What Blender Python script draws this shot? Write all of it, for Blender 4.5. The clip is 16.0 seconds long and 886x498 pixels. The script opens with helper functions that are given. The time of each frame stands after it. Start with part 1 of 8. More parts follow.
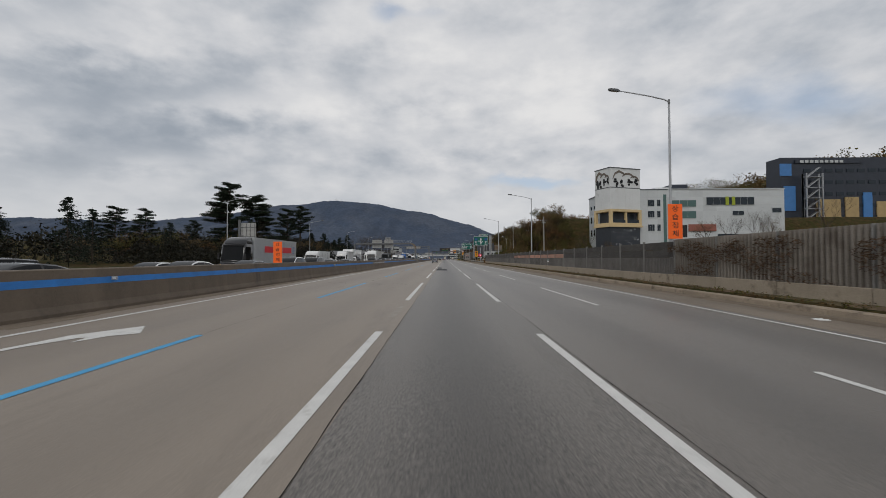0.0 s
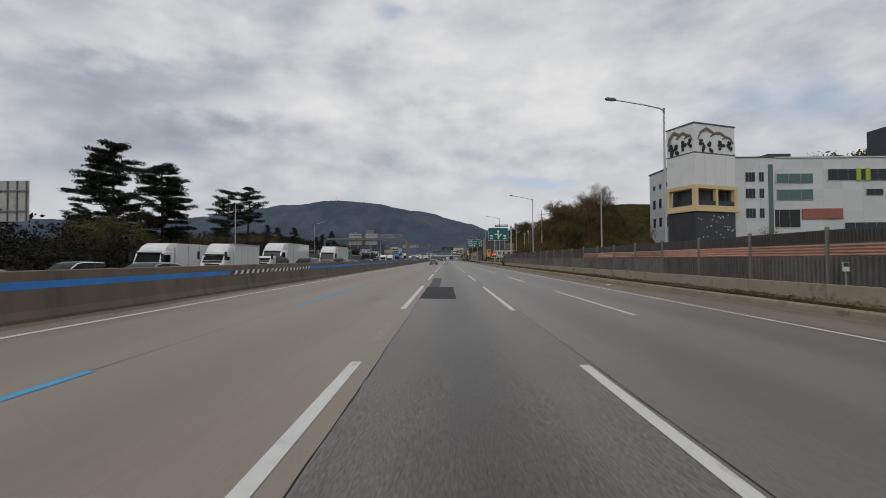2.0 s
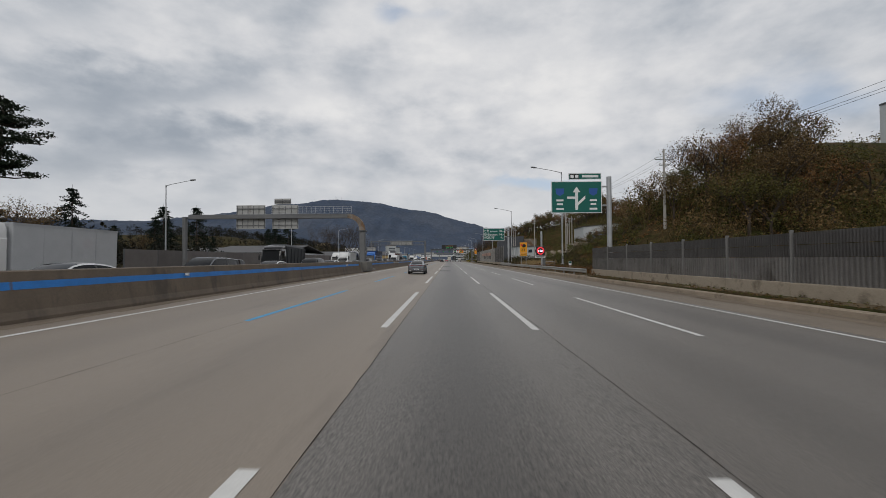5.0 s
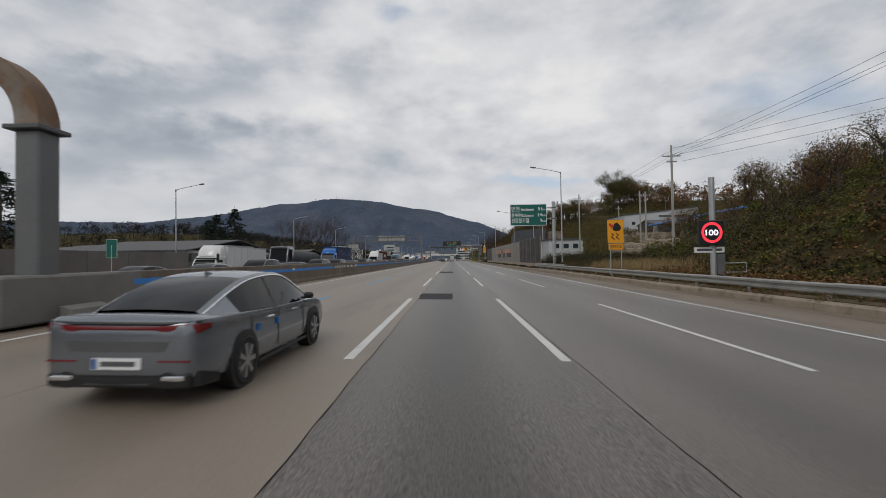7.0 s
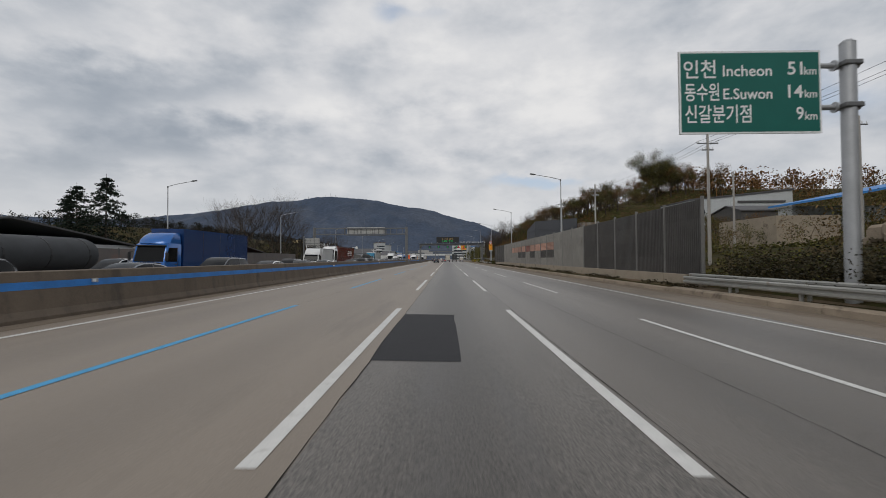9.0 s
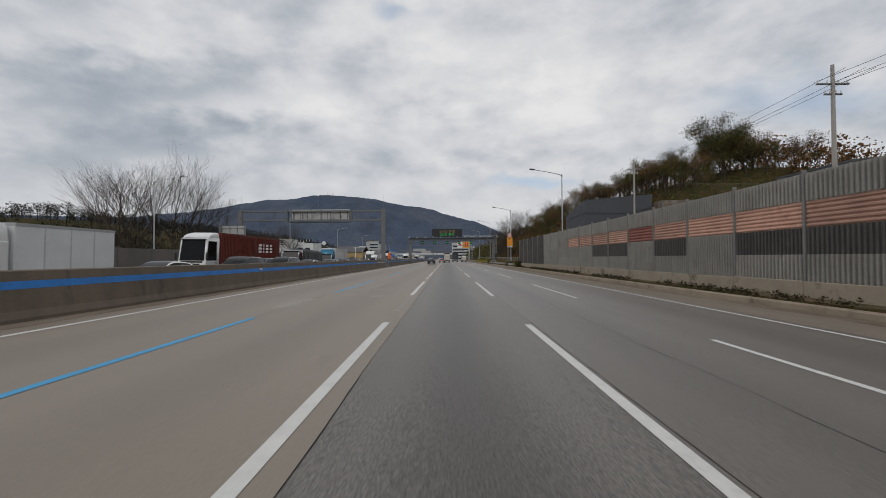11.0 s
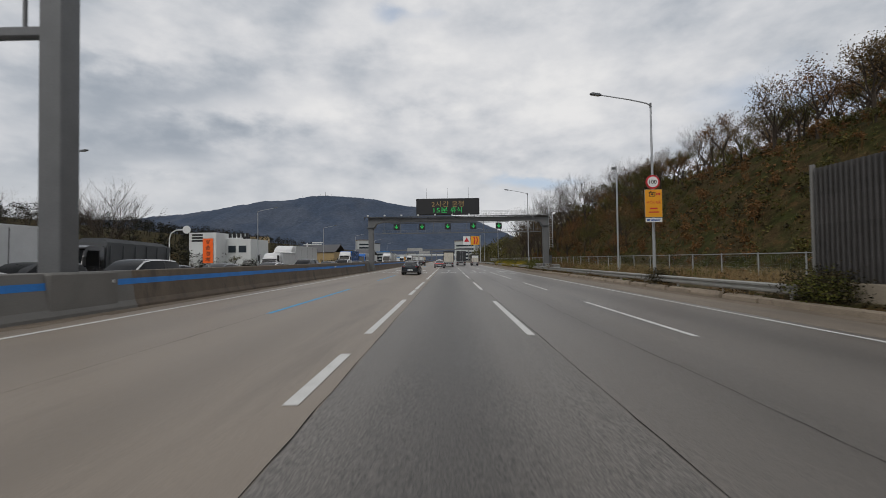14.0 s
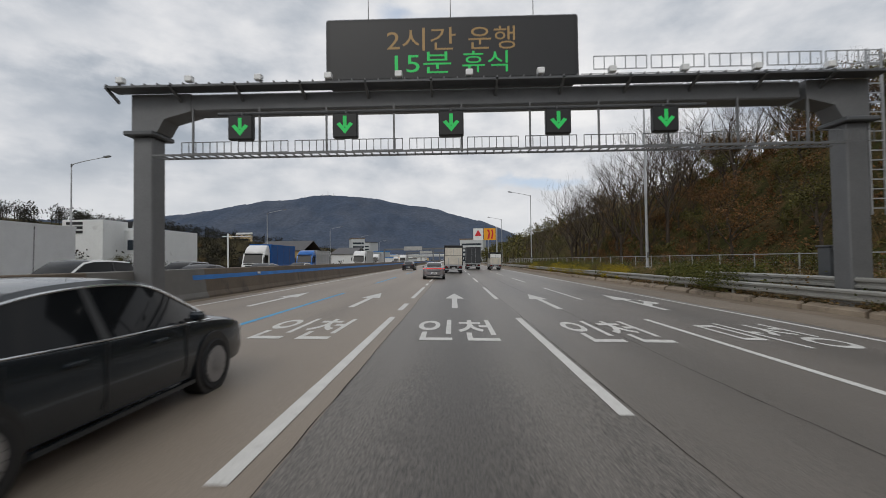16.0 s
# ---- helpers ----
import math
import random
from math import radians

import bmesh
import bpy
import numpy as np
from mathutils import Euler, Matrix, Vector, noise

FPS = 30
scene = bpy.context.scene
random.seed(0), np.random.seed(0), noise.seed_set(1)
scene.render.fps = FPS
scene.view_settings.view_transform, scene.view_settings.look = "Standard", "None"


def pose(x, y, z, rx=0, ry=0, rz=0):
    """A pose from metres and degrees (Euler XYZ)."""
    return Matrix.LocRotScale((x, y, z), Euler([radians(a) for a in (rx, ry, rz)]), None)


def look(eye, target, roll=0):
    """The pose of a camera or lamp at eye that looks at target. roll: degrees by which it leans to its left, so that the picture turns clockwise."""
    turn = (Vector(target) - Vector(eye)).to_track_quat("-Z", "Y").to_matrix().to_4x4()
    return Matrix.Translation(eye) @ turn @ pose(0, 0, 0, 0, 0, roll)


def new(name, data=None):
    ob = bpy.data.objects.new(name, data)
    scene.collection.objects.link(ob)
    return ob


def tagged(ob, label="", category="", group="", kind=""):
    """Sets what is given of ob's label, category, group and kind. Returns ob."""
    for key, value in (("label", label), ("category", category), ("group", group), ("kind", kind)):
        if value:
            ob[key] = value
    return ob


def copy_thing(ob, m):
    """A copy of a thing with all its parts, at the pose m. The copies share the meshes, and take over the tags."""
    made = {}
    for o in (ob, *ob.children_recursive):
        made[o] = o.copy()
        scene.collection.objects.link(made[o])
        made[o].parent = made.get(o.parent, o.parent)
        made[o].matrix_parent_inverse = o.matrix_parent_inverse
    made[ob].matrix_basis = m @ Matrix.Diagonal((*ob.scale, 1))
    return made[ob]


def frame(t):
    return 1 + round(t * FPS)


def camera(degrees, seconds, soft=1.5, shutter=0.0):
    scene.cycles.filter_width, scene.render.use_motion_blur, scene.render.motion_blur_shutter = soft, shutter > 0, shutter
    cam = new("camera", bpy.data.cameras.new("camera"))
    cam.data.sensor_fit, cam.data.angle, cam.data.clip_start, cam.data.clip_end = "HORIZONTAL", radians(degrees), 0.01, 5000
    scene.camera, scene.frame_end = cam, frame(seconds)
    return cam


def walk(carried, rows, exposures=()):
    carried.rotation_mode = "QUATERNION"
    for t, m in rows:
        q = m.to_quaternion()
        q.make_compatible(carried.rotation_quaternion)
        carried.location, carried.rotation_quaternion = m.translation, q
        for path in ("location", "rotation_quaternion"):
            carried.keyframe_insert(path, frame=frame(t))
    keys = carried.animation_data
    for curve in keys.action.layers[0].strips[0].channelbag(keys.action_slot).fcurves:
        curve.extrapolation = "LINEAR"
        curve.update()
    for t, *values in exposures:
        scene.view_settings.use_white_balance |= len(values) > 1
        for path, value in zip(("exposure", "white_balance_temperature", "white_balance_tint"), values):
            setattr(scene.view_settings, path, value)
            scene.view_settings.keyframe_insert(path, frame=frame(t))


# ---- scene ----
# Camera: a dashboard view at about 77 km/h in the middle lane
cam = camera(90.2, 16.0, soft=0.8, shutter=0.10)
PATH = [
    (0, (-0.319, 0.511, 1.678), (-0.326, 2.510, 1.720), -0.30),
    (0.5, (-0.285, 11.040, 1.671), (-0.290, 13.039, 1.713), -0.30),
    (1, (-0.264, 21.558, 1.666), (-0.276, 23.557, 1.712), -0.40),
    (1.5, (-0.321, 32.098, 1.674), (-0.339, 34.097, 1.719), -0.40),
    (2, (-0.352, 42.595, 1.665), (-0.370, 44.595, 1.709), -0.40),
    (2.5, (-0.333, 52.990, 1.673), (-0.345, 54.990, 1.715), -0.40),
    (3, (-0.273, 63.286, 1.646), (-0.285, 65.286, 1.693), -0.50),
    (3.5, (-0.251, 73.536, 1.666), (-0.267, 75.536, 1.713), -0.40),
    (4, (-0.260, 83.954, 1.653), (-0.284, 85.953, 1.696), -0.30),
    (6.5, (-0.111, 136.649, 1.647), (-0.141, 138.648, 1.700), -0.50),
    (7, (-0.052, 147.286, 1.687), (-0.092, 149.285, 1.730), -0.90),
    (7.5, (-0.126, 158.024, 1.703), (-0.159, 160.023, 1.739), -0.50),
    (8, (-0.156, 168.759, 1.685), (-0.179, 170.759, 1.724), -0.50),
    (8.5, (-0.167, 179.539, 1.696), (-0.187, 181.538, 1.735), -0.50),
    (9, (-0.193, 190.262, 1.689), (-0.212, 192.262, 1.732), -0.40),
    (11.5, (-0.264, 243.451, 1.671), (-0.277, 245.451, 1.710), -0.40),
    (12, (-0.182, 254.056, 1.711), (-0.189, 256.055, 1.744), -0.70),
    (12.5, (-0.132, 264.730, 1.685), (-0.146, 266.730, 1.723), -0.70),
    (13, (-0.102, 275.510, 1.677), (-0.115, 277.509, 1.717), -0.70),
    (13.5, (-0.037, 286.359, 1.671), (-0.059, 288.359, 1.710), -0.70),
    (14, (0.001, 297.428, 1.656), (-0.023, 299.427, 1.703), -0.80),
    (14.5, (-0.005, 308.519, 1.692), (-0.037, 310.519, 1.734), -0.60),
    (15, (-0.020, 319.567, 1.661), (-0.054, 321.566, 1.711), -0.70),
    (15.5, (-0.046, 330.553, 1.641), (-0.084, 332.552, 1.690), -0.70),
    (16, (-0.045, 341.579, 1.661), (-0.089, 343.578, 1.711), -0.80),
]
walk(cam, [(t, look(eye, target, roll)) for t, eye, target, roll in PATH], exposures=[(0, -0.08), (3, -0.06), (6, -0.04), (14, -0.02), (15, 0.0), (16, 0.14)])

# World: high broken cloud over a pale sky, and a weak wide sun
world = bpy.data.worlds.new("overcast")
scene.world = world
world.use_nodes = True


def sky_world(w):
    nt = w.node_tree
    nt.nodes.clear()
    N, L = nt.nodes.new, nt.links.new

    def node(kind, **props):
        n = N(kind)
        for k, v in props.items():
            if k == "op":
                n.operation = v
            elif k == "blend":
                n.data_type, n.blend_type = "RGBA", v
        return n

    def math_node(op, a, b=None, clamp=False):
        n = N("ShaderNodeMath")
        n.operation, n.use_clamp = op, clamp
        for i, v in enumerate((a, b)):
            if v is None:
                continue
            if isinstance(v, (int, float)):
                n.inputs[i].default_value = v
            else:
                L(v, n.inputs[i])
        return n.outputs[0]

    def mix(fac, a, b):
        n = N("ShaderNodeMix")
        n.data_type = "RGBA"
        for i, v in ((0, fac), (6, a), (7, b)):
            if isinstance(v, (int, float)):
                n.inputs[i].default_value = v
            elif isinstance(v, tuple):
                n.inputs[i].default_value = (*v, 1)
            else:
                L(v, n.inputs[i])
        return n.outputs[2]

    def ramp(v, lo, hi):
        n = N("ShaderNodeMapRange")
        n.interpolation_type = "SMOOTHSTEP"
        n.inputs[1].default_value, n.inputs[2].default_value = lo, hi
        L(v, n.inputs[0])
        return n.outputs[0]

    def noise_at(vec, scale, detail, rough, offset):
        m = N("ShaderNodeMapping")
        m.inputs["Location"].default_value = offset
        m.inputs["Scale"].default_value = scale
        L(vec, m.inputs["Vector"])
        n = N("ShaderNodeTexNoise")
        n.inputs["Scale"].default_value = 1.0
        n.inputs["Detail"].default_value = detail
        n.inputs["Roughness"].default_value = rough
        L(m.outputs[0], n.inputs["Vector"])
        return n.outputs["Fac"]

    tc = N("ShaderNodeTexCoord")
    sep = N("ShaderNodeSeparateXYZ")
    L(tc.outputs["Generated"], sep.inputs[0])
    # a cloud deck seen from below, flattening towards the horizon
    z = math_node("ADD", math_node("MAXIMUM", sep.outputs[2], 0.0), 0.26)
    comb = N("ShaderNodeCombineXYZ")
    L(math_node("DIVIDE", sep.outputs[0], z), comb.inputs[0])
    L(math_node("DIVIDE", sep.outputs[1], z), comb.inputs[1])
    puff = N("ShaderNodeCombineXYZ")
    L(sep.outputs[0], puff.inputs[0])
    L(sep.outputs[1], puff.inputs[1])
    L(math_node("MULTIPLY", sep.outputs[2], 2.0), puff.inputs[2])
    uv, ball = comb.outputs[0], puff.outputs[0]
    big = noise_at(uv, (0.75, 1.0, 1), 4.0, 0.5, CLOUD_BIG)
    mid = noise_at(uv, (2.4, 2.4, 1), 8.0, 0.48, CLOUD_FINE)
    fine = noise_at(ball, (8.0, 8.0, 8.0), 9.0, 0.54, CLOUD_GAPS)
    # the broad light and dark masses of the deck ahead, with frayed edges
    ahead = math_node("MAXIMUM", sep.outputs[1], 0.3)
    fray = math_node("MULTIPLY", math_node("SUBTRACT", mid, 0.5), 0.26)
    fray2 = math_node("MULTIPLY", math_node("SUBTRACT", fine, 0.5), 0.13)
    side = math_node("ADD", math_node("DIVIDE", sep.outputs[0], ahead), fray)
    up = math_node("ADD", math_node("DIVIDE", sep.outputs[2], ahead), fray2)

    def mass(cx, cy, rx, ry):
        u = math_node("DIVIDE", math_node("SUBTRACT", side, cx), rx)
        v = math_node("DIVIDE", math_node("SUBTRACT", up, cy), ry)
        d = math_node("ADD", math_node("MULTIPLY", u, u), math_node("MULTIPLY", v, v))
        return math_node("POWER", 2.718, math_node("MULTIPLY", d, -1.0))

    body = math_node("ADD", math_node("MULTIPLY", big, 0.22), math_node("MULTIPLY", mid, 0.38))
    body = math_node("ADD", body, math_node("MULTIPLY", fine, 0.52))
    for cx, cy, rx, ry, amount in CLOUD_MASSES:
        body = math_node("ADD", body, math_node("MULTIPLY", mass(cx, cy, rx, ry), amount))
    sky = N("ShaderNodeTexSky")
    sky.sky_type = "NISHITA"
    sky.sun_disc = False
    sky.sun_elevation, sky.sun_rotation = radians(38), radians(200)
    blue = N("ShaderNodeVectorMath")
    blue.operation = "SCALE"
    L(sky.outputs[0], blue.inputs[0])
    blue.inputs["Scale"].default_value = 0.10
    pale = mix(0.55, blue.outputs[0], (0.46, 0.57, 0.74))
    grey = mix(ramp(body, 0.30, 0.52), (0.335, 0.375, 0.430), (0.475, 0.505, 0.550))
    light = mix(ramp(body, 0.44, 0.64), grey, (0.65, 0.66, 0.685))
    cloud = mix(ramp(body, 0.58, 0.78), light, (0.80, 0.795, 0.795))
    gap = None
    for cx, cy, rx, ry, amount in BLUE_GAPS:
        g1 = math_node("MULTIPLY", mass(cx, cy, rx, ry), amount)
        gap = g1 if gap is None else math_node("ADD", gap, g1)
    gap = math_node("ADD", gap, math_node("MULTIPLY", math_node("SUBTRACT", mid, 0.5), -0.9))
    col = mix(math_node("MULTIPLY", ramp(gap, 0.25, 0.75), 0.85), cloud, pale)
    low = ramp(sep.outputs[2], 0.03, 0.24)
    col = mix(math_node("ADD", math_node("MULTIPLY", low, 0.75), 0.25), (0.62, 0.635, 0.655), col)
    under = ramp(sep.outputs[2], -0.05, 0.0)
    col = mix(under, (0.17, 0.17, 0.165), col)
    bg = N("ShaderNodeBackground")
    bg.inputs["Strength"].default_value = SKY_STRENGTH
    out = N("ShaderNodeOutputWorld")
    L(col, bg.inputs["Color"])
    L(bg.outputs[0], out.inputs["Surface"])


CLOUD_BIG, CLOUD_FINE, CLOUD_GAPS = (3.1, 1.7, 0.0), (0.4, 5.2, 0.0), (7.3, 2.1, 0.0)
CLOUD_MASSES = ((-0.80, 0.40, 0.26, 0.08, -0.19), (-0.60, 0.265, 0.26, 0.045, -0.10), (-0.92, 0.21, 0.30, 0.06, -0.10), (-0.98, 0.58, 0.20, 0.06, -0.05),
                (-0.84, 0.50, 0.20, 0.05, 0.12), (-0.48, 0.345, 0.18, 0.032, 0.13), (-0.20, 0.52, 0.22, 0.07, 0.11), (-0.18, 0.37, 0.22, 0.05, 0.10),
                (0.14, 0.43, 0.24, 0.07, 0.12), (0.28, 0.32, 0.26, 0.06, 0.08), (-0.68, 0.225, 0.12, 0.018, 0.10), (0.72, 0.30, 0.34, 0.08, -0.05), (0.0, 0.25, 0.30, 0.03, 0.05))
BLUE_GAPS = ((-0.12, 0.57, 0.07, 0.04, 0.55), (0.02, 0.56, 0.09, 0.035, 0.5), (0.18, 0.175, 0.14, 0.022, 0.6), (0.80, 0.36, 0.50, 0.12, 0.42))
SKY_STRENGTH = 1.0
sky_world(world)
sun = new("sun", bpy.data.lights.new("sun", "SUN"))
sun.data.energy, sun.data.angle, sun.data.color = 0.7, radians(25), (1.0, 0.96, 0.90)
sun.matrix_world = look((-60, -100, 140), (0, 60, 0))
scene.view_settings.exposure = 0.0


# Materials
def material(name, base, rough=0.7, metal=0.0, vary=0.18, scale=3.0, fine=40.0, fine_amt=0.10, bump=0.0, bump_scale=60.0,
             stretch=(1, 1, 1), spots=None, spot_scale=1.0, spot_at=0.58, per_object=0.0, emit=0.0, coat=0.0, second=None, second_scale=0.4, lanes=0.0):
    m = bpy.data.materials.new(name)
    m.use_nodes = True
    nt = m.node_tree
    N, L = nt.nodes.new, nt.links.new
    bsdf = nt.nodes["Principled BSDF"]
    bsdf.inputs["Roughness"].default_value = rough
    bsdf.inputs["Specular IOR Level"].default_value = 0.08 if rough >= 0.95 else 0.5
    bsdf.inputs["Metallic"].default_value = metal
    bsdf.inputs["Coat Weight"].default_value = coat
    geo = N("ShaderNodeNewGeometry")
    mp = N("ShaderNodeMapping")
    mp.inputs["Scale"].default_value = stretch
    L(geo.outputs["Position"], mp.inputs["Vector"])

    grain = N("ShaderNodeMapping")
    grain.inputs["Scale"].default_value = [max(v, 0.4) for v in stretch]
    L(geo.outputs["Position"], grain.inputs["Vector"])

    def noise_tex(sc, det, ro=0.6, small=False):
        n = N("ShaderNodeTexNoise")
        n.inputs["Scale"].default_value, n.inputs["Detail"].default_value, n.inputs["Roughness"].default_value = sc, det, ro
        L((grain if small else mp).outputs[0], n.inputs["Vector"])
        return n.outputs["Fac"]

    def mix(fac, a, b, blend="MIX"):
        n = N("ShaderNodeMix")
        n.data_type, n.blend_type = "RGBA", blend
        for i, v in ((0, fac), (6, a), (7, b)):
            if isinstance(v, (int, float)):
                n.inputs[i].default_value = v
            elif isinstance(v, tuple):
                n.inputs[i].default_value = (*v, 1)
            else:
                L(v, n.inputs[i])
        return n.outputs[2]

    def span(v, lo, hi, a, b):
        n = N("ShaderNodeMapRange")
        for i, x in zip((1, 2, 3, 4), (lo, hi, a, b)):
            n.inputs[i].default_value = x
        L(v, n.inputs[0])
        return n.outputs[0]

    col = base
    if second:
        col = mix(span(noise_tex(second_scale, 5), 0.42, 0.60, 0, 1), base, second)
    lane_fac = None
    if lanes:
        # oil and rubber darken the middle of each 3.6 m lane
        sep = N("ShaderNodeSeparateXYZ")
        L(geo.outputs["Position"], sep.inputs[0])
        turns = N("ShaderNodeMath")
        turns.operation = "MULTIPLY"
        turns.inputs[1].default_value = math.tau / 3.6
        L(sep.outputs[0], turns.inputs[0])
        wave = N("ShaderNodeMath")
        wave.operation = "COSINE"
        L(turns.outputs[0], wave.inputs[0])
        lane_fac = span(wave.outputs[0], -0.2, 1.0, 1.0 + lanes * 0.3, 1.0 - lanes)
    f = span(noise_tex(scale, 5), 0.25, 0.75, 1 - vary, 1 + vary)
    g = span(noise_tex(fine, 3, 0.6, True), 0.25, 0.75, 1 - fine_amt, 1 + fine_amt)
    mul = N("ShaderNodeMath")
    mul.operation = "MULTIPLY"
    L(f, mul.inputs[0])
    L(g, mul.inputs[1])
    fac = mul.outputs[0]
    if lane_fac is not None:
        m3 = N("ShaderNodeMath")
        m3.operation = "MULTIPLY"
        L(fac, m3.inputs[0])
        L(lane_fac, m3.inputs[1])
        fac = m3.outputs[0]
    if per_object:
        info = N("ShaderNodeObjectInfo")
        r = span(info.outputs["Random"], 0, 1, 1 - per_object, 1 + per_object)
        m2 = N("ShaderNodeMath")
        m2.operation = "MULTIPLY"
        L(fac, m2.inputs[0])
        L(r, m2.inputs[1])
        fac = m2.outputs[0]
    vm = N("ShaderNodeVectorMath")
    vm.operation = "SCALE"
    if isinstance(col, tuple):
        vm.inputs[0].default_value = col
    else:
        L(col, vm.inputs[0])
    L(fac, vm.inputs["Scale"])
    col = vm.outputs[0]
    if spots:
        col = mix(span(noise_tex(spot_scale, 6, 0.65), spot_at, spot_at + 0.12, 0, 0.75), col, spots)
    L(col, bsdf.inputs["Base Color"])
    if emit:
        L(col, bsdf.inputs["Emission Color"])
        bsdf.inputs["Emission Strength"].default_value = emit
    if bump:
        b = N("ShaderNodeBump")
        b.inputs["Strength"].default_value = bump
        b.inputs["Distance"].default_value = 0.02
        L(noise_tex(bump_scale, 4, 0.6, True), b.inputs["Height"])
        L(b.outputs[0], bsdf.inputs["Normal"])
    return m


def plain(name, base, rough=0.5, metal=0.0, emit=0.0, coat=0.0):
    return material(name, base, rough, metal, vary=0.06, scale=1.5, fine=25, fine_amt=0.04, emit=emit, coat=coat)


def foliage(name, a, b, rough=0.6):
    m = bpy.data.materials.new(name)
    m.use_nodes = True
    nt = m.node_tree
    bsdf = nt.nodes["Principled BSDF"]
    bsdf.inputs["Roughness"].default_value = rough
    bsdf.inputs["Specular IOR Level"].default_value = 0.12
    geo = nt.nodes.new("ShaderNodeNewGeometry")
    mx = nt.nodes.new("ShaderNodeMix")
    mx.data_type = "RGBA"
    mx.inputs[6].default_value, mx.inputs[7].default_value = (*a, 1), (*b, 1)
    nt.links.new(geo.outputs["Random Per Island"], mx.inputs[0])
    nt.links.new(mx.outputs[2], bsdf.inputs["Base Color"])
    return m


def glass_mat(name, tint=(0.02, 0.025, 0.03)):
    m = bpy.data.materials.new(name)
    m.use_nodes = True
    b = m.node_tree.nodes["Principled BSDF"]
    b.inputs["Base Color"].default_value = (*tint, 1)
    b.inputs["Roughness"].default_value = 0.05
    b.inputs["IOR"].default_value = 1.33
    b.inputs["Specular IOR Level"].default_value = 0.3
    return m


M = {}
M["concrete_lane"] = material("concrete_lane", (0.240, 0.198, 0.156), 0.52, lanes=0.10, vary=0.10, scale=0.5, fine=60, fine_amt=0.16, bump=0.2, bump_scale=140,
                              stretch=(1, 0.12, 1), spots=(0.171, 0.142, 0.113), spot_scale=0.5, spot_at=0.55)
M["asphalt"] = material("asphalt", (0.146, 0.129, 0.112), 0.41, lanes=0.17, vary=0.12, scale=0.6, fine=60, fine_amt=0.5, bump=0.4, bump_scale=120,
                        stretch=(1, 0.10, 1), spots=(0.105, 0.098, 0.091), spot_scale=0.45, spot_at=0.57)
M["asphalt_worn"] = material("asphalt_worn", (0.134, 0.121, 0.107), 0.44, lanes=0.36, vary=0.12, scale=0.9, fine=48, fine_amt=0.85, bump=0.5, bump_scale=120,
                             stretch=(1, 0.10, 1), spots=(0.108, 0.101, 0.095), spot_scale=0.8, spot_at=0.60)
M["patch"] = material("patch", (0.027, 0.027, 0.030), 0.9, vary=0.14, scale=2, fine=90, fine_amt=0.3, bump=0.5, bump_scale=120)
M["patch_old"] = material("patch_old", (0.085, 0.084, 0.086), 0.9, vary=0.14, scale=2, fine=90, fine_amt=0.25, bump=0.4, bump_scale=120)
M["pale_patch"] = material("pale_patch", (0.32, 0.29, 0.25), 0.85, vary=0.12, scale=2, fine=70, fine_amt=0.15)
M["crack"] = material("crack", (0.035, 0.033, 0.03), 0.95, vary=0.3, scale=5)
M["line"] = material("line", (0.62, 0.61, 0.58), 0.6, vary=0.10, scale=3, fine=45, fine_amt=0.12, spots=(0.33, 0.31, 0.28), spot_scale=4.5, spot_at=0.60)
M["line_worn"] = material("line_worn", (0.31, 0.275, 0.235), 0.7, vary=0.15, scale=3, fine=45, fine_amt=0.2, spots=(0.25, 0.225, 0.195), spot_scale=5, spot_at=0.52)
M["blue_line"] = material("blue_line", (0.045, 0.30, 0.55), 0.6, vary=0.15, scale=3, fine=50, fine_amt=0.15, spots=(0.30, 0.33, 0.36), spot_scale=2.2, spot_at=0.66)
M["shoulder"] = material("shoulder", (0.205, 0.168, 0.130), 0.85, vary=0.18, scale=0.7, fine=70, fine_amt=0.3, bump=0.4, bump_scale=90, stretch=(1, 0.25, 1))
M["barrier"] = material("barrier", (0.138, 0.108, 0.080), 0.85, vary=0.22, scale=0.9, fine=30, fine_amt=0.18, bump=0.3, bump_scale=50, stretch=(1, 1.2, 0.35),
                        spots=(0.070, 0.059, 0.049), spot_scale=1.1, spot_at=0.55)
M["barrier_new"] = material("barrier_new", (0.165, 0.158, 0.145), 0.8, vary=0.16, scale=1, fine=30, fine_amt=0.1, spots=(0.17, 0.16, 0.15), spot_scale=1.0)
M["blue_paint"] = material("blue_paint", (0.018, 0.175, 0.52), 0.55, vary=0.2, scale=1.6, fine=30, fine_amt=0.12, spots=(0.05, 0.06, 0.08), spot_scale=1.5, spot_at=0.68)
M["black_paint"] = plain("black_paint", (0.018, 0.018, 0.019), 0.55)
M["white_paint"] = material("white_paint", (0.66, 0.66, 0.64), 0.6, vary=0.08, scale=2, spots=(0.4, 0.38, 0.35), spot_scale=3, spot_at=0.64)
M["kerb"] = material("kerb", (0.31, 0.25, 0.185), 0.9, vary=0.22, scale=0.8, fine=30, fine_amt=0.2, bump=0.3, spots=(0.12, 0.095, 0.07), spot_scale=1.2, spot_at=0.55)
M["wall_concrete"] = material("wall_concrete", (0.34, 0.285, 0.215), 0.9, vary=0.2, scale=0.9, fine=25, fine_amt=0.15, bump=0.3, spots=(0.10, 0.078, 0.055), spot_scale=0.9, spot_at=0.54)
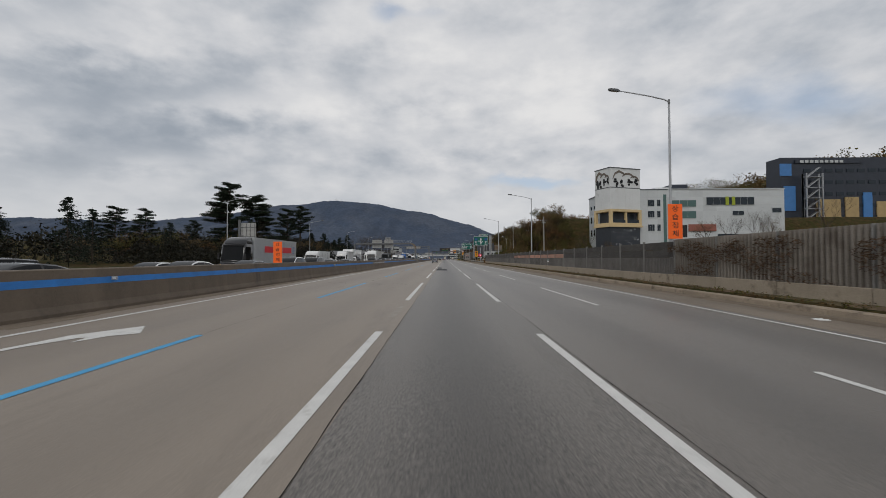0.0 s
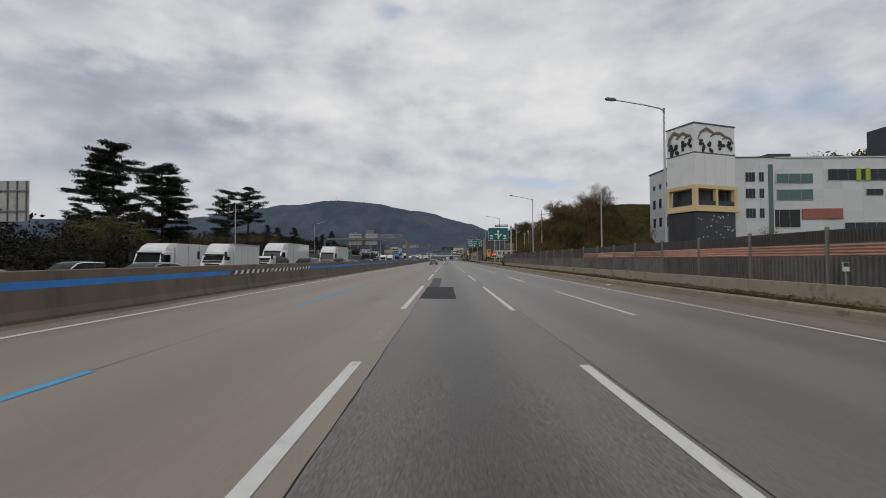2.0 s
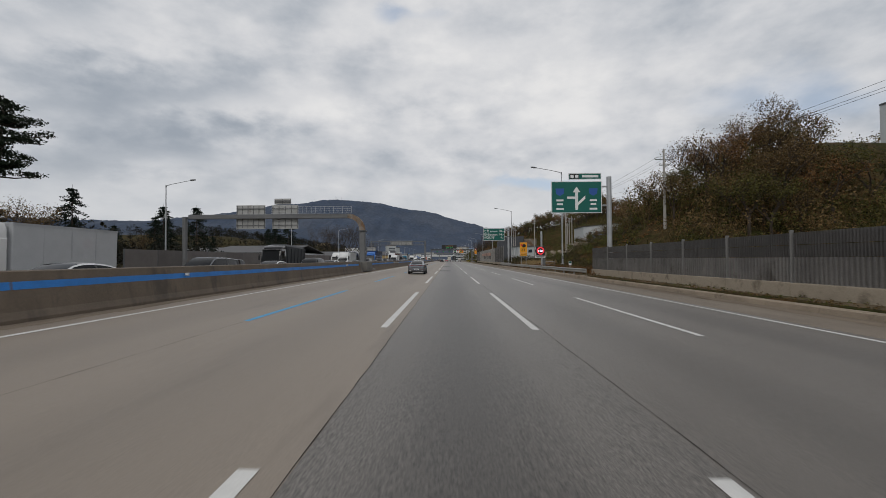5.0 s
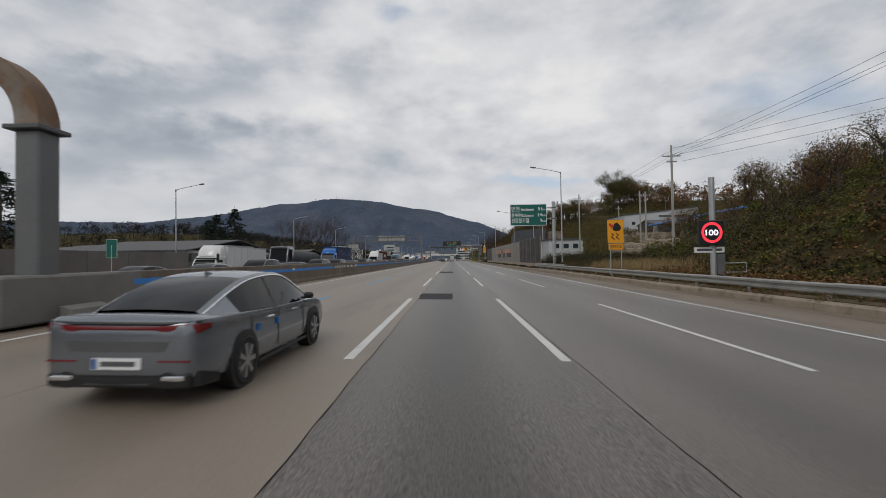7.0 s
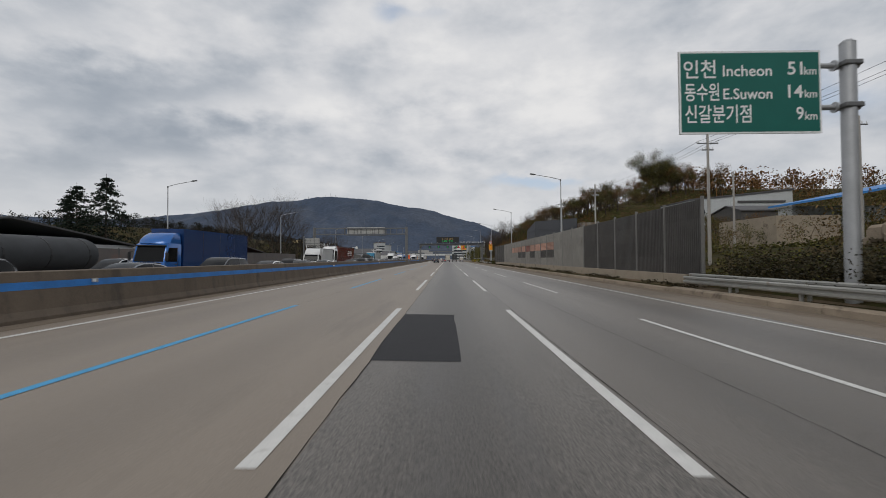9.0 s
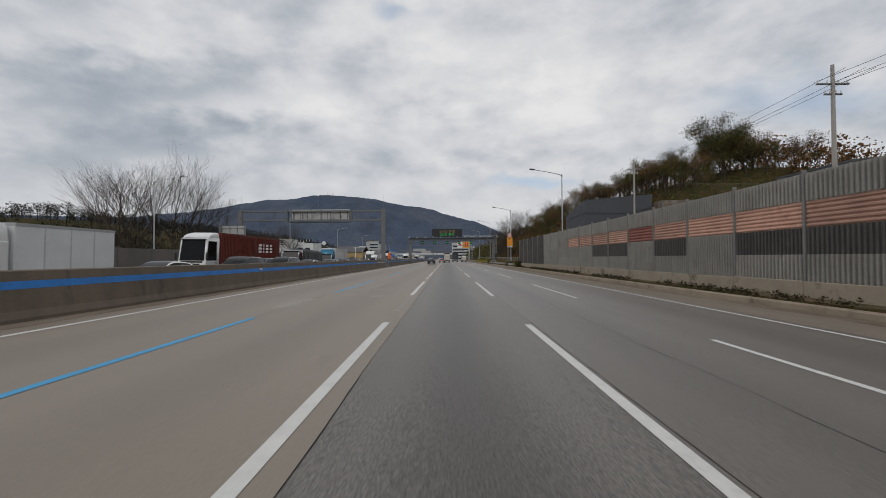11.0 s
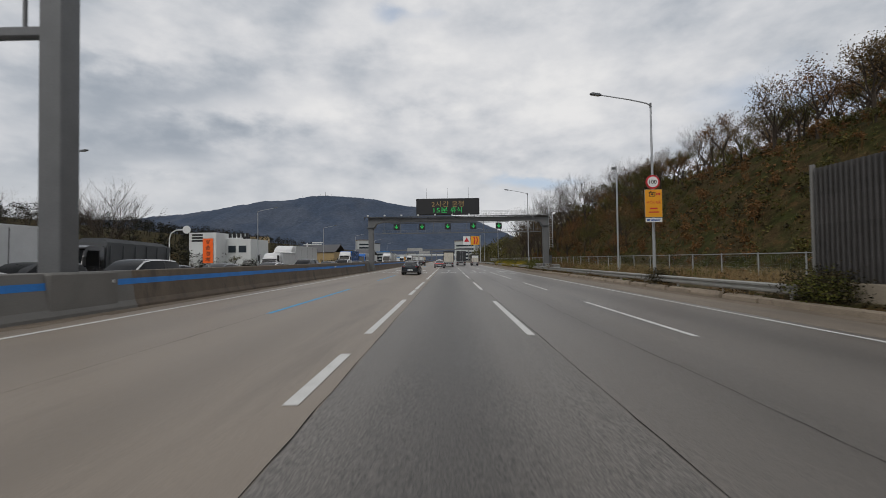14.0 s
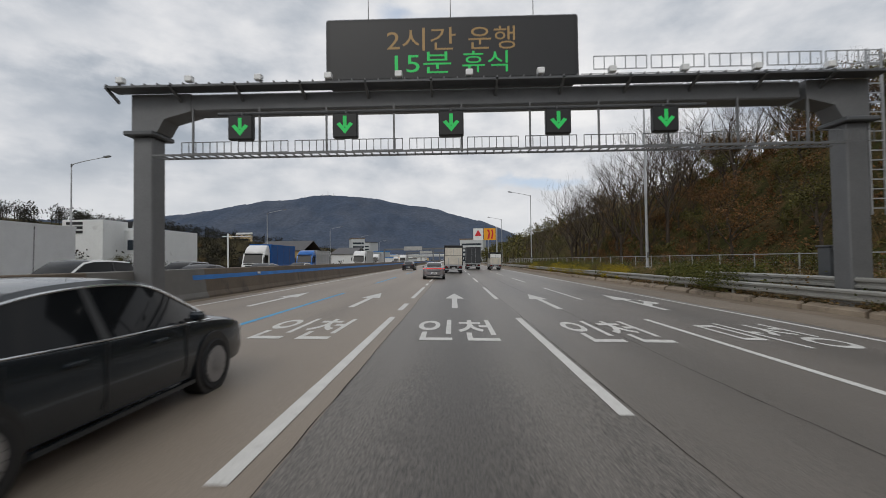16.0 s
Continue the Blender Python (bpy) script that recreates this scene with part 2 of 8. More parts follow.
M["soil"] = material("soil", (0.165, 0.120, 0.082), 0.95, vary=0.3, scale=0.9, fine=14, fine_amt=0.3, bump=0.6, bump_scale=20, second=(0.095, 0.08, 0.045), second_scale=0.25)
M["ground"] = material("ground", (0.058, 0.041, 0.018), 1.0, vary=0.55, scale=1.3, fine=9, fine_amt=0.6, bump=1.0, bump_scale=4, second=(0.034, 0.036, 0.011), second_scale=0.55, spots=(0.10, 0.052, 0.022), spot_scale=0.7, spot_at=0.56)
# haze of the far air is mixed into this wooded base colour
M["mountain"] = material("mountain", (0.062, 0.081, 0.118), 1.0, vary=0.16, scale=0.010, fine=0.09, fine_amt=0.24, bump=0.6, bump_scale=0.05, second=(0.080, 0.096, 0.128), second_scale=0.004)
M["galv"] = material("galv", (0.42, 0.43, 0.44), 0.5, metal=0.55, vary=0.12, scale=1.5, fine=30, fine_amt=0.08, spots=(0.24, 0.21, 0.18), spot_scale=2.0, spot_at=0.66)
M["steel_grey"] = material("steel_grey", (0.150, 0.153, 0.155), 0.5, metal=0.25, vary=0.12, scale=1.2, fine=20, fine_amt=0.08)
M["post_grey"] = material("post_grey", (0.20, 0.195, 0.185), 0.55, metal=0.15, vary=0.15, scale=1.2, fine=20, fine_amt=0.1, spots=(0.13, 0.10, 0.08), spot_scale=1.4, spot_at=0.62)
M["steel_dark"] = material("steel_dark", (0.10, 0.105, 0.11), 0.55, metal=0.2, vary=0.12, scale=1.2)
M["rust"] = material("rust", (0.17, 0.10, 0.055), 0.7, metal=0.2, vary=0.3, scale=1.0, second=(0.22, 0.20, 0.17), second_scale=0.8)
M["rail"] = material("rail", (0.33, 0.325, 0.30), 0.5, metal=0.4, vary=0.15, scale=0.7, fine=30, fine_amt=0.1, spots=(0.2, 0.16, 0.11), spot_scale=1.6, spot_at=0.60)
M["panel_dark"] = material("panel_dark", (0.078, 0.073, 0.069), 0.55, metal=0.1, vary=0.2, scale=0.9, fine=18, fine_amt=0.15, per_object=0.12, spots=(0.13, 0.11, 0.09), spot_scale=0.8, spot_at=0.62)
M["panel_light"] = material("panel_light", (0.275, 0.262, 0.238), 0.55, metal=0.1, vary=0.14, scale=0.9, fine=18, fine_amt=0.12, per_object=0.08, spots=(0.16, 0.14, 0.115), spot_scale=0.7, spot_at=0.60)
M["panel_mid"] = material("panel_mid", (0.150, 0.142, 0.132), 0.55, metal=0.1, vary=0.25, scale=0.9, fine=18, fine_amt=0.15, per_object=0.2, spots=(0.08, 0.07, 0.06), spot_scale=0.8, spot_at=0.56)
M["panel_rose"] = material("panel_rose", (0.50, 0.29, 0.215), 0.6, vary=0.2, scale=0.8, fine=20, fine_amt=0.12, per_object=0.25, spots=(0.24, 0.12, 0.08), spot_scale=0.8)
M["panel_red"] = material("panel_red", (0.27, 0.095, 0.068), 0.6, vary=0.2, scale=0.8, per_object=0.15)
M["sign_green"] = plain("sign_green", (0.0, 0.115, 0.092), 0.6)
M["sign_white"] = plain("sign_white", (0.78, 0.79, 0.78), 0.5)
M["sign_yellow"] = plain("sign_yellow", (0.83, 0.36, 0.012), 0.5)
# the orange boards are unlit; a faint glow is added to brighten them
M["sign_orange"] = plain("sign_orange", (0.90, 0.13, 0.01), 0.5, emit=0.12)
M["sign_red"] = plain("sign_red", (0.62, 0.02, 0.03), 0.5)
M["sign_black"] = plain("sign_black", (0.012, 0.012, 0.013), 0.5)
M["sign_blue"] = plain("sign_blue", (0.02, 0.09, 0.34), 0.5)
M["sign_back"] = material("sign_back", (0.40, 0.40, 0.385), 0.55, metal=0.35, vary=0.15, scale=1.0, spots=(0.22, 0.20, 0.17), spot_scale=1.4)
M["led_green"] = plain("led_green", (0.02, 0.50, 0.10), 0.5, emit=0.22)
M["led_amber"] = plain("led_amber", (0.30, 0.19, 0.07), 0.5, emit=0.18)
M["led_red"] = plain("led_red", (0.95, 0.04, 0.06), 0.5, emit=1.1)
M["led_white"] = plain("led_white", (0.85, 0.8, 0.95), 0.5, emit=1.1)
M["wood_pole"] = material("wood_pole", (0.36, 0.34, 0.31), 0.85, vary=0.15, scale=1.5, fine=20, fine_amt=0.1, stretch=(1, 1, 0.2))
M["cable"] = plain("cable", (0.03, 0.03, 0.032), 0.6)
M["bark"] = material("bark", (0.070, 0.056, 0.045), 0.95, vary=0.3, scale=4, fine=25, fine_amt=0.3, bump=0.5, stretch=(1, 1, 0.3))
M["bark_pale"] = material("bark_pale", (0.20, 0.17, 0.145), 0.95, vary=0.25, scale=4, fine=25, fine_amt=0.3, stretch=(1, 1, 0.3))
M["needles"] = foliage("needles", (0.009, 0.016, 0.010), (0.023, 0.032, 0.016))
M["conifer"] = foliage("conifer", (0.008, 0.015, 0.011), (0.019, 0.029, 0.017))
M["leaf_autumn"] = foliage("leaf_autumn", (0.046, 0.029, 0.013), (0.25, 0.125, 0.048))
M["leaf_olive"] = foliage("leaf_olive", (0.026, 0.029, 0.01), (0.15, 0.132, 0.038))
M["leaf_green"] = foliage("leaf_green", (0.03, 0.042, 0.012), (0.15, 0.145, 0.034))
M["leaf_brown"] = foliage("leaf_brown", (0.046, 0.034, 0.018), (0.215, 0.138, 0.058))
M["leaf_dark"] = foliage("leaf_dark", (0.013, 0.014, 0.008), (0.072, 0.056, 0.027))
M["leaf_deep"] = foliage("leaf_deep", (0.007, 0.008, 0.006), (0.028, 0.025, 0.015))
M["dust"] = material("dust", (0.215, 0.175, 0.135), 0.95, vary=0.25, scale=0.8, fine=30, fine_amt=0.25, bump=0.4, bump_scale=40, stretch=(1, 0.3, 1), spots=(0.11, 0.085, 0.06), spot_scale=1.0, spot_at=0.58)
M["panel_far"] = material("panel_far", (0.125, 0.112, 0.105), 0.6, vary=0.2, scale=0.6, fine=10, fine_amt=0.15, per_object=0.15, spots=(0.16, 0.09, 0.07), spot_scale=0.3, spot_at=0.60)
M["straw"] = foliage("straw", (0.22, 0.15, 0.07), (0.38, 0.28, 0.14))
M["vine"] = foliage("vine", (0.045, 0.028, 0.018), (0.125, 0.075, 0.042))
M["panel_weathered"] = material("panel_weathered", (0.205, 0.182, 0.154), 0.65, metal=0.05, vary=0.2, scale=0.9, fine=18, fine_amt=0.18, per_object=0.12, spots=(0.115, 0.095, 0.075), spot_scale=0.8, spot_at=0.55)
M["leaf_yellow"] = foliage("leaf_yellow", (0.19, 0.16, 0.02), (0.46, 0.34, 0.03))
M["facade_white"] = material("facade_white", (0.70, 0.71, 0.70), 0.6, vary=0.05, scale=0.3, fine=4, fine_amt=0.04, spots=(0.55, 0.55, 0.54), spot_scale=0.4, spot_at=0.62)
M["facade_grey"] = material("facade_grey", (0.50, 0.52, 0.52), 0.5, vary=0.06, scale=0.4, fine=4, fine_amt=0.05, per_object=0.05)
M["facade_panel"] = material("facade_panel", (0.58, 0.60, 0.60), 0.5, metal=0.1, vary=0.05, scale=0.4, fine=4, fine_amt=0.04, per_object=0.06)
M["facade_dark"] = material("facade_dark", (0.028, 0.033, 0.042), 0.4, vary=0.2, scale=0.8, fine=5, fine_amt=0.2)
M["facade_cream"] = material("facade_cream", (0.66, 0.50, 0.27), 0.6, vary=0.07, scale=0.6)
M["facade_navy"] = material("facade_navy", (0.022, 0.028, 0.042), 0.4, vary=0.15, scale=0.4)
M["facade_blue"] = material("facade_blue", (0.06, 0.20, 0.47), 0.5, vary=0.1, scale=0.5)
M["facade_tan"] = material("facade_tan", (0.42, 0.30, 0.14), 0.6, vary=0.15, scale=0.5)
M["facade_lime"] = material("facade_lime", (0.36, 0.42, 0.03), 0.6, vary=0.1, scale=0.5)
M["slate_wall"] = material("slate_wall", (0.062, 0.066, 0.076), 0.6, vary=0.08, scale=0.3, fine=3, fine_amt=0.06)
M["roof_blue"] = material("roof_blue", (0.035, 0.20, 0.52), 0.5, vary=0.1, scale=0.5)
M["roof_grey"] = material("roof_grey", (0.085, 0.083, 0.085), 0.7, vary=0.15, scale=0.5, fine=8)
M["window"] = glass_mat("window", (0.035, 0.045, 0.055))
M["window_green"] = glass_mat("window_green", (0.10, 0.17, 0.16))
M["rubber"] = plain("rubber", (0.018, 0.018, 0.019), 0.85)
M["rim"] = plain("rim", (0.36, 0.36, 0.37), 0.35, metal=0.8)
M["rim_dark"] = plain("rim_dark", (0.09, 0.09, 0.095), 0.4, metal=0.7)
M["chrome"] = plain("chrome", (0.70, 0.71, 0.72), 0.18, metal=0.95)
M["trim_black"] = plain("trim_black", (0.015, 0.015, 0.016), 0.45)
M["tail_red"] = plain("tail_red", (0.16, 0.006, 0.009), 0.2, coat=0.3)
M["tail_on"] = plain("tail_on", (0.85, 0.03, 0.03), 0.3, emit=0.6)
M["lamp_glass"] = plain("lamp_glass", (0.62, 0.64, 0.66), 0.12, coat=0.8)
M["cab_glass"] = glass_mat("cab_glass", (0.008, 0.009, 0.010))
M["canvas"] = material("canvas", (0.045, 0.048, 0.052), 0.8, vary=0.2, scale=1.2)
M["stake_white"] = material("stake_white", (0.60, 0.56, 0.48), 0.6, vary=0.14, scale=1.2, fine=20, fine_amt=0.08, spots=(0.32, 0.27, 0.2), spot_scale=2.0, spot_at=0.62)
M["litter"] = plain("litter", (0.7, 0.7, 0.68), 0.7)


def paint(name, col, metal=0.35, rough=0.24):
    m = plain("paint_" + name, col, rough, metal, coat=0.45)
    M["paint_" + name] = m
    return m


for nm, c, mt in (("silver", (0.20, 0.217, 0.24), 0.6), ("slate", (0.014, 0.020, 0.026), 0.3), ("black", (0.012, 0.012, 0.014), 0.2),
                  ("white", (0.72, 0.72, 0.71), 0.0), ("grey", (0.13, 0.135, 0.145), 0.5), ("pearl", (0.30, 0.285, 0.29), 0.5),
                  ("blue", (0.01, 0.12, 0.42), 0.2), ("teal", (0.015, 0.16, 0.27), 0.2), ("navy", (0.012, 0.05, 0.17), 0.2),
                  ("red", (0.20, 0.02, 0.025), 0.2), ("maroon", (0.16, 0.035, 0.028), 0.1), ("box_white", (0.70, 0.71, 0.71), 0.0),
                  ("box_grey", (0.46, 0.47, 0.48), 0.0), ("darkred", (0.08, 0.012, 0.016), 0.2)):
    paint(nm, c, mt)


# Mesh building
class Geo:
    """Gathers vertices and faces of one part."""

    def __init__(self):
        self.v, self.f = [], []

    def poly(self, pts):
        n = len(self.v)
        self.v += [tuple(p) for p in pts]
        self.f.append(tuple(range(n, n + len(pts))))
        return self

    def box(self, x0, x1, y0, y1, z0, z1, c=0.0):
        """A block; c chamfers its upright and top edges."""
        if c <= 0:
            n = len(self.v)
            self.v += [(x, y, z) for z in (z0, z1) for y in (y0, y1) for x in (x0, x1)]
            for q in ((0, 2, 3, 1), (4, 5, 7, 6), (0, 1, 5, 4), (1, 3, 7, 5), (3, 2, 6, 7), (2, 0, 4, 6)):
                self.f.append(tuple(n + i for i in q))
            return self
        ring = [(x0 + c, y0), (x1 - c, y0), (x1, y0 + c), (x1, y1 - c), (x1 - c, y1), (x0 + c, y1), (x0, y1 - c), (x0, y0 + c)]
        cx, cy = (x0 + x1) / 2, (y0 + y1) / 2
        def inset(p):
            return (p[0] + (c if p[0] < cx else -c) * 0.8, p[1] + (c if p[1] < cy else -c) * 0.8)
        self.loft([[(*inset(p), z0) for p in ring], [(*p, z0 + c) for p in ring], [(*p, z1 - c) for p in ring], [(*inset(p), z1) for p in ring]])
        return self

    def loft(self, rings, caps=True, closed=True):
        k = len(rings[0])
        n = len(self.v)
        for r in rings:
            self.v += [tuple(p) for p in r]
        for i in range(len(rings) - 1):
            for j in range(k if closed else k - 1):
                a, b = n + i * k + j, n + i * k + (j + 1) % k
                self.f.append((a, b, b + k, a + k))
        if caps:
            self.f.append(tuple(n + j for j in reversed(range(k))))
            self.f.append(tuple(n + (len(rings) - 1) * k + j for j in range(k)))
        return self

    def tube(self, pts, r, sides=8, r1=None):
        pts = [Vector(p) for p in pts]
        r1 = r if r1 is None else r1
        rings = []
        for i, p in enumerate(pts):
            d = (pts[min(i + 1, len(pts) - 1)] - pts[max(i - 1, 0)]).normalized()
            a = d.cross(Vector((0, 0, 1)))
            if a.length < 0.05:
                a = Vector((1, 0, 0))
            a.normalize()
            b = d.cross(a)
            rr = r + (r1 - r) * i / max(1, len(pts) - 1)
            rings.append([p + a * rr * math.cos(t * math.tau / sides) + b * rr * math.sin(t * math.tau / sides) for t in range(sides)])
        return self.loft(rings)

    def prism_x(self, prof, x0, x1):
        """A profile of (y, z) drawn out along x."""
        return self.loft([[(x0, y, z) for y, z in prof], [(x1, y, z) for y, z in prof]])

    def prism_y(self, prof, y0, y1):
        return self.loft([[(x, y0, z) for x, z in prof], [(x, y1, z) for x, z in prof]])

    def prism_z(self, prof, z0, z1):
        return self.loft([[(x, y, z0) for x, y in prof], [(x, y, z1) for x, y in prof]])

    def disc_x(self, cx, cy, cz, r, w, sides=20, ry=None):
        ring = [(cy + r * math.cos(t * math.tau / sides), cz + r * math.sin(t * math.tau / sides)) for t in range(sides)]
        return self.prism_x(ring, cx - w / 2, cx + w / 2)

    def disc_y(self, cx, cy, cz, r, w, sides=24):
        ring = [(cx + r * math.cos(t * math.tau / sides), cz + r * math.sin(t * math.tau / sides)) for t in range(sides)]
        return self.prism_y(ring, cy - w / 2, cy + w / 2)

    def mesh(self, name, mat, smooth=False):
        me = bpy.data.meshes.new(name)
        me.from_pydata(self.v, [], self.f)
        if mat:
            me.materials.append(mat)
        bm = bmesh.new()
        bm.from_mesh(me)
        if smooth:
            bmesh.ops.remove_doubles(bm, verts=bm.verts, dist=1e-4)
        bmesh.ops.recalc_face_normals(bm, faces=bm.faces)
        bm.to_mesh(me)
        bm.free()
        if smooth:
            me.shade_smooth()
            me.set_sharp_from_angle(angle=radians(38))
        return me


def part(name, geo, mat, parent=None, label="", smooth=False):
    """One mesh object, a child of parent where one is given."""
    me = geo if isinstance(geo, bpy.types.Mesh) else geo.mesh(name, M[mat], smooth)
    ob = new(name, me)
    if parent:
        ob.parent = parent
    if label:
        tagged(ob, label)
    return ob


def thing(name, label, category, at=(0, 0, 0), turn=0.0, group="", kind=""):
    e = new(name)
    e.empty_display_size = 0.2
    e.matrix_basis = pose(*at, 0, 0, turn)
    return tagged(e, label, category, group, kind)


def writing(name, text, mat, parent, width, height, m, label="", bold=0.0):
    """A line of text as a flat mesh, fitted to width and height round its centre, in the pose m."""
    cu = bpy.data.curves.new("writing", "FONT")
    cu.body, cu.size, cu.offset = text, 1.0, bold
    cu.resolution_u = 3
    tmp = new("writing_source", cu)
    bpy.context.view_layer.update()
    me = bpy.data.meshes.new_from_object(tmp.evaluated_get(bpy.context.evaluated_depsgraph_get()))
    bpy.data.objects.remove(tmp)
    bpy.data.curves.remove(cu)
    co = np.empty(len(me.vertices) * 3)
    me.vertices.foreach_get("co", co)
    co = co.reshape(-1, 3)
    lo, hi = co.min(0), co.max(0)
    co = (co - (lo + hi) / 2) * np.array((width / (hi[0] - lo[0]), height / (hi[1] - lo[1]), 1))
    me.vertices.foreach_set("co", co.ravel())
    me.transform(m)
    me.materials.clear()
    me.materials.append(M[mat])
    me.name = name
    ob = new(name, me)
    ob.parent = parent
    return tagged(ob, label) if label else ob


FACE = pose(0, 0, 0, 90)  # a flat thing stood up to face the oncoming camera
rng = random.Random(4)


def road_z(x):
    """Both carriageways fall two per cent away from the median."""
    return -0.02 * x if x > -10.9 else 0.218 + 0.02 * (x + 10.9)


Y0, Y1 = -60.0, 1300.0


# Carriageway: concrete lanes beside the median, asphalt lanes beyond the joint
def strip(name, x0, x1, mat, label, category, dz=0.0, y0=Y0, y1=Y1):
    g = Geo()
    g.box(x0, x1, y0, y1, -0.5, 0)
    g.v = [(x, y, z + dz + road_z(x) if z == 0 else z) for x, y, z in g.v]
    return tagged(part(name, g, mat), label, category, kind="structure")


strip("road", -10.9, -1.46, "concrete_lane", "pale beige worn concrete motorway lanes", "road")
strip("road", -1.46, 1.9, "asphalt_worn", "dark grey worn asphalt motorway lane", "road")
strip("road", 1.9, 9.4, "asphalt", "grey asphalt motorway lanes", "road")
strip("shoulder", 9.4, 12.15, "shoulder", "dusty brown asphalt hard shoulder", "road")
strip("road", -29.5, -10.9, "asphalt", "grey asphalt opposite carriageway", "road")
strip("shoulder", -33.3, -29.5, "shoulder", "dusty asphalt shoulder of the opposite carriageway", "road")


def flat(g, x0, x1, y0, y1, dz=0.006, skew=0.0):
    g.poly([(x0, y0, road_z(x0) + dz), (x1, y0, road_z(x1) + dz), (x1 + skew, y1, road_z(x1 + skew) + dz), (x0 + skew, y1, road_z(x0 + skew) + dz)])


def marking(name, x0, x1, y0, y1, mat="line", parent=None, dz=0.006):
    g = Geo()
    flat(g, x0, x1, y0, y1, dz)
    return part(name, g, mat, parent)


DASHES = [17.85 + 19.58 * i for i in range(-3, 14)]
LATE = [291.1, 307.2, 321.6, 335.9, 346.4] + [360.5 + 14.5 * i for i in range(0, 36)]
for x, wide, lab in ((-1.8, 0.17, "white broken lane line beside the joint"), (1.8, 0.17, "white broken lane line"), (5.4, 0.15, "white broken lane line")):
    root = tagged(new("lane_line"), lab, "road marking", kind="structure")
    for y in DASHES:
        if x == 5.4:
            marking("dash", x - wide / 2, x + wide / 2, y - 0.8, y + 9.1, parent=root)
        else:
            marking("dash", x - wide / 2, x + wide / 2, y - (0.3 if y > 110 else 0), y + (10.9 if y > 110 else 12.2), parent=root)
    for y in LATE:
        marking("dash", x - wide / 2, x + wide / 2, y, y + 7.9, parent=root)
    if x == -1.8:
        for y, ln in ((267.5, 2.3), (287.3, 3.0), (302.4, 2.7), (312.7, 2.7), (317.8, 3.1), (333.5, 2.3), (344.8, 2.5), (356, 2.2), (370, 2.4), (385, 2.5), (400, 2.4)):
            marking("dash", x - 0.09, x + 0.09, y, y + ln, parent=root, dz=0.008)
        for y, ln in ((12.9, 3.4), (32.6, 2.2), (51.5, 2.5), (71.5, 3.0), (92.0, 2.4), (188.6, 2.6), (246.5, 5.5), (285, 2.2)):
            marking("worn_dash", x - 0.09, x + 0.09, y, y + ln, "line_worn", root)
edge = tagged(new("edge_line"), "solid white line beside the shoulder", "road marking", kind="structure")
marking("line", 8.92, 9.08, Y0, Y1, parent=edge)
edge = tagged(new("edge_line"), "solid white line along the median", "road marking", kind="structure")
marking("line", -9.08, -8.92, Y0, Y1, parent=edge)
blue = tagged(new("bus_lane_line"), "blue broken line of the bus lane, worn to white in places", "road marking", kind="structure")
for y in DASHES[:-1]:
    marking("dash", -5.48, -5.32, y + 0.4, y + 11.4, "blue_line", blue)
for y in (272.6, 291.2, 310.6, 331.0, 352.2, 372, 392, 412, 432):
    marking("dash", -5.48, -5.32, y, y + 11.0, "blue_line", blue)
for x in (-16.3, -19.9, -23.5):
    root = tagged(new("lane_line"), "white broken lane line of the opposite carriageway", "road marking", kind="structure")
    for i in range(0, 36):
        marking("dash", x - 0.08, x + 0.08, 20 * i, 20 * i + 9, parent=root)
for x in (-12.6, -27.3):
    root = tagged(new("edge_line"), "solid white line of the opposite carriageway", "road marking", kind="structure")
    marking("line", x - 0.08, x + 0.08, Y0, Y1, parent=root)


# The dark ragged joint along the concrete, and a crack in the next lane
def ragged(name, x, wid, amp, y0, y1, label):
    g = Geo()
    y, pts = y0, []
    r = random.Random(9)
    while y < y1:
        pts.append((x + amp * (noise.noise((y * 0.35, x, 0)) + 0.6 * noise.noise((y * 1.7, x, 3))), y, wid * (0.45 + 0.9 * r.random() ** 2)))
        y += 0.2 + r.random() * 0.35
    for (xa, ya, wa), (xb, yb, wb) in zip(pts, pts[1:]):
        g.poly([(xa - wa / 2, ya, road_z(xa) + 0.005), (xa + wa / 2, ya, road_z(xa) + 0.005), (xb + wb / 2, yb, road_z(xb) + 0.005), (xb - wb / 2, yb, road_z(xb) + 0.005)])
    return tagged(part(name, g, "crack"), label, "crack", kind="structure")


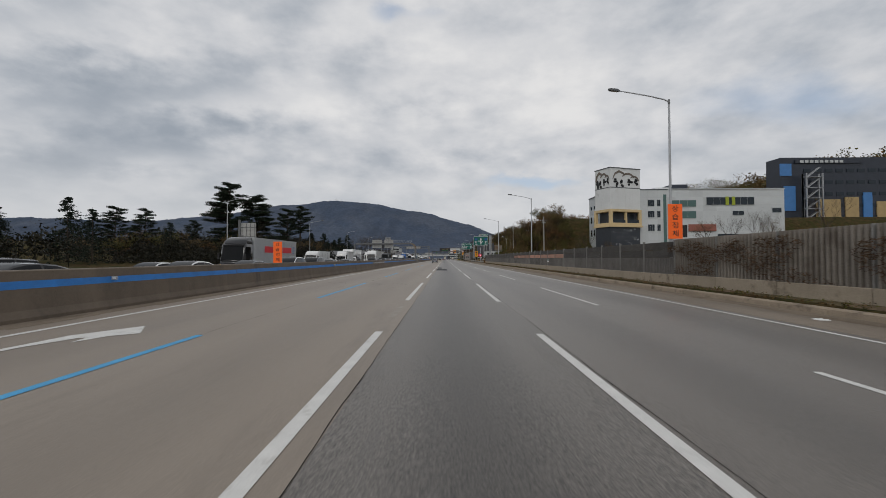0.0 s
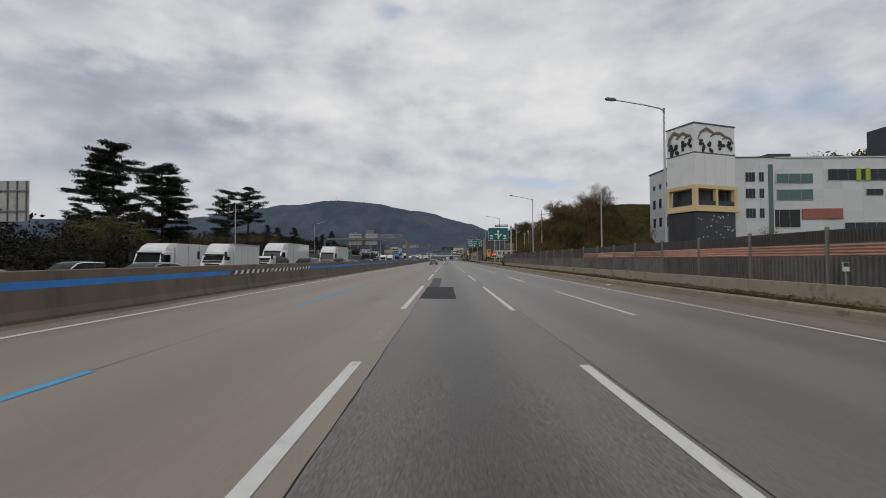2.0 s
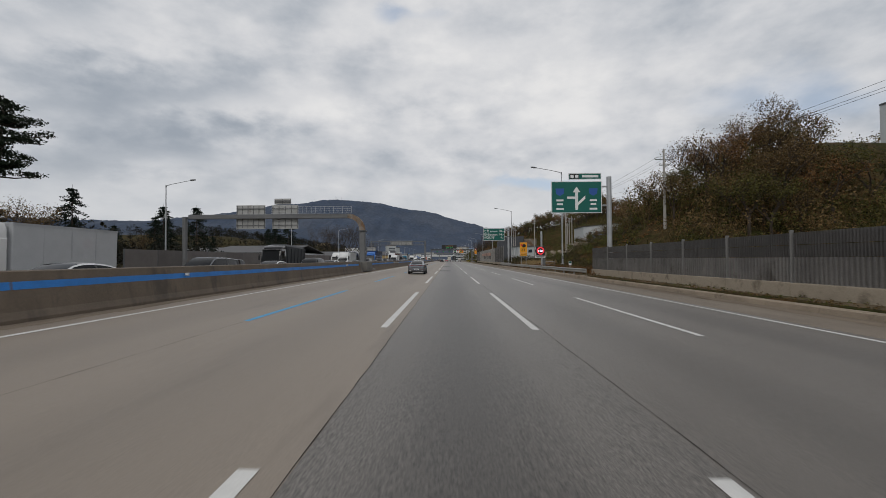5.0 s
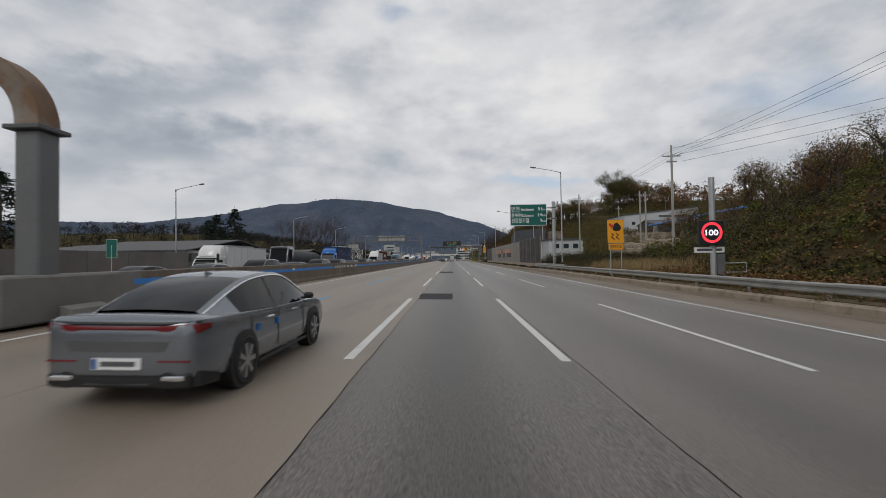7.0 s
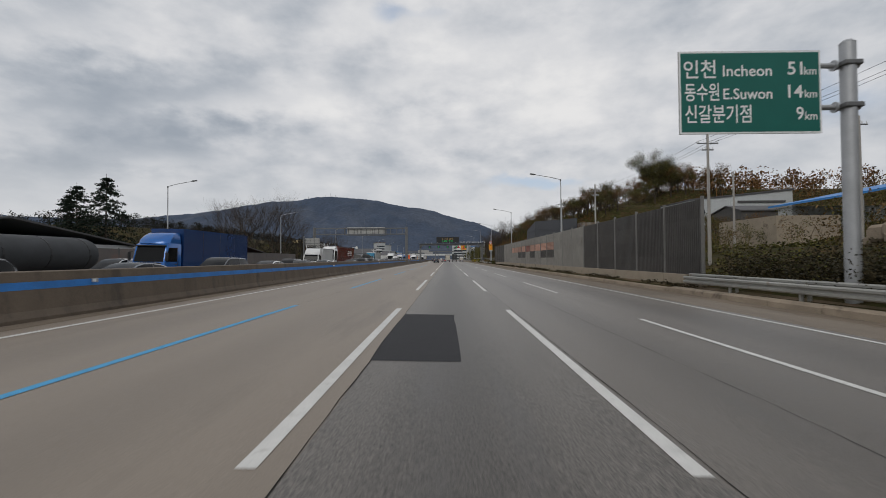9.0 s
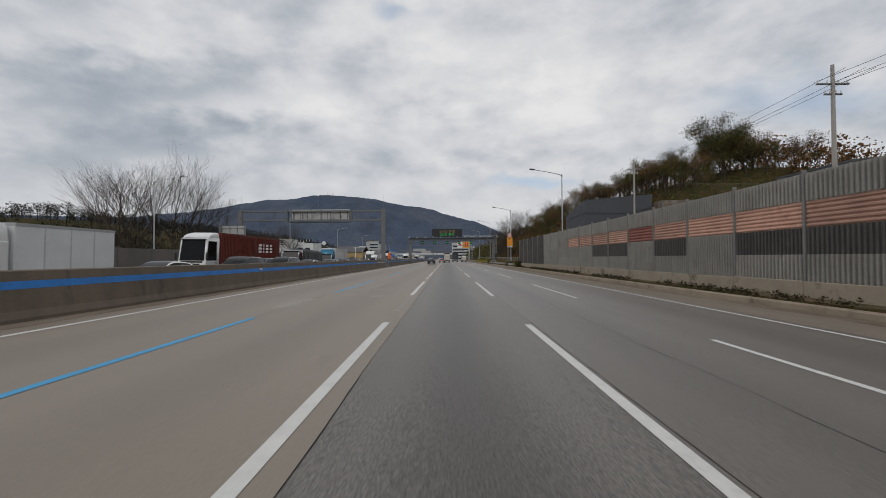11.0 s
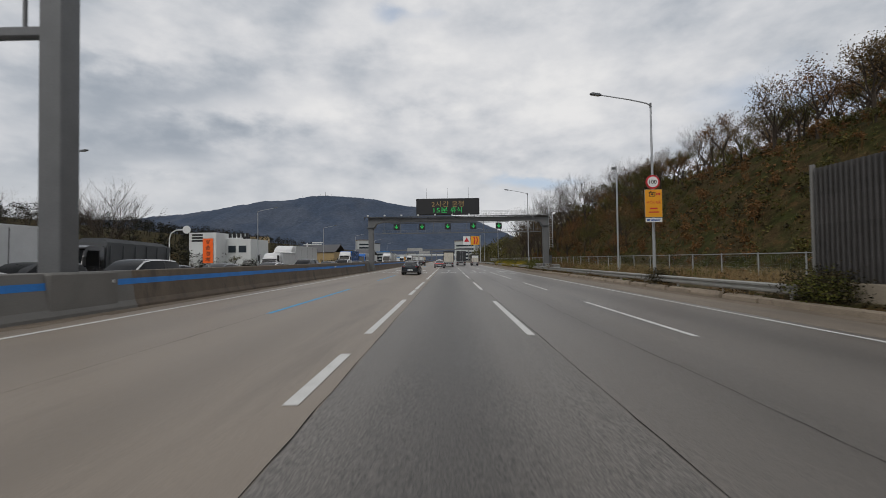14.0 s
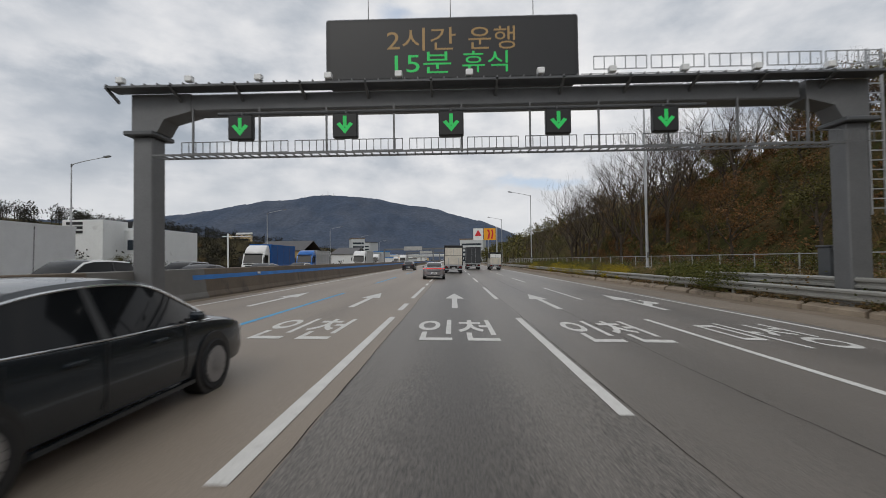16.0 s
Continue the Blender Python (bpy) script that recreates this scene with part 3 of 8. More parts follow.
ragged("road_joint", -1.47, 0.015, 0.028, -20, 620, "dark ragged joint between concrete and asphalt lanes")
ragged("road_crack", 1.95, 0.012, 0.03, -20, 420, "thin dark crack along the asphalt lane")
ragged("road_crack", -5.42, 0.010, 0.012, -20, 420, "hairline seam between the concrete lanes")
ragged("road_crack", 3.6, 0.010, 0.07, 180, 420, "hairline crack in the asphalt lane")
for (x0, x1, y0, y1, mat, lab) in ((-1.50, 0.0, 60.8, 68.4, "patch", "fresh black asphalt repair patch"), (-1.45, -0.80, 68.4, 79.8, "patch_old", "dark narrow asphalt repair strip"),
                                   (-1.50, -0.05, 165.4, 168.4, "patch", "fresh black asphalt repair patch"), (-1.47, 0.0, 197.5, 203.5, "patch", "fresh black asphalt repair patch"),
                                   (-3.0, -2.1, 57.9, 59.6, "pale_patch", "pale concrete repair patch"), (-8.6, -2.0, 294.8, 295.6, "pale_patch", "pale repair band across the concrete lanes"),
                                   (-5.5, -2.2, 255.2, 255.75, "pale_patch", "pale repair band across the concrete lane"), (-5.92, -5.34, 246.8, 250.7, "pale_patch", "pale concrete repair patch"),
                                   (-4.47, -4.05, 256.4, 259.95, "pale_patch", "pale concrete repair patch"), (-3.45, -2.98, 251.35, 252.3, "pale_patch", "small pale concrete repair patch"), (-6.1, -5.4, 33.0, 36.9, "pale_patch", "pale rectangle of removed paint"),
                                   (-7.6, -5.9, 274.5, 274.64, "pale_patch", "pale sawn joint across the concrete lanes")):
    g = Geo()
    r = random.Random(int(y0))
    n = 6
    left = [(x0 + r.uniform(-.04, .04), y0 + (y1 - y0) * i / n) for i in range(n + 1)]
    right = [(x1 + r.uniform(-.03, .03), y0 + (y1 - y0) * i / n) for i in range(n + 1)]
    for i in range(n):
        g.poly([(x, y, road_z(x) + 0.0045) for x, y in (left[i], right[i], right[i + 1], left[i + 1])])
    tagged(part("repair_patch", g, mat), lab, "repair patch", kind="structure")
# tyre rings scrubbed on the concrete
for cx, cy, ra, rb in ((-3.66, 28.15, 0.97, 0.95), (-7.1, 28.7, 0.62, 0.6), (-3.95, 24.85, 0.8, 0.62)):
    g = Geo()
    seg = 40
    for i in range(int(seg * 0.86)):
        q = []
        for a, k in ((i, 1.0), (i + 1, 1.0), (i + 1, 0.98), (i, 0.98)):
            t = a * math.tau / seg + cx
            x, y = cx + ra * k * math.cos(t), cy + rb * k * math.sin(t)
            q.append((x, y, road_z(x) + 0.005))
        g.poly(q)
    tagged(part("tyre_mark", g, "crack"), "dark curved tyre mark on the concrete lane", "tyre mark", kind="structure")


# Painted arrows and words on the road
def road_arrow(cx, cy, kind_, label, s=1.0, wid=1.0):
    g = Geo()
    def add(pts):
        g.poly([(cx + x * wid, cy + y * s, road_z(cx + x * wid) + 0.007) for x, y in pts])
    add([(-0.13, 0), (0.13, 0), (0.13, 3.4), (-0.13, 3.4)])
    add([(-0.5, 3.4), (0.5, 3.4), (0.0, 6.0)])
    if kind_ == "left":
        add([(-0.9, 2.2), (-0.13, 1.2), (-0.13, 1.9), (-0.9, 2.9)])
    if kind_ == "right":
        add([(0.13, 1.2), (0.75, 2.2), (0.75, 2.9), (0.13, 1.9)])
        add([(0.6, 1.7), (1.15, 2.3), (0.6, 3.6)])
    return tagged(part("lane_arrow", g, "line"), label, "road marking", group="lane arrows", kind="structure")


for x, k in ((-7.2, ""), (-3.6, ""), (0.0, ""), (3.6, ""), (7.2, "right")):
    road_arrow(x, 356.8, k, "white straight lane arrow painted on the road" if not k else "white forked lane arrow painted on the road", 1.1, 0.8)
g = Geo()
for pts in ([(-8.05, 5.2), (-7.86, 5.2), (-7.74, 8.2), (-7.92, 8.2)], [(-7.92, 8.2), (-7.74, 8.2), (-7.50, 9.15), (-7.64, 9.9), (-7.87, 9.4)],
            [(-7.50, 9.15), (-7.25, 9.25), (-6.71, 9.78), (-7.25, 10.73), (-7.64, 9.9)], [(-7.28, 8.68), (-7.10, 9.38), (-7.25, 9.25), (-7.36, 9.20)]):
    g.poly([(x, y, road_z(x) + 0.007) for x, y in pts])
tagged(part("lane_arrow", g, "line"), "white slanting merge arrow painted on the bus lane", "road marking", group="lane arrows", kind="structure")
for x, t in ((-3.6, "인천"), (0.0, "인천"), (3.6, "인천"), (-7.2, "인천")):
    w_ = tagged(new("road_lettering"), "tall white lettering painted on the lane", "road marking", group="lane lettering", kind="structure")
    w_.location = (x, 352.25, road_z(x) + 0.007)
    writing("lettering", t, "line", w_, 1.85, 3.1, pose(0, 0, 0, 0, 1.146), bold=0.012)
w_ = tagged(new("road_lettering"), "tall white lettering painted on the outer lane", "road marking", group="lane lettering", kind="structure")
w_.location = (7.1, 351.9, road_z(7.1) + 0.007)
writing("lettering", "마성", "line", w_, 1.95, 3.3, pose(0, 0, 0, 0, 1.146), bold=0.004)


# Median barrier
def barrier_profile(x, base, side):
    return [(x, base - 0.1), (x, base + 0.09), (x - side * 0.09, base + 0.27), (x - side * 0.22, base + 1.21), (x - side * 0.25, base + 1.23)]


def barrier_block(name, y0, y1, mat, root):
    right = barrier_profile(-10.33, road_z(-10.33), 1)
    left = barrier_profile(-11.35, road_z(-11.35), -1)
    g = Geo()
    g.prism_y(right + left[::-1], y0 + 0.002, y1 - 0.002)
    return part(name, g, mat, root)


bar = tagged(new("median_barrier"), "stained concrete median barrier with a painted blue band", "barrier", kind="structure")
BLOCK = 6.0
POSTS = (158.4, 310.0, 355.9)
for i in range(int((700 + 60) / BLOCK)):
    y = -60 + i * BLOCK
    fresh = any(abs(y + BLOCK / 2 - p) < 3.0 for p in POSTS)
    barrier_block("barrier_block", y, y + BLOCK, "barrier_new" if fresh else "barrier", bar)
barrier_block("barrier_block", 700, 1300, "barrier", bar)
STRIPED = ((63.2, 75.2), (186.2, 195.6), (298.4, 307.0))


def band_x(z):
    return -10.33 - 0.09 - 0.13 * (z - road_z(-10.33) - 0.27) / 0.94 + 0.006


def band(y0, y1, mat, z0=0.99, z1=1.18, lean=0.0, name="painted_band"):
    g = Geo()
    g.poly([(band_x(z0), y0, z0), (band_x(z0), y1, z0), (band_x(z1), y1 + lean, z1), (band_x(z1), y0 + lean, z1)])
    part(name, g, mat, bar)


y = -60.0
for a, b in STRIPED + ((640.0, 640.0),):
    cuts = [y]
    for p in POSTS:
        if y < p - 3 < a:
            cuts += [p - 3.2, p + 3.2]
    cuts.append(a)
    for u, v in zip(cuts[::2], cuts[1::2]):
        k = max(1, int((v - u) / 18))
        for i in range(k):
            band(u + (v - u) * i / k, u + (v - u) * (i + 1) / k - 0.05, "blue_paint")
    n = int((b - a) / 0.62)
    for i in range(n):
        band(a + i * 0.62, a + i * 0.62 + 0.33, "black_paint", lean=0.22, name="stripe")
        band(a + i * 0.62 + 0.33, a + i * 0.62 + 0.60, "white_paint", lean=0.22, name="stripe")
    y = b
# small reflectors on the barrier's face
for i in range(14):
    y = 14 + i * 27.0
    t_ = thing("barrier_reflector", "small grey reflector bolted to the barrier", "reflector", (-10.5, y, 1.12), group="barrier reflectors")
    part("bracket", Geo().box(0.0, 0.16, -0.03, 0.03, -0.05, 0.07, 0.012), "galv", t_)
    part("lens", Geo().box(0.03, 0.14, -0.042, -0.032, -0.03, 0.05), "sign_white", t_)
# Dirt swept along the foot of the barrier and the kerb
for x0, x1, lab in ((-10.33, -9.75, "brown dirt swept against the barrier"), (11.25, 12.15, "tan dirt swept against the kerb")):
    g = Geo()
    y = -30.0
    while y < 520:
        j = [rng.uniform(-0.12, 0.12) for _ in range(2)]
        xa, xb = (x0, x1 + j[0]) if x0 < 0 else (x0 + j[0], x1)
        xc, xd = (x0, x1 + j[1]) if x0 < 0 else (x0 + j[1], x1)
        g.poly([(xa, y, road_z(xa) + 0.005), (xb, y, road_z(xb) + 0.005), (xd, y + 2.5, road_z(xd) + 0.005), (xc, y + 2.5, road_z(xc) + 0.005)])
        y += 2.5
    tagged(part("roadside_dirt", g, "dust"), lab, "dirt", kind="stuff")


# Kerb and the strip behind it
kerb = tagged(new("kerb"), "weathered concrete kerb along the shoulder", "kerb", kind="structure")
for i in range(180):
    y = -30 + i * 2.5
    if 144 < y < 214:
        g = Geo().prism_y([(12.15, -0.45), (12.17, -0.03 + rng.uniform(-.03, .03)), (12.25, 0.05 + rng.uniform(-.03, .03)), (12.5, 0.06), (12.5, -0.45)], y + 0.012, y + 2.488)
    elif y > 313:
        g = Geo().prism_y([(12.15, -0.45), (12.18, -0.08 + rng.uniform(-.08, .04)), (12.27, -0.01 + rng.uniform(-.08, .05)), (12.5, 0.03), (12.5, -0.45)], y + 0.012 + rng.uniform(0, 0.15), y + 2.488 - rng.uniform(0, 0.22))
    else:
        g = Geo().prism_y([(12.15, -0.45), (12.18, -0.06), (12.24, -0.02), (12.48, -0.01), (12.5, -0.45)], y + 0.012, y + 2.488)
    part("kerb_stone", g, "kerb", kerb)
g = Geo().box(12.15, 12.5, 420, Y1, -0.45, 0.02)
part("kerb_stone", g, "kerb", kerb)


# Ground: one sheet to the horizon
def smooth(a, b, v):
    t = min(1.0, max(0.0, (v - a) / (b - a)))
    return t * t * (3 - 2 * t)


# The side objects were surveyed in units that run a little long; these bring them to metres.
def unit(y):
    return 0.885 + 0.055 * smooth(300, 340, y)


def along(y):
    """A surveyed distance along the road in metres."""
    if y < 300:
        return 0.862 * y + 0.7
    d = min(40.0, y - 300)
    return 259.3 + 0.862 * d + 0.000725 * d * d + 0.92 * max(0.0, y - 340)


def along_back(y):
    lo, hi = -2000.0, 9000.0
    for _ in range(40):
        mid = (lo + hi) / 2
        if along(mid) < y:
            lo = mid
        else:
            hi = mid
    return lo


def across(x, y):
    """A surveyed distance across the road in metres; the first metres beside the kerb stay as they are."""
    far_ = unit(y) * (x + 0.15) - 0.15
    if x <= 13.0 and x > -11:
        return x
    if 13.0 < x < 24.0:
        end = unit(y) * 24.15 - 0.15
        return 13.0 + (x - 13.0) * (end - 13.0) / 11.0
    return far_


def across_back(x, y):
    u = unit(y)
    if -11 < x <= 13.0:
        return x
    end = u * 24.15 - 0.15
    if 13.0 < x < end:
        return 13.0 + (x - 13.0) * 11.0 / (end - 13.0)
    return (x + 0.15) / u - 0.15


def land(x, y):
    """Height of the real ground."""
    ys_ = along_back(y)
    z = ground_z(across_back(x, ys_), ys_)
    if -33.2 < x < 12.2:
        return -0.7
    u = unit(ys_)
    return u * z + 1.67 * (1 - u) * (smooth(13.1, 14.6, x) if x > 0 else 1.0)


def to_metres(before):
    """Brings every thing made since `before` from survey units to metres."""
    bpy.context.view_layer.update()
    for ob in [o for o in bpy.data.objects if o not in before and o.parent is None and o.type != "LIGHT"]:
        mid = [(o.matrix_world @ Vector(c)).y for o in (ob, *ob.children_recursive) if o.type == "MESH" for c in o.bound_box]
        yc = (min(mid) + max(mid)) / 2 if mid else ob.location.y
        u = unit(yc)
        t = Matrix.Translation((-0.15 * (1 - u), along(yc) - u * yc, 1.67 * (1 - u))) @ Matrix.Diagonal((u, u, u, 1))
        ob.matrix_basis = t @ ob.matrix_basis


def ground_z(x, y):
    n = noise.noise((x * 0.05, y * 0.05, 0))
    if x > 12.2:
        z = 0.02 + 0.12 * smooth(12.5, 13.2, x)
        # low ground below the offices, rising to a wooded hill
        z += 3.5 * smooth(25, 55, x) * (1 - smooth(190, 230, y))
        z += 15 * smooth(165, 235, x) * (1 - smooth(330, 430, x)) * smooth(200, 250, y) * (1 - smooth(340, 440, y))
        # cut slope beside the speed sign
        k = smooth(164, 182, y) * (1 - smooth(213, 231, y))
        z += k * 9.0 * smooth(16.2, 33, x) * (1 - 0.5 * smooth(176, 222, y))
        z += smooth(172, 188, y) * (1 - smooth(238, 264, y)) * 6.0 * smooth(32, 48, x)
        # village behind the bushes, then a wooded knoll
        z += smooth(222, 240, y) * (2.5 * smooth(22, 40, x) + 5 * smooth(40, 75, x)) * (1 - smooth(330, 360, y))
        z += 24 * smooth(100, 142, x) * smooth(225, 250, y) * (1 - smooth(345, 375, y))
        knoll = 30 * smooth(50, 94, x) * smooth(362, 420, y)
        # long cut slope after the noise wall
        k = smooth(352, 372, y) * (1 - 0.45 * smooth(440, 560, y))
        lo = 18.5 + 10 * smooth(450, 540, y)
        z += max(knoll, k * (13.0 * smooth(lo, lo + 19, x) + 6.5 * smooth(37, 58, x) * smooth(364, 384, y)))
        z += n * 0.5 * smooth(16, 24, x)
        return z
    if x < -37.4:
        z = road_z(-37.4) + 0.04
        z += 1.8 * smooth(-41, -50, x) * smooth(60, 100, y) * (1 - smooth(185, 215, y))
        z += 22 * smooth(-75, -190, x) * smooth(330, 480, y)
        z += n * 0.6 * smooth(-40, -55, x)
        return z
    return -0.7


def grid_axis(parts_):
    out = []
    for a, b, s in parts_:
        k = max(1, int(round((b - a) / s)))
        out += [a + (b - a) * i / k for i in range(k)]
    return out + [parts_[-1][1]]


xs = grid_axis([(-4500, -600, 650), (-600, -120, 40), (-120, -33.25, 5), (-33.25, -33.15, 0.1), (-33.15, 12.16, 12), (12.16, 12.2, 0.04), (12.2, 12.45, 0.25), (12.45, 12.6, 0.15), (12.6, 14, 0.7), (14, 48, 2), (48, 120, 6), (120, 400, 20), (400, 4500, 680)])
ys = grid_axis([(-400, -60, 60), (-60, 560, 5), (560, 900, 25), (900, 4800, 390)])
g = Geo()
for y in ys:
    for x in xs:
        g.v.append((x, y, land(x, y)))
nx = len(xs)
for j in range(len(ys) - 1):
    for i in range(nx - 1):
        a = j * nx + i
        g.f.append((a, a + 1, a + nx + 1, a + nx))
tagged(part("ground", g, "ground", smooth=True), "brown earth with rough grass rising into slopes", "ground", kind="structure")
g = Geo()
for i in range(84):
    y = -30 + 5 * i
    za = [0.06 + 0.05 * noise.noise((y + d, 3.3, 0)) for d in (0, 5)]
    g.poly([(12.5, y, -0.02), (13.05, y, za[0] + 0.06), (13.05, y + 5, za[1] + 0.06), (12.5, y + 5, -0.02)])
tagged(part("verge", g, "soil"), "bare brown verge behind the kerb", "verge", kind="structure")


# Low wall and fences along the right edge
lowwall = tagged(new("retaining_wall"), "low stained concrete wall under the noise fence", "wall", kind="structure")


def wall_run(y0, y1, step, top, x=13.05, wid=0.35):
    n = int(round((y1 - y0) / step))
    for i in range(n):
        a = y0 + (y1 - y0) * i / n
        b = y0 + (y1 - y0) * (i + 1) / n
        h = top + rng.uniform(-0.02, 0.02)
        part("wall_block", Geo().box(x, x + wid, a + 0.012, b - 0.012, -0.4, h, 0.02), "wall_concrete", lowwall)


wall_run(-29.6, 146.4, 4.0, 0.66)
wall_run(213.45, 313.45, 4.0, 0.72)


def ribbed_panel(width, height, pitch, depth, rib):
    """A panel standing in the plane x = 0 with upright ribs towards the road."""
    g = Geo()
    g.box(0.03, 0.07, 0, width, 0, height)
    n = int(width / pitch)
    for i in range(n):
        y = (i + 0.5) * width / n
        foot = [(0.03, y - rib), (0.03 - depth, y - rib * 0.75), (0.03 - depth, y + rib * 0.75), (0.03, y + rib)]
        g.loft([[(a, b, 0.0) for a, b in foot], [(a, b, height) for a, b in foot]], caps=False)
    return g


def flute_panel(width, height, rows):
    """A panel of long flutes lying along the road."""
    g = Geo()
    g.box(0.03, 0.07, 0, width, 0, height)
    for i in range(rows):
        z0 = height * i / rows
        h = height / rows
        g.prism_y([(0.03, z0 + 0.01), (-0.02, z0 + h * 0.35), (-0.02, z0 + h * 0.65), (0.03, z0 + h - 0.01)], 0.02, width - 0.02)
    return g


def shared(name, geo, mat):
    return geo.mesh(name, M[mat])


def put(name, me, parent, at):
    ob = new(name, me)
    ob.parent = parent
    ob.location = at
    return ob


FX = 13.16
W = 4.0
pd_low = shared("panel", ribbed_panel(W - 0.16, 0.98, 0.20, 0.06, 0.04), "panel_mid")
pd_top = shared("panel", ribbed_panel(W - 0.16, 0.46, 0.125, 0.045, 0.034), "panel_dark")
pr_band = shared("panel", flute_panel(W - 0.16, 0.44, 4), "panel_rose")
pd_band = shared("panel", ribbed_panel(W - 0.16, 0.46, 0.125, 0.045, 0.034), "panel_dark")
pl_full = shared("panel", ribbed_panel(W - 0.16, 1.02, 0.24, 0.09, 0.06), "panel_weathered")
post_low = shared("post", Geo().box(-0.06, 0.09, -0.035, 0.035, 0, 2.08, 0.012), "post_grey")
fence = tagged(new("noise_fence"), "dark louvred noise fence with a faded pink band", "noise barrier", kind="structure")
y = -29.6
while y < 146:
    put("post", post_low, fence, (FX, y, 0.62))
    if y < 26:
        for k in range(2):
            put("panel", pl_full, fence, (FX, y + 0.08, 0.66 + 1.02 * k))
    else:
        put("panel", pd_low, fence, (FX, y + 0.08, 0.66))
        put("panel", pr_band if 50 < y < 85 else pd_band, fence, (FX, y + 0.08, 1.65))
        put("panel", pd_top, fence, (FX, y + 0.08, 2.13))
    y += W
# dead vines on the pale fence
g = Geo()
r = random.Random(5)
for i in range(7500):
    y = r.uniform(-6, 27)
    z = 0.7 + 1.9 * r.random() ** 0.8
    if noise.noise((y * 0.35, z * 0.9, 1.0)) < -0.02 + 0.16 * noise.noise((y * 2.2, z * 3.1, 4.0)):
        continue
    a = r.uniform(0, math.tau)
    l, w = r.uniform(0.10, 0.45), r.uniform(0.006, 0.022)
    d = Vector((0, math.cos(a) * l, math.sin(a) * l * 0.4))
    p = Vector((13.05 - r.uniform(0, 0.12), y, z))
    u = Vector((0, -d.z, d.y)).normalized() * w
    g.poly([p - u, p + u, p + d + u * 0.4 + Vector((r.uniform(-.06, .03), 0, 0)), p + d - u * 0.4])
tagged(part("dead_vines", g, "vine"), "brown dead creeper hanging on the noise fence", "creeper", kind="stuff")

# Tall noise wall
tall = tagged(new("noise_wall"), "tall grey ribbed noise wall with faded pink bands", "noise barrier", kind="structure")
TX = 13.16
t_light = shared("panel", ribbed_panel(W - 0.18, 1.0, 0.20, 0.09, 0.055), "panel_light")
t_dark = shared("panel", ribbed_panel(W - 0.18, 1.0, 0.20, 0.07, 0.045), "panel_dark")
t_rose = shared("panel", flute_panel(W - 0.18, 0.99, 6), "panel_rose")
t_red = shared("panel", flute_panel(W - 0.18, 0.99, 5), "panel_red")
post_t = shared("post", Geo().box(-0.07, 0.10, -0.05, 0.05, 0, 4.22, 0.02), "post_grey")
y, i = 213.45, 0
while y < 313:
    put("post", post_t, tall, (TX, y, 0.66))
    dark_run = y < 233 or y > 293
    for k in range(4):
        z = 0.72 + k * 1.0
        if dark_run:
            me = t_dark
        elif k == 2 and 243 < y < 281:
            me = t_red if i == 12 else t_rose
        elif k == 1 and i in (8, 9, 11, 13, 14):
            me = t_dark
        else:
            me = t_light
        put("panel", me, tall, (TX, y + 0.09, z))
    y += W
    i += 1
put("post", post_t, tall, (TX, 313.45, 0.66))

# Guard rails
def rail_profile(zc):
    return [(0, zc - 0.19), (-0.06, zc - 0.14), (-0.06, zc - 0.07), (0.02, zc - 0.02), (0.02, zc + 0.02), (-0.06, zc + 0.07), (-0.06, zc + 0.14), (0, zc + 0.19), (0.03, zc + 0.19), (0.04, zc), (0.03, zc - 0.19)]


def guard_rail(y0, y1, x, levels, label):
    root = tagged(new("guard_rail"), label, "guard rail", kind="structure")
    n = int((y1 - y0) / 4.0)
    post = shared("post", Geo().tube([(0, 0, -0.5), (0, 0, levels[-1] + 0.1)], 0.07, 8), "rail")
    beams = [shared("beam", Geo().prism_y(rail_profile(z), 0, 3.98), "rail") for z in levels]
    for i in range(n):
        sag = 0.02 * noise.noise((y0 + i, x, 0))
        put("post", post, root, (x + 0.09, y0 + i * 4 + 0.3, 0))
        for b in beams:
            put("beam", b, root, (x, y0 + i * 4, sag))
    return root


guard_rail(146, 214, 12.45, (0.49,), "galvanised guard rail on posts")
guard_rail(198, 214, 12.75, (0.62,), "second short galvanised guard rail behind")
guard_rail(313.4, 450, 12.42, (0.38,), "galvanised guard rail with rust stains")
guard_rail(348.2, 364.3, 12.72, (0.74,), "second short galvanised guard rail before the gantry post")
guard_rail(449.4, 800, 12.42, (0.38,), "galvanised guard rail in the distance")

# Mesh fence at the foot of the slope
meshfence = tagged(new("mesh_fence"), "thin galvanised wire fence at the foot of the slope", "fence", kind="structure")
post_m = shared("post", Geo().tube([(0, 0, 0), (0, 0, 1.55)], 0.036, 6), "galv")
rail_m = shared("rail", Geo().box(-0.022, 0.022, 0, 3.0, -0.022, 0.022), "galv")
wires = Geo()
for k in range(10):
    wires.box(-0.001, 0.001, 0, 3.0, 0.1 + k * 0.14 - 0.0009, 0.1 + k * 0.14 + 0.0009)
for k in range(20):
    wires.box(-0.001, 0.001, k * 0.15, k * 0.15 + 0.0018, 0.05, 1.5)
wire_m = shared("wire_mesh", wires, "galv")
for i in range(56):
    y = 314 + 3 * i
    x = 15.7 + (0.0 if y < 390 else (y - 390) * 0.02)
    z = land(x, y)
    put("post", post_m, meshfence, (x, y, z))
    put("rail", rail_m, meshfence, (x, y, z + 1.5))
    put("wire_mesh", wire_m, meshfence, (x, y, z))

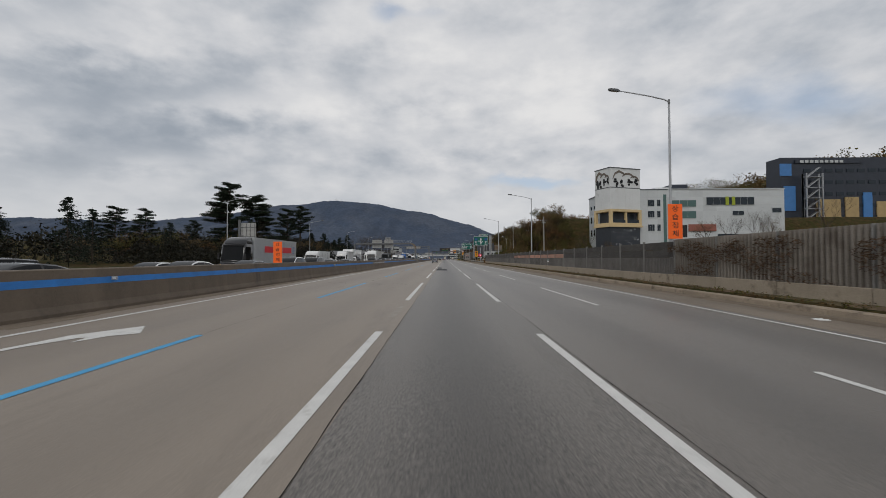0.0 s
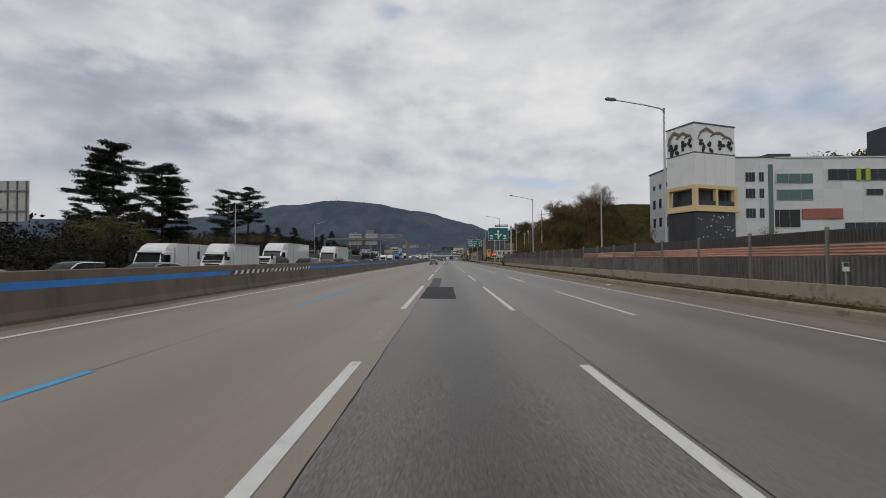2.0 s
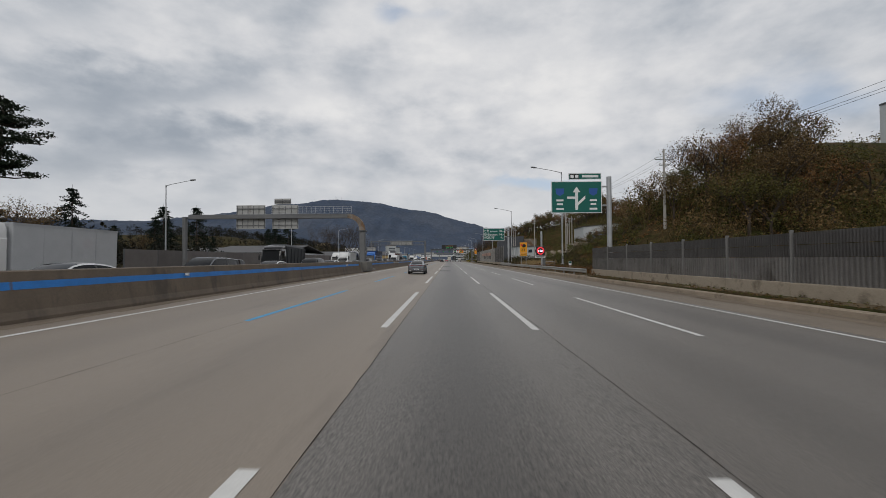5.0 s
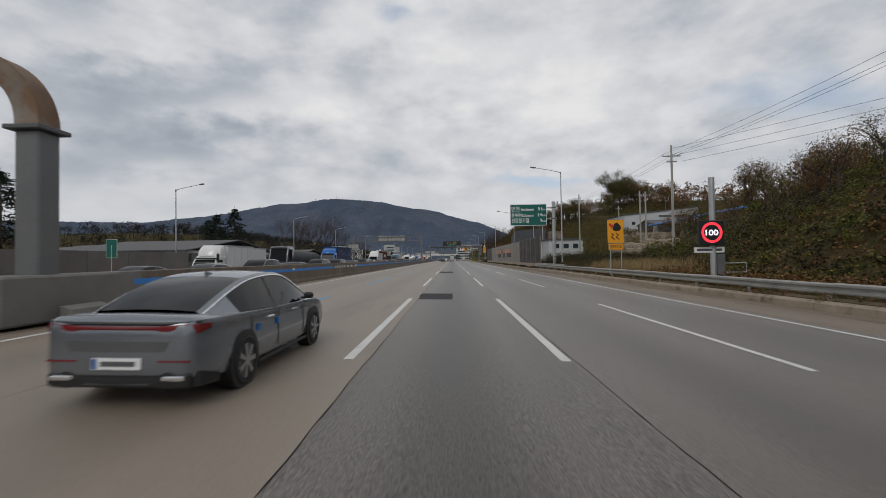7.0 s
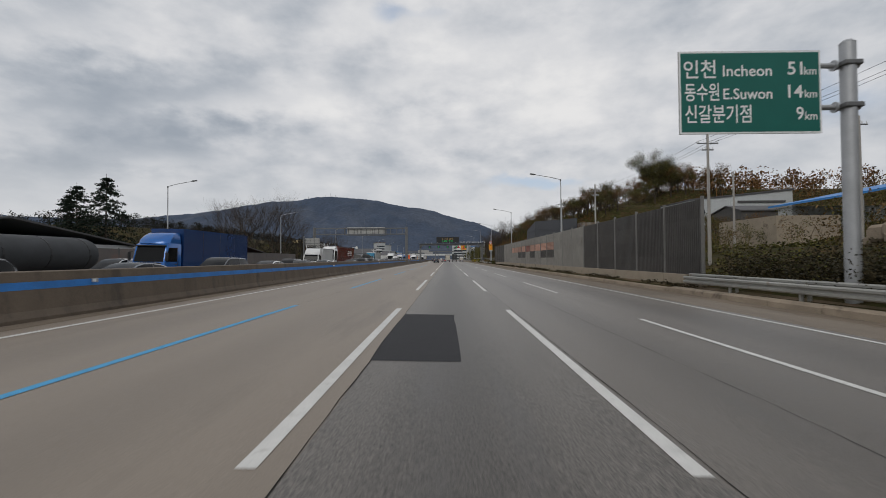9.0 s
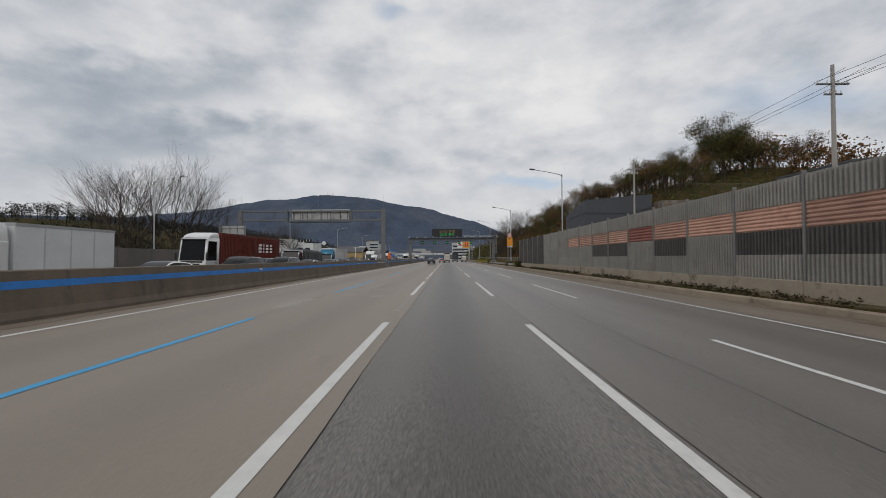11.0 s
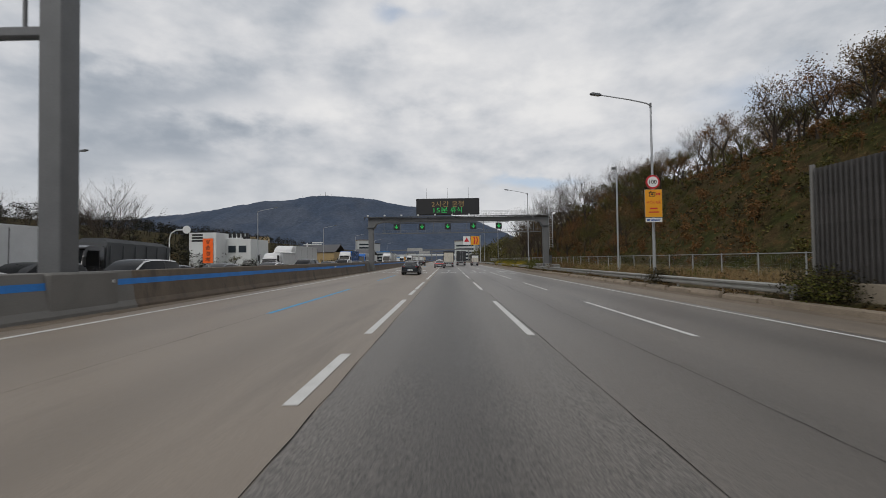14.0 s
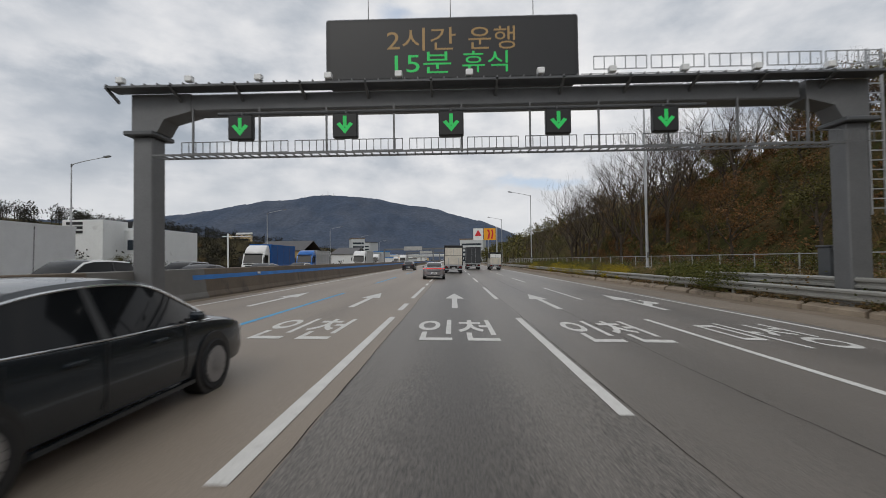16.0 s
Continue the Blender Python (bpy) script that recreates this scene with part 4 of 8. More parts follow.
# Opposite side: noise fence on the far edge
before = set(bpy.data.objects)
far_f = tagged(new("noise_fence"), "grey noise fence on the far side of the opposite carriageway", "noise barrier", kind="structure")
pf = shared("panel", ribbed_panel(5.84, 3.4, 0.30, 0.07, 0.075), "panel_far")
pfp = shared("post", Geo().box(-0.07, 0.07, -0.07, 0.07, 0, 3.5, 0.015), "steel_dark")
y = 176.0
while y < 330:
    put("panel", pf, far_f, (-38.6, y + 0.08, -0.3))
    put("post", pfp, far_f, (-38.6, y, -0.35))
    y += 6


# Street lamps
def street_lamp(at, side, group, label):
    """side: -1 when the arm reaches towards -x."""
    t_ = thing("street_lamp", label, "street lamp", at, group=group)
    part("base_plate", Geo().box(-0.2, 0.2, -0.2, 0.2, 0, 0.06, 0.015), "galv", t_)
    part("pole", Geo().tube([(0, 0, 0.03), (0, 0, 6.0), (0, 0, 12.6)], 0.115, 12, 0.06), "galv", t_, smooth=True)
    part("service_door", Geo().box(-0.06, 0.06, -0.125, -0.105, 0.7, 1.15), "steel_grey", t_)
    arm = [(0, 0, 12.45), (side * 0.3, 0, 12.62), (side * 1.4, 0, 12.88), (side * 2.95, 0, 13.16), (side * 3.48, 0, 13.25)]
    part("arm", Geo().tube(arm, 0.05, 10, 0.035), "galv", t_, smooth=True)
    part("collar", Geo().tube([(0, 0, 12.3), (0, 0, 12.62)], 0.075, 10), "steel_grey", t_)
    head = part("lamp_head", Geo().loft([[(side * 3.4, -0.05, 13.22), (side * 3.4, 0.05, 13.22), (side * 3.4, 0.05, 13.30), (side * 3.4, -0.05, 13.30)],
                                         [(side * 3.58, -0.14, 13.20), (side * 3.58, 0.14, 13.20), (side * 3.58, 0.12, 13.36), (side * 3.58, -0.12, 13.36)],
                                         [(side * 4.05, -0.15, 13.27), (side * 4.05, 0.15, 13.27), (side * 4.05, 0.12, 13.42), (side * 4.05, -0.12, 13.42)],
                                         [(side * 4.2, -0.08, 13.32), (side * 4.2, 0.08, 13.32), (side * 4.2, 0.06, 13.40), (side * 4.2, -0.06, 13.40)]]), "steel_dark", t_, smooth=True)
    part("lens", Geo().poly([(side * 3.62, -0.1, 13.19), (side * 3.62, 0.1, 13.19), (side * 4.02, 0.1, 13.255), (side * 4.02, -0.1, 13.255)]), "lamp_glass", head)
    return t_


lampR = street_lamp((15.3, 31.1, 0.0), -1, "lamps along the right edge", "tall galvanised street lamp with one arm over the road")
for y in (81.15, 131.2, 183.2, 233.4, 281.5, 330.2, 374.2, 425.0, 475, 525, 575, 625, 675):
    copy_thing(lampR, pose(14.75 if y == 330.2 else 15.3 if y < 340 else (14.3 if y < 400 else 14.6), y, ground_z(14.0, y) + (0.75 if y in (183.2, 233.4) or y > 400 else -0.38)))
lampL = street_lamp((-40.0, 32.0, -0.25), 1, "lamps along the opposite carriageway", "tall street lamp beside the opposite carriageway")
for y in (82.3, 133, 184, 234.9, 284, 333.2, 387, 437, 487, 537, 587, 637):
    copy_thing(lampL, pose(-40.0, y, -0.3))


# Signs
def box_post(t_, x, z0, z1, r=0.16, name="post", mat="galv", y=0.0):
    return part(name, Geo().tube([(x, y, z0), (x, y, z1)], r, 14), mat, t_, smooth=True)


def board(name, t_, x0, x1, z0, z1, mat, y=0.0, border="sign_white", back="sign_back", thick=0.05, rim=0.035):
    b = part(name, Geo().box(x0, x1, y, y + thick, z0, z1), back, t_)
    part("face", Geo().box(x0 + 0.01, x1 - 0.01, y - 0.006, y - 0.001, z0 + 0.01, z1 - 0.01), border or mat, b)
    if border:
        part("field", Geo().box(x0 + rim, x1 - rim, y - 0.010, y - 0.0065, z0 + rim, z1 - rim), mat, b)
    return b


def say(b, text, mat, cx, cz, w, h, y=-0.014, bold=0.0):
    return writing("lettering", text, mat, b, w, h, Matrix.Translation((cx, y, cz)) @ FACE, bold=bold)


# distance sign
t_ = thing("distance_sign", "green motorway distance sign on a grey cantilever post", "road sign", (0, 237.1, 0))
box_post(t_, 15.05, -0.2, 9.75, 0.26, "post")
part("post_cap", Geo().tube([(15.05, 0, 9.75), (15.05, 0, 9.86)], 0.27, 14, 0.16), "galv", t_)
for z in (7.35, 8.95):
    part("cantilever", Geo().tube([(13.6, 0.12, z), (15.55, 0.12, z)], 0.1, 10), "galv", t_)
    part("flange", Geo().disc_x(14.62, 0.12, z, 0.2, 0.06), "galv", t_)
    part("clamp", Geo().box(14.72, 15.4, -0.3, 0.3, z - 0.09, z + 0.09, 0.03), "steel_grey", t_)
b = board("board", t_, 8.66, 14.02, 6.34, 9.5, "sign_green", rim=0.07)
for (txt, cx, w), (eng, ex, ew), (num, nx_, nw), z in ((("인천", 9.45, 1.22), ("Incheon", 11.25, 1.85), ("51", 13.05, 0.56), 8.82), (("동수원", 9.52, 1.30), ("E.Suwon", 11.25, 1.85), ("14", 13.05, 0.56), 7.94), (("신갈분기점", 10.12, 2.5), ("", 0, 0), ("9", 13.2, 0.28), 7.10)):
    say(b, txt, "sign_white", cx, z, w, 0.70, bold=0.012)
    if eng:
        say(b, eng, "sign_white", ex, z - 0.08, ew, 0.42, bold=0.012)
    say(b, num, "sign_white", nx_, z, nw, 0.50, bold=0.014)
    say(b, "km", "sign_white", 13.62, z - 0.1, 0.46, 0.30, bold=0.01)

# junction sign on its cantilever, with a service plate above
t_ = thing("junction_sign", "green junction sign with a route diagram on a cantilever post", "road sign", (0, 168.6, 0))
box_post(t_, 16.6, -0.2, 10.2, 0.25)
for z in (7.2, 9.2):
    part("cantilever", Geo().tube([(15.4, 0.12, z), (16.6, 0.12, z)], 0.09, 10), "galv", t_)
b = board("board", t_, 10.55, 15.85, 6.4, 9.75, "sign_green", rim=0.07)
part("route_arrow", Geo().box(13.05, 13.35, -0.015, -0.011, 6.75, 8.7), "sign_white", b)
part("route_arrow", Geo().poly([(12.8, -0.013, 8.6), (13.6, -0.013, 8.6), (13.2, -0.013, 9.2)]), "sign_white", b)
part("route_arrow", Geo().poly([(12.2, -0.013, 7.9), (13.05, -0.013, 7.9), (13.05, -0.013, 8.15), (12.2, -0.013, 8.15)]), "sign_white", b)
part("route_arrow", Geo().poly([(13.35, -0.013, 7.2), (14.1, -0.013, 7.9), (14.1, -0.013, 8.25), (13.35, -0.013, 7.55)]), "sign_white", b)
for cx in (11.45, 14.95):
    part("route_shield", Geo().prism_y([(cx - .45, 9.0), (cx + .45, 9.0), (cx + .4, 8.45), (cx, 8.2), (cx - .4, 8.45)], -0.016, -0.011), "sign_blue", b)
    for k, (w, z) in enumerate(((0.75, 7.75), (0.6, 7.35), (0.8, 6.85))):
        part("writing_bar", Geo().box(cx - w / 2, cx + w / 2, -0.015, -0.011, z - 0.1, z + 0.1), "sign_white", b)
b2 = board("plate", t_, 12.4, 15.8, 9.95, 10.6, "sign_green", rim=0.05)
part("plate_mark", Geo().box(12.5, 13.5, -0.015, -0.011, 10.02, 10.53), "sign_black", b2)
for cx in (12.75, 13.25):
    part("writing_bar", Geo().box(cx - .16, cx + .16, -0.02, -0.016, 10.12, 10.42), "sign_white", b2)
part("writing_bar", Geo().box(13.8, 15.5, -0.015, -0.011, 10.15, 10.4), "sign_white", b2)
# yellow ice warning sign
t_ = thing("warning_sign", "orange-yellow skid warning sign on two posts", "road sign", (0, 210.4, 0))
for x in (14.0, 14.95):
    part("post", Geo().tube([(x, 0.06, 0.0), (x, 0.06, 4.8)], 0.05, 8), "galv", t_)
b = board("board", t_, 13.76, 15.16, 2.83, 4.87, "sign_yellow", border="sign_yellow")
def blob(b, pts, y=-0.016, mat="sign_black", name="symbol"):
    part(name, Geo().poly([(x, y, z) for x, z in pts]), mat, b)
blob(b, [(14.2, 4.30), (14.75, 4.52), (14.95, 4.22), (14.85, 3.92), (14.45, 3.86), (14.2, 4.0)])
blob(b, [(14.32, 4.5), (14.62, 4.66), (14.7, 4.5), (14.34, 4.34)])
blob(b, [(13.95, 4.62), (14.12, 4.42), (14.3, 4.5), (14.25, 4.25), (14.05, 4.1), (14.0, 4.32), (13.86, 4.36)], mat="sign_red", y=-0.018)
for s in (0, 0.42):
    blob(b, [(14.1 + s, 3.7), (14.35 + s, 3.55), (14.15 + s, 3.35), (14.4 + s, 3.15), (14.32 + s, 3.1), (14.02 + s, 3.33), (14.22 + s, 3.53), (14.04 + s, 3.64)])
b = board("plate", t_, 13.8, 15.12, 2.2, 2.78, "sign_yellow", border="sign_black", rim=0.03)
say(b, "결빙주의", "sign_black", 14.46, 2.49, 1.05, 0.3, bold=0.01)

# variable speed limit sign
t_ = thing("speed_display", "lit round speed limit display on a thick white post", "road sign", (0, 196.8, 0))
part("post", Geo().tube([(15.25, 0.1, 0), (15.25, 0.1, 6.2)], 0.16, 12), "galv", t_, smooth=True)
b = part("cabinet", Geo().box(14.3, 15.75, -0.22, 0.0, 2.2, 3.65, 0.03), "sign_black", t_)
ring = Geo()
for i in range(32):
    q = []
    for a, rr in ((i, 0.60), (i + 1, 0.60), (i + 1, 0.46), (i, 0.46)):
        q.append((15.02 + rr * math.sin(a * math.tau / 32), -0.226, 2.95 + rr * math.cos(a * math.tau / 32)))
    ring.poly(q)
part("ring", ring, "led_red", b)
say(b, "100", "led_white", 15.02, 2.95, 0.72, 0.34, y=-0.226, bold=0.02)
b = board("plate", t_, 14.1, 15.85, 1.78, 2.12, "sign_white", border=None)
part("writing_bar", Geo().box(14.25, 15.7, -0.012, -0.007, 1.88, 2.02), "steel_dark", b)
part("control_box", Geo().box(15.4, 15.85, -0.05, 0.35, 0.4, 1.7, 0.02), "steel_grey", t_)
t_ = thing("hand_rail", "short galvanised rail round the service step", "rail", (0, 197.6, 0))
for x in (16.0, 17.6):
    part("upright", Geo().tube([(x, 0, 0), (x, 0, 1.15)], 0.03, 6), "galv", t_)
for z in (0.6, 1.15):
    part("bar", Geo().tube([(16.0, 0, z), (17.6, 0, z)], 0.03, 6), "galv", t_)
t_ = thing("marker_sign", "small green kilometre marker on the verge", "road sign", (14.4, 176.0, 0.1), group="kilometre markers")
part("post", Geo().tube([(0, 0.03, 0), (0, 0.03, 1.2)], 0.03, 6), "galv", t_)
b = part("plate", Geo().box(-0.16, 0.16, -0.01, 0.01, 0.75, 1.2), "sign_white", t_)
part("field", Geo().box(-0.14, 0.14, -0.016, -0.012, 0.98, 1.18), "sign_green", b)
marker = t_

# orange congestion signs on lamp posts
def congestion(at, label, s=1.0):
    t_ = thing("congestion_sign", label, "road sign", at, group="congestion signs")
    b = part("board", Geo().box(-0.5 * s, 0.5 * s, 0, 0.05, 0, 2.4 * s, 0.0), "sign_back", t_)
    part("face", Geo().box(-0.49 * s, 0.49 * s, -0.008, -0.002, 0.01, 2.39 * s), "sign_orange", b)
    for i, ch in enumerate("상습정체"):
        say(b, ch, "sign_black", 0, (2.08 - 0.57 * i) * s, 0.42 * s, 0.42 * s, y=-0.012, bold=0.01)
    for z in (0.5 * s, 1.9 * s):
        part("clamp", Geo().box(-0.12, 0.12, 0.05, 0.2, z - 0.04, z + 0.04), "galv", t_)
    return t_


congestion((15.5, 30.9, 2.93), "bright orange congestion sign strapped to a lamp post")
t_ = congestion((-12.0, 31.4, 1.42), "bright orange congestion sign on the median", 0.62)
part("post", Geo().tube([(0, 0.1, -1.4), (0, 0.1, 1.4)], 0.05, 8), "galv", t_)
t_ = congestion((-12.0, 365.1, 1.62), "small orange congestion sign on the median", 0.52)
part("post", Geo().tube([(0, 0.1, -1.5), (0, 0.1, 1.2)], 0.05, 8), "galv", t_)

# speed camera sign on the lamp post
t_ = thing("enforcement_sign", "round 100 limit over a yellow speed enforcement board", "road sign", (0.3, 373.6, 0))
part("disc", Geo().disc_y(13.66, -0.18, 6.72, 0.47, 0.04, 32), "sign_red", t_)
part("disc_field", Geo().disc_y(13.66, -0.205, 6.72, 0.36, 0.02, 32), "sign_white", t_)
say(t_, "100", "sign_black", 13.66, 6.72, 0.52, 0.27, y=-0.22, bold=0.02)
b = board("board", t_, 13.1, 14.26, 4.32, 6.2, "sign_yellow", y=-0.2, border="sign_yellow")
sym = Geo()
for x0, x1, z0, z1 in ((13.38, 13.80, 5.72, 5.77), (13.38, 13.80, 5.98, 6.03), (13.38, 13.43, 5.77, 5.98), (13.75, 13.80, 5.77, 5.98), (13.50, 13.68, 5.82, 5.93), (13.44, 13.56, 6.03, 6.07)):
    sym.box(x0, x1, -0.216, -0.212, z0, z1)
part("camera_symbol", sym, "sign_black", b)
for x0, z0 in ((13.86, 5.80), (13.96, 5.80), (14.06, 5.80)):
    part("writing_bar", Geo().box(x0, x0 + 0.07, -0.216, -0.212, z0, z0 + 0.17), "sign_red", b)
say(b, "구간단속중", "sign_red", 13.68, 5.32, 0.95, 0.24, y=-0.214, bold=0.01)
part("writing_bar", Geo().box(13.42, 13.94, -0.216, -0.212, 4.86, 4.96), "sign_red", b)
part("writing_bar", Geo().box(13.32, 14.04, -0.216, -0.212, 4.62, 4.70), "sign_red", b)
b = board("plate", t_, 13.12, 14.24, 3.98, 4.28, "sign_white", y=-0.2, border=None)
part("writing_bar", Geo().box(13.22, 13.40, -0.216, -0.211, 4.07, 4.19), "sign_blue", b)
part("writing_bar", Geo().box(13.46, 14.12, -0.216, -0.211, 4.15, 4.19), "sign_blue", b)
part("writing_bar", Geo().box(13.46, 14.06, -0.216, -0.211, 4.07, 4.11), "sign_blue", b)
for z in (4.6, 5.9):
    part("clamp", Geo().box(13.6, 14.1, -0.15, 0.12, z - 0.04, z + 0.04), "galv", t_)
t_ = thing("utility_post", "slim grey camera post on the verge", "post", (14.7, 381.9, 0.05))
part("pole", Geo().tube([(0, 0, 0), (0, 0, 9.5)], 0.09, 10, 0.06), "galv", t_, smooth=True)
part("camera_box", Geo().box(-0.4, -0.05, -0.1, 0.1, 9.2, 9.4, 0.02), "steel_grey", t_)

# far yellow and white works signs past the gantry
t_ = thing("works_sign", "yellow warning sign and white triangle sign over the verge", "road sign", (0, 520, 0))
box_post(t_, 12.6, 0, 11.0, 0.2)
b = board("board", t_, 8.9, 12.3, 7.2, 10.6, "sign_yellow", border="sign_yellow")
part("symbol", Geo().prism_y([(9.9, 7.6), (10.3, 9.3), (9.8, 10.2), (10.5, 10.2), (10.7, 9.0), (10.5, 7.6)], -0.016, -0.012), "sign_red", b)
part("symbol", Geo().prism_y([(10.9, 7.6), (11.3, 9.3), (10.9, 10.2), (11.5, 10.2), (11.7, 9.0), (11.4, 7.6)], -0.016, -0.012), "sign_red", b)
b = board("board", t_, 5.9, 8.7, 7.2, 10.6, "sign_white", border="sign_white")
part("symbol", Geo().prism_y([(6.3, 8.4), (8.3, 8.4), (7.3, 10.2)], -0.016, -0.012), "sign_red", b)
part("cantilever", Geo().tube([(6.2, 0.15, 9.0), (12.6, 0.15, 9.0)], 0.1, 8), "galv", t_)
to_metres(before)
small = copy_thing(marker, pose(13.0, 57.5, 0.62))
small.scale = (0.7, 0.7, 0.7)

before = set(bpy.data.objects)


# Gantry with the message board across the carriageway
def lattice(g, x0, x1, y, z0, z1, step, r=0.02):
    """A light railing: two chords with uprights between them."""
    for z in (z0, z1):
        g.box(x0, x1, y - r, y + r, z - r, z + r)
    n = int((x1 - x0) / step)
    for i in range(n + 1):
        x = x0 + (x1 - x0) * i / n
        g.box(x - r, x + r, y - r, y + r, z0, z1)


t_ = thing("message_gantry", "grey steel gantry over the lanes with a dark message board", "gantry", (0, 406.6, 0))
for x0, x1 in ((-11.25, -10.55), (13.4, 14.15)):
    c = (x0 + x1) / 2
    part("column", Geo().box(x0, x1, -0.36, 0.36, -0.3, 6.15, 0.04), "steel_grey", t_)
    part("column_flange", Geo().box(x0 - 0.18, x1 + 0.18, -0.62, 0.62, 6.15, 6.3, 0.03), "steel_dark", t_)
    s = 1 if c < 0 else -1
    edge_ = x0 if c < 0 else x1
    part("column_head", Geo().prism_y([(edge_, 6.3), (edge_ + s * 0.9, 6.3), (edge_ + s * 1.15, 6.75), (edge_ + s * 2.1, 7.0), (edge_ + s * 2.1, 7.62), (edge_, 7.62)], -0.42, 0.42), "steel_grey", t_)
    part("base_plate", Geo().box(x0 - 0.12, x1 + 0.12, -0.5, 0.5, -0.3, 0.06 if c > 0 else 0.6, 0.03), "barrier_new", t_)
part("beam", Geo().box(-9.2, 11.9, -0.4, 0.4, 7.0, 7.6, 0.05), "steel_grey", t_)
part("walkway", Geo().box(-11.7, 14.3, -1.05, -0.42, 7.63, 7.70), "steel_dark", t_)
g = Geo()
for i in range(60):
    x = -11.7 + 26 * i / 59
    g.box(x - 0.02, x + 0.02, -1.05, -0.42, 7.70, 7.76)
    if i % 5 == 0:
        g.prism_x([(-1.05, 7.62), (-0.42, 7.3), (-0.42, 7.4), (-1.05, 7.7)], x - 0.04, x + 0.04)
part("walkway_brackets", g, "steel_grey", t_)
for x in [-11.2 + 2.36 * i for i in range(12)]:
    part("lamp_box", Geo().box(x - 0.12, x + 0.12, -1.12, -0.9, 7.78, 7.98, 0.02), "sign_white", t_)
for i in range(5):
    for y_, r_ in ((-0.9, 0.014), (0.5, 0.012)):
        g = Geo()
        lattice(g, 4.75 + i * 1.9, 6.5 + i * 1.9, y_, 7.95, 8.38, 0.3, r_)
        part("upper_railing", g, "galv", t_)
g = Geo()
for i in range(12):
    x = -9.3 + 21.5 * i / 11
    lattice(g, x + 0.04, x + 1.75, -0.75, 5.42, 5.80, 0.24, 0.012)
g.box(-10.3, 13.0, -0.8, -0.74, 5.34, 5.40)
g.box(-10.3, 13.0, -0.26, -0.2, 5.34, 5.40)
for i in range(78):
    g.box(-10.3 + i * 0.3, -10.26 + i * 0.3, -0.74, -0.26, 5.35, 5.39)
part("lower_railing", g, "steel_grey", t_)
for i in range(10):
    x = -9.0 + 21.0 * i / 9
    part("hanger_rod", Geo().box(x - 0.03, x + 0.03, -0.55, -0.49, 5.36, 7.05), "steel_grey", t_)
part("signal_bar", Geo().tube([(-8.1, -0.55, 6.82), (8.6, -0.55, 6.82)], 0.06, 8), "steel_dark", t_)
for x in (-7.2, -3.62, -0.03, 3.56, 7.12):
    b = part("lane_signal", Geo().box(x - 0.42, x + 0.42, -0.85, -0.6, 5.85, 6.68, 0.03), "sign_black", t_)
    part("green_arrow", Geo().box(x - 0.06, x + 0.06, -0.862, -0.853, 6.2, 6.58), "led_green", b)
    part("green_arrow", Geo().poly([(x - 0.28, -0.858, 6.30), (x, -0.858, 5.97), (x + 0.28, -0.858, 6.30), (x + 0.17, -0.858, 6.36), (x, -0.858, 6.16), (x - 0.17, -0.858, 6.36)]), "led_green", b)
    part("hanger", Geo().tube([(x, -0.7, 6.68), (x, -0.6, 6.82)], 0.05, 8), "steel_dark", b)
b = part("message_board", Geo().box(-4.46, 4.5, -0.1, 0.75, 8.0, 10.3, 0.05), "sign_black", t_)
part("board_screen", Geo().box(-4.3, 4.34, -0.112, -0.103, 8.12, 10.18), "trim_black", b)
say(b, "2시간", "led_amber", -1.05, 9.50, 2.45, 0.82, y=-0.12)
say(b, "운행", "led_amber", 1.45, 9.50, 1.65, 0.82, y=-0.12)
say(b, "15분", "led_green", -1.0, 8.66, 2.0, 0.76, y=-0.12)
say(b, "휴식", "led_green", 1.2, 8.66, 1.6, 0.76, y=-0.12)
for x in (-3.0, 0.0, 3.0):
    part("lightning_rod", Geo().tube([(x, 0.3, 10.3), (x, 0.3, 11.9)], 0.02, 6, 0.008), "steel_grey", t_)
part("ladder", Geo().box(14.2, 14.26, -0.3, -0.24, 3.0, 8.7), "galv", t_)
part("ladder", Geo().box(14.7, 14.76, -0.3, -0.24, 3.0, 8.7), "galv", t_)
for i in range(17):
    part("ladder_rung", Geo().box(14.26, 14.7, -0.29, -0.25, 3.2 + 0.33 * i, 3.24 + 0.33 * i), "galv", t_)
t_ = thing("control_cabinet", "grey steel control cabinet beside the gantry column", "cabinet", (14.5, 408.2, 0))
part("body", Geo().box(-0.42, 0.42, -0.3, 0.3, 0.0, 1.95, 0.03), "steel_dark", t_)
part("door", Geo().box(-0.38, 0.38, -0.325, -0.3, 0.15, 1.85, 0.01), "steel_dark", t_)
part("roof", Geo().box(-0.46, 0.46, -0.36, 0.34, 1.95, 2.02, 0.015), "steel_dark", t_)

# Truss gantry over the opposite carriageway, its board seen from behind
t_ = thing("truss_gantry", "grey pipe gantry over the opposite lanes, board seen from behind", "gantry", (-0.55, 356.4, 0))
part("column", Geo().box(-11.75, -11.05, -0.35, 0.35, 0.0, 10.9, 0.03), "steel_grey", t_)
part("column", Geo().box(-38.4, -37.7, -0.35, 0.35, -0.5, 10.9, 0.03), "steel_grey", t_)
for z in (8.85, 10.55):
    part("chord", Geo().box(-37.7, -11.75, -0.16, 0.16, z - 0.15, z + 0.15, 0.03), "steel_grey", t_)
for i in range(15):
    x = -37.0 + i * 1.75
    part("strut", Geo().tube([(x, 0, 9.0), (x, 0, 10.4)], 0.06, 8), "steel_grey", t_)
part("coupling", Geo().box(-17.5, -17.2, -0.24, 0.24, 8.6, 10.8), "steel_dark", t_)
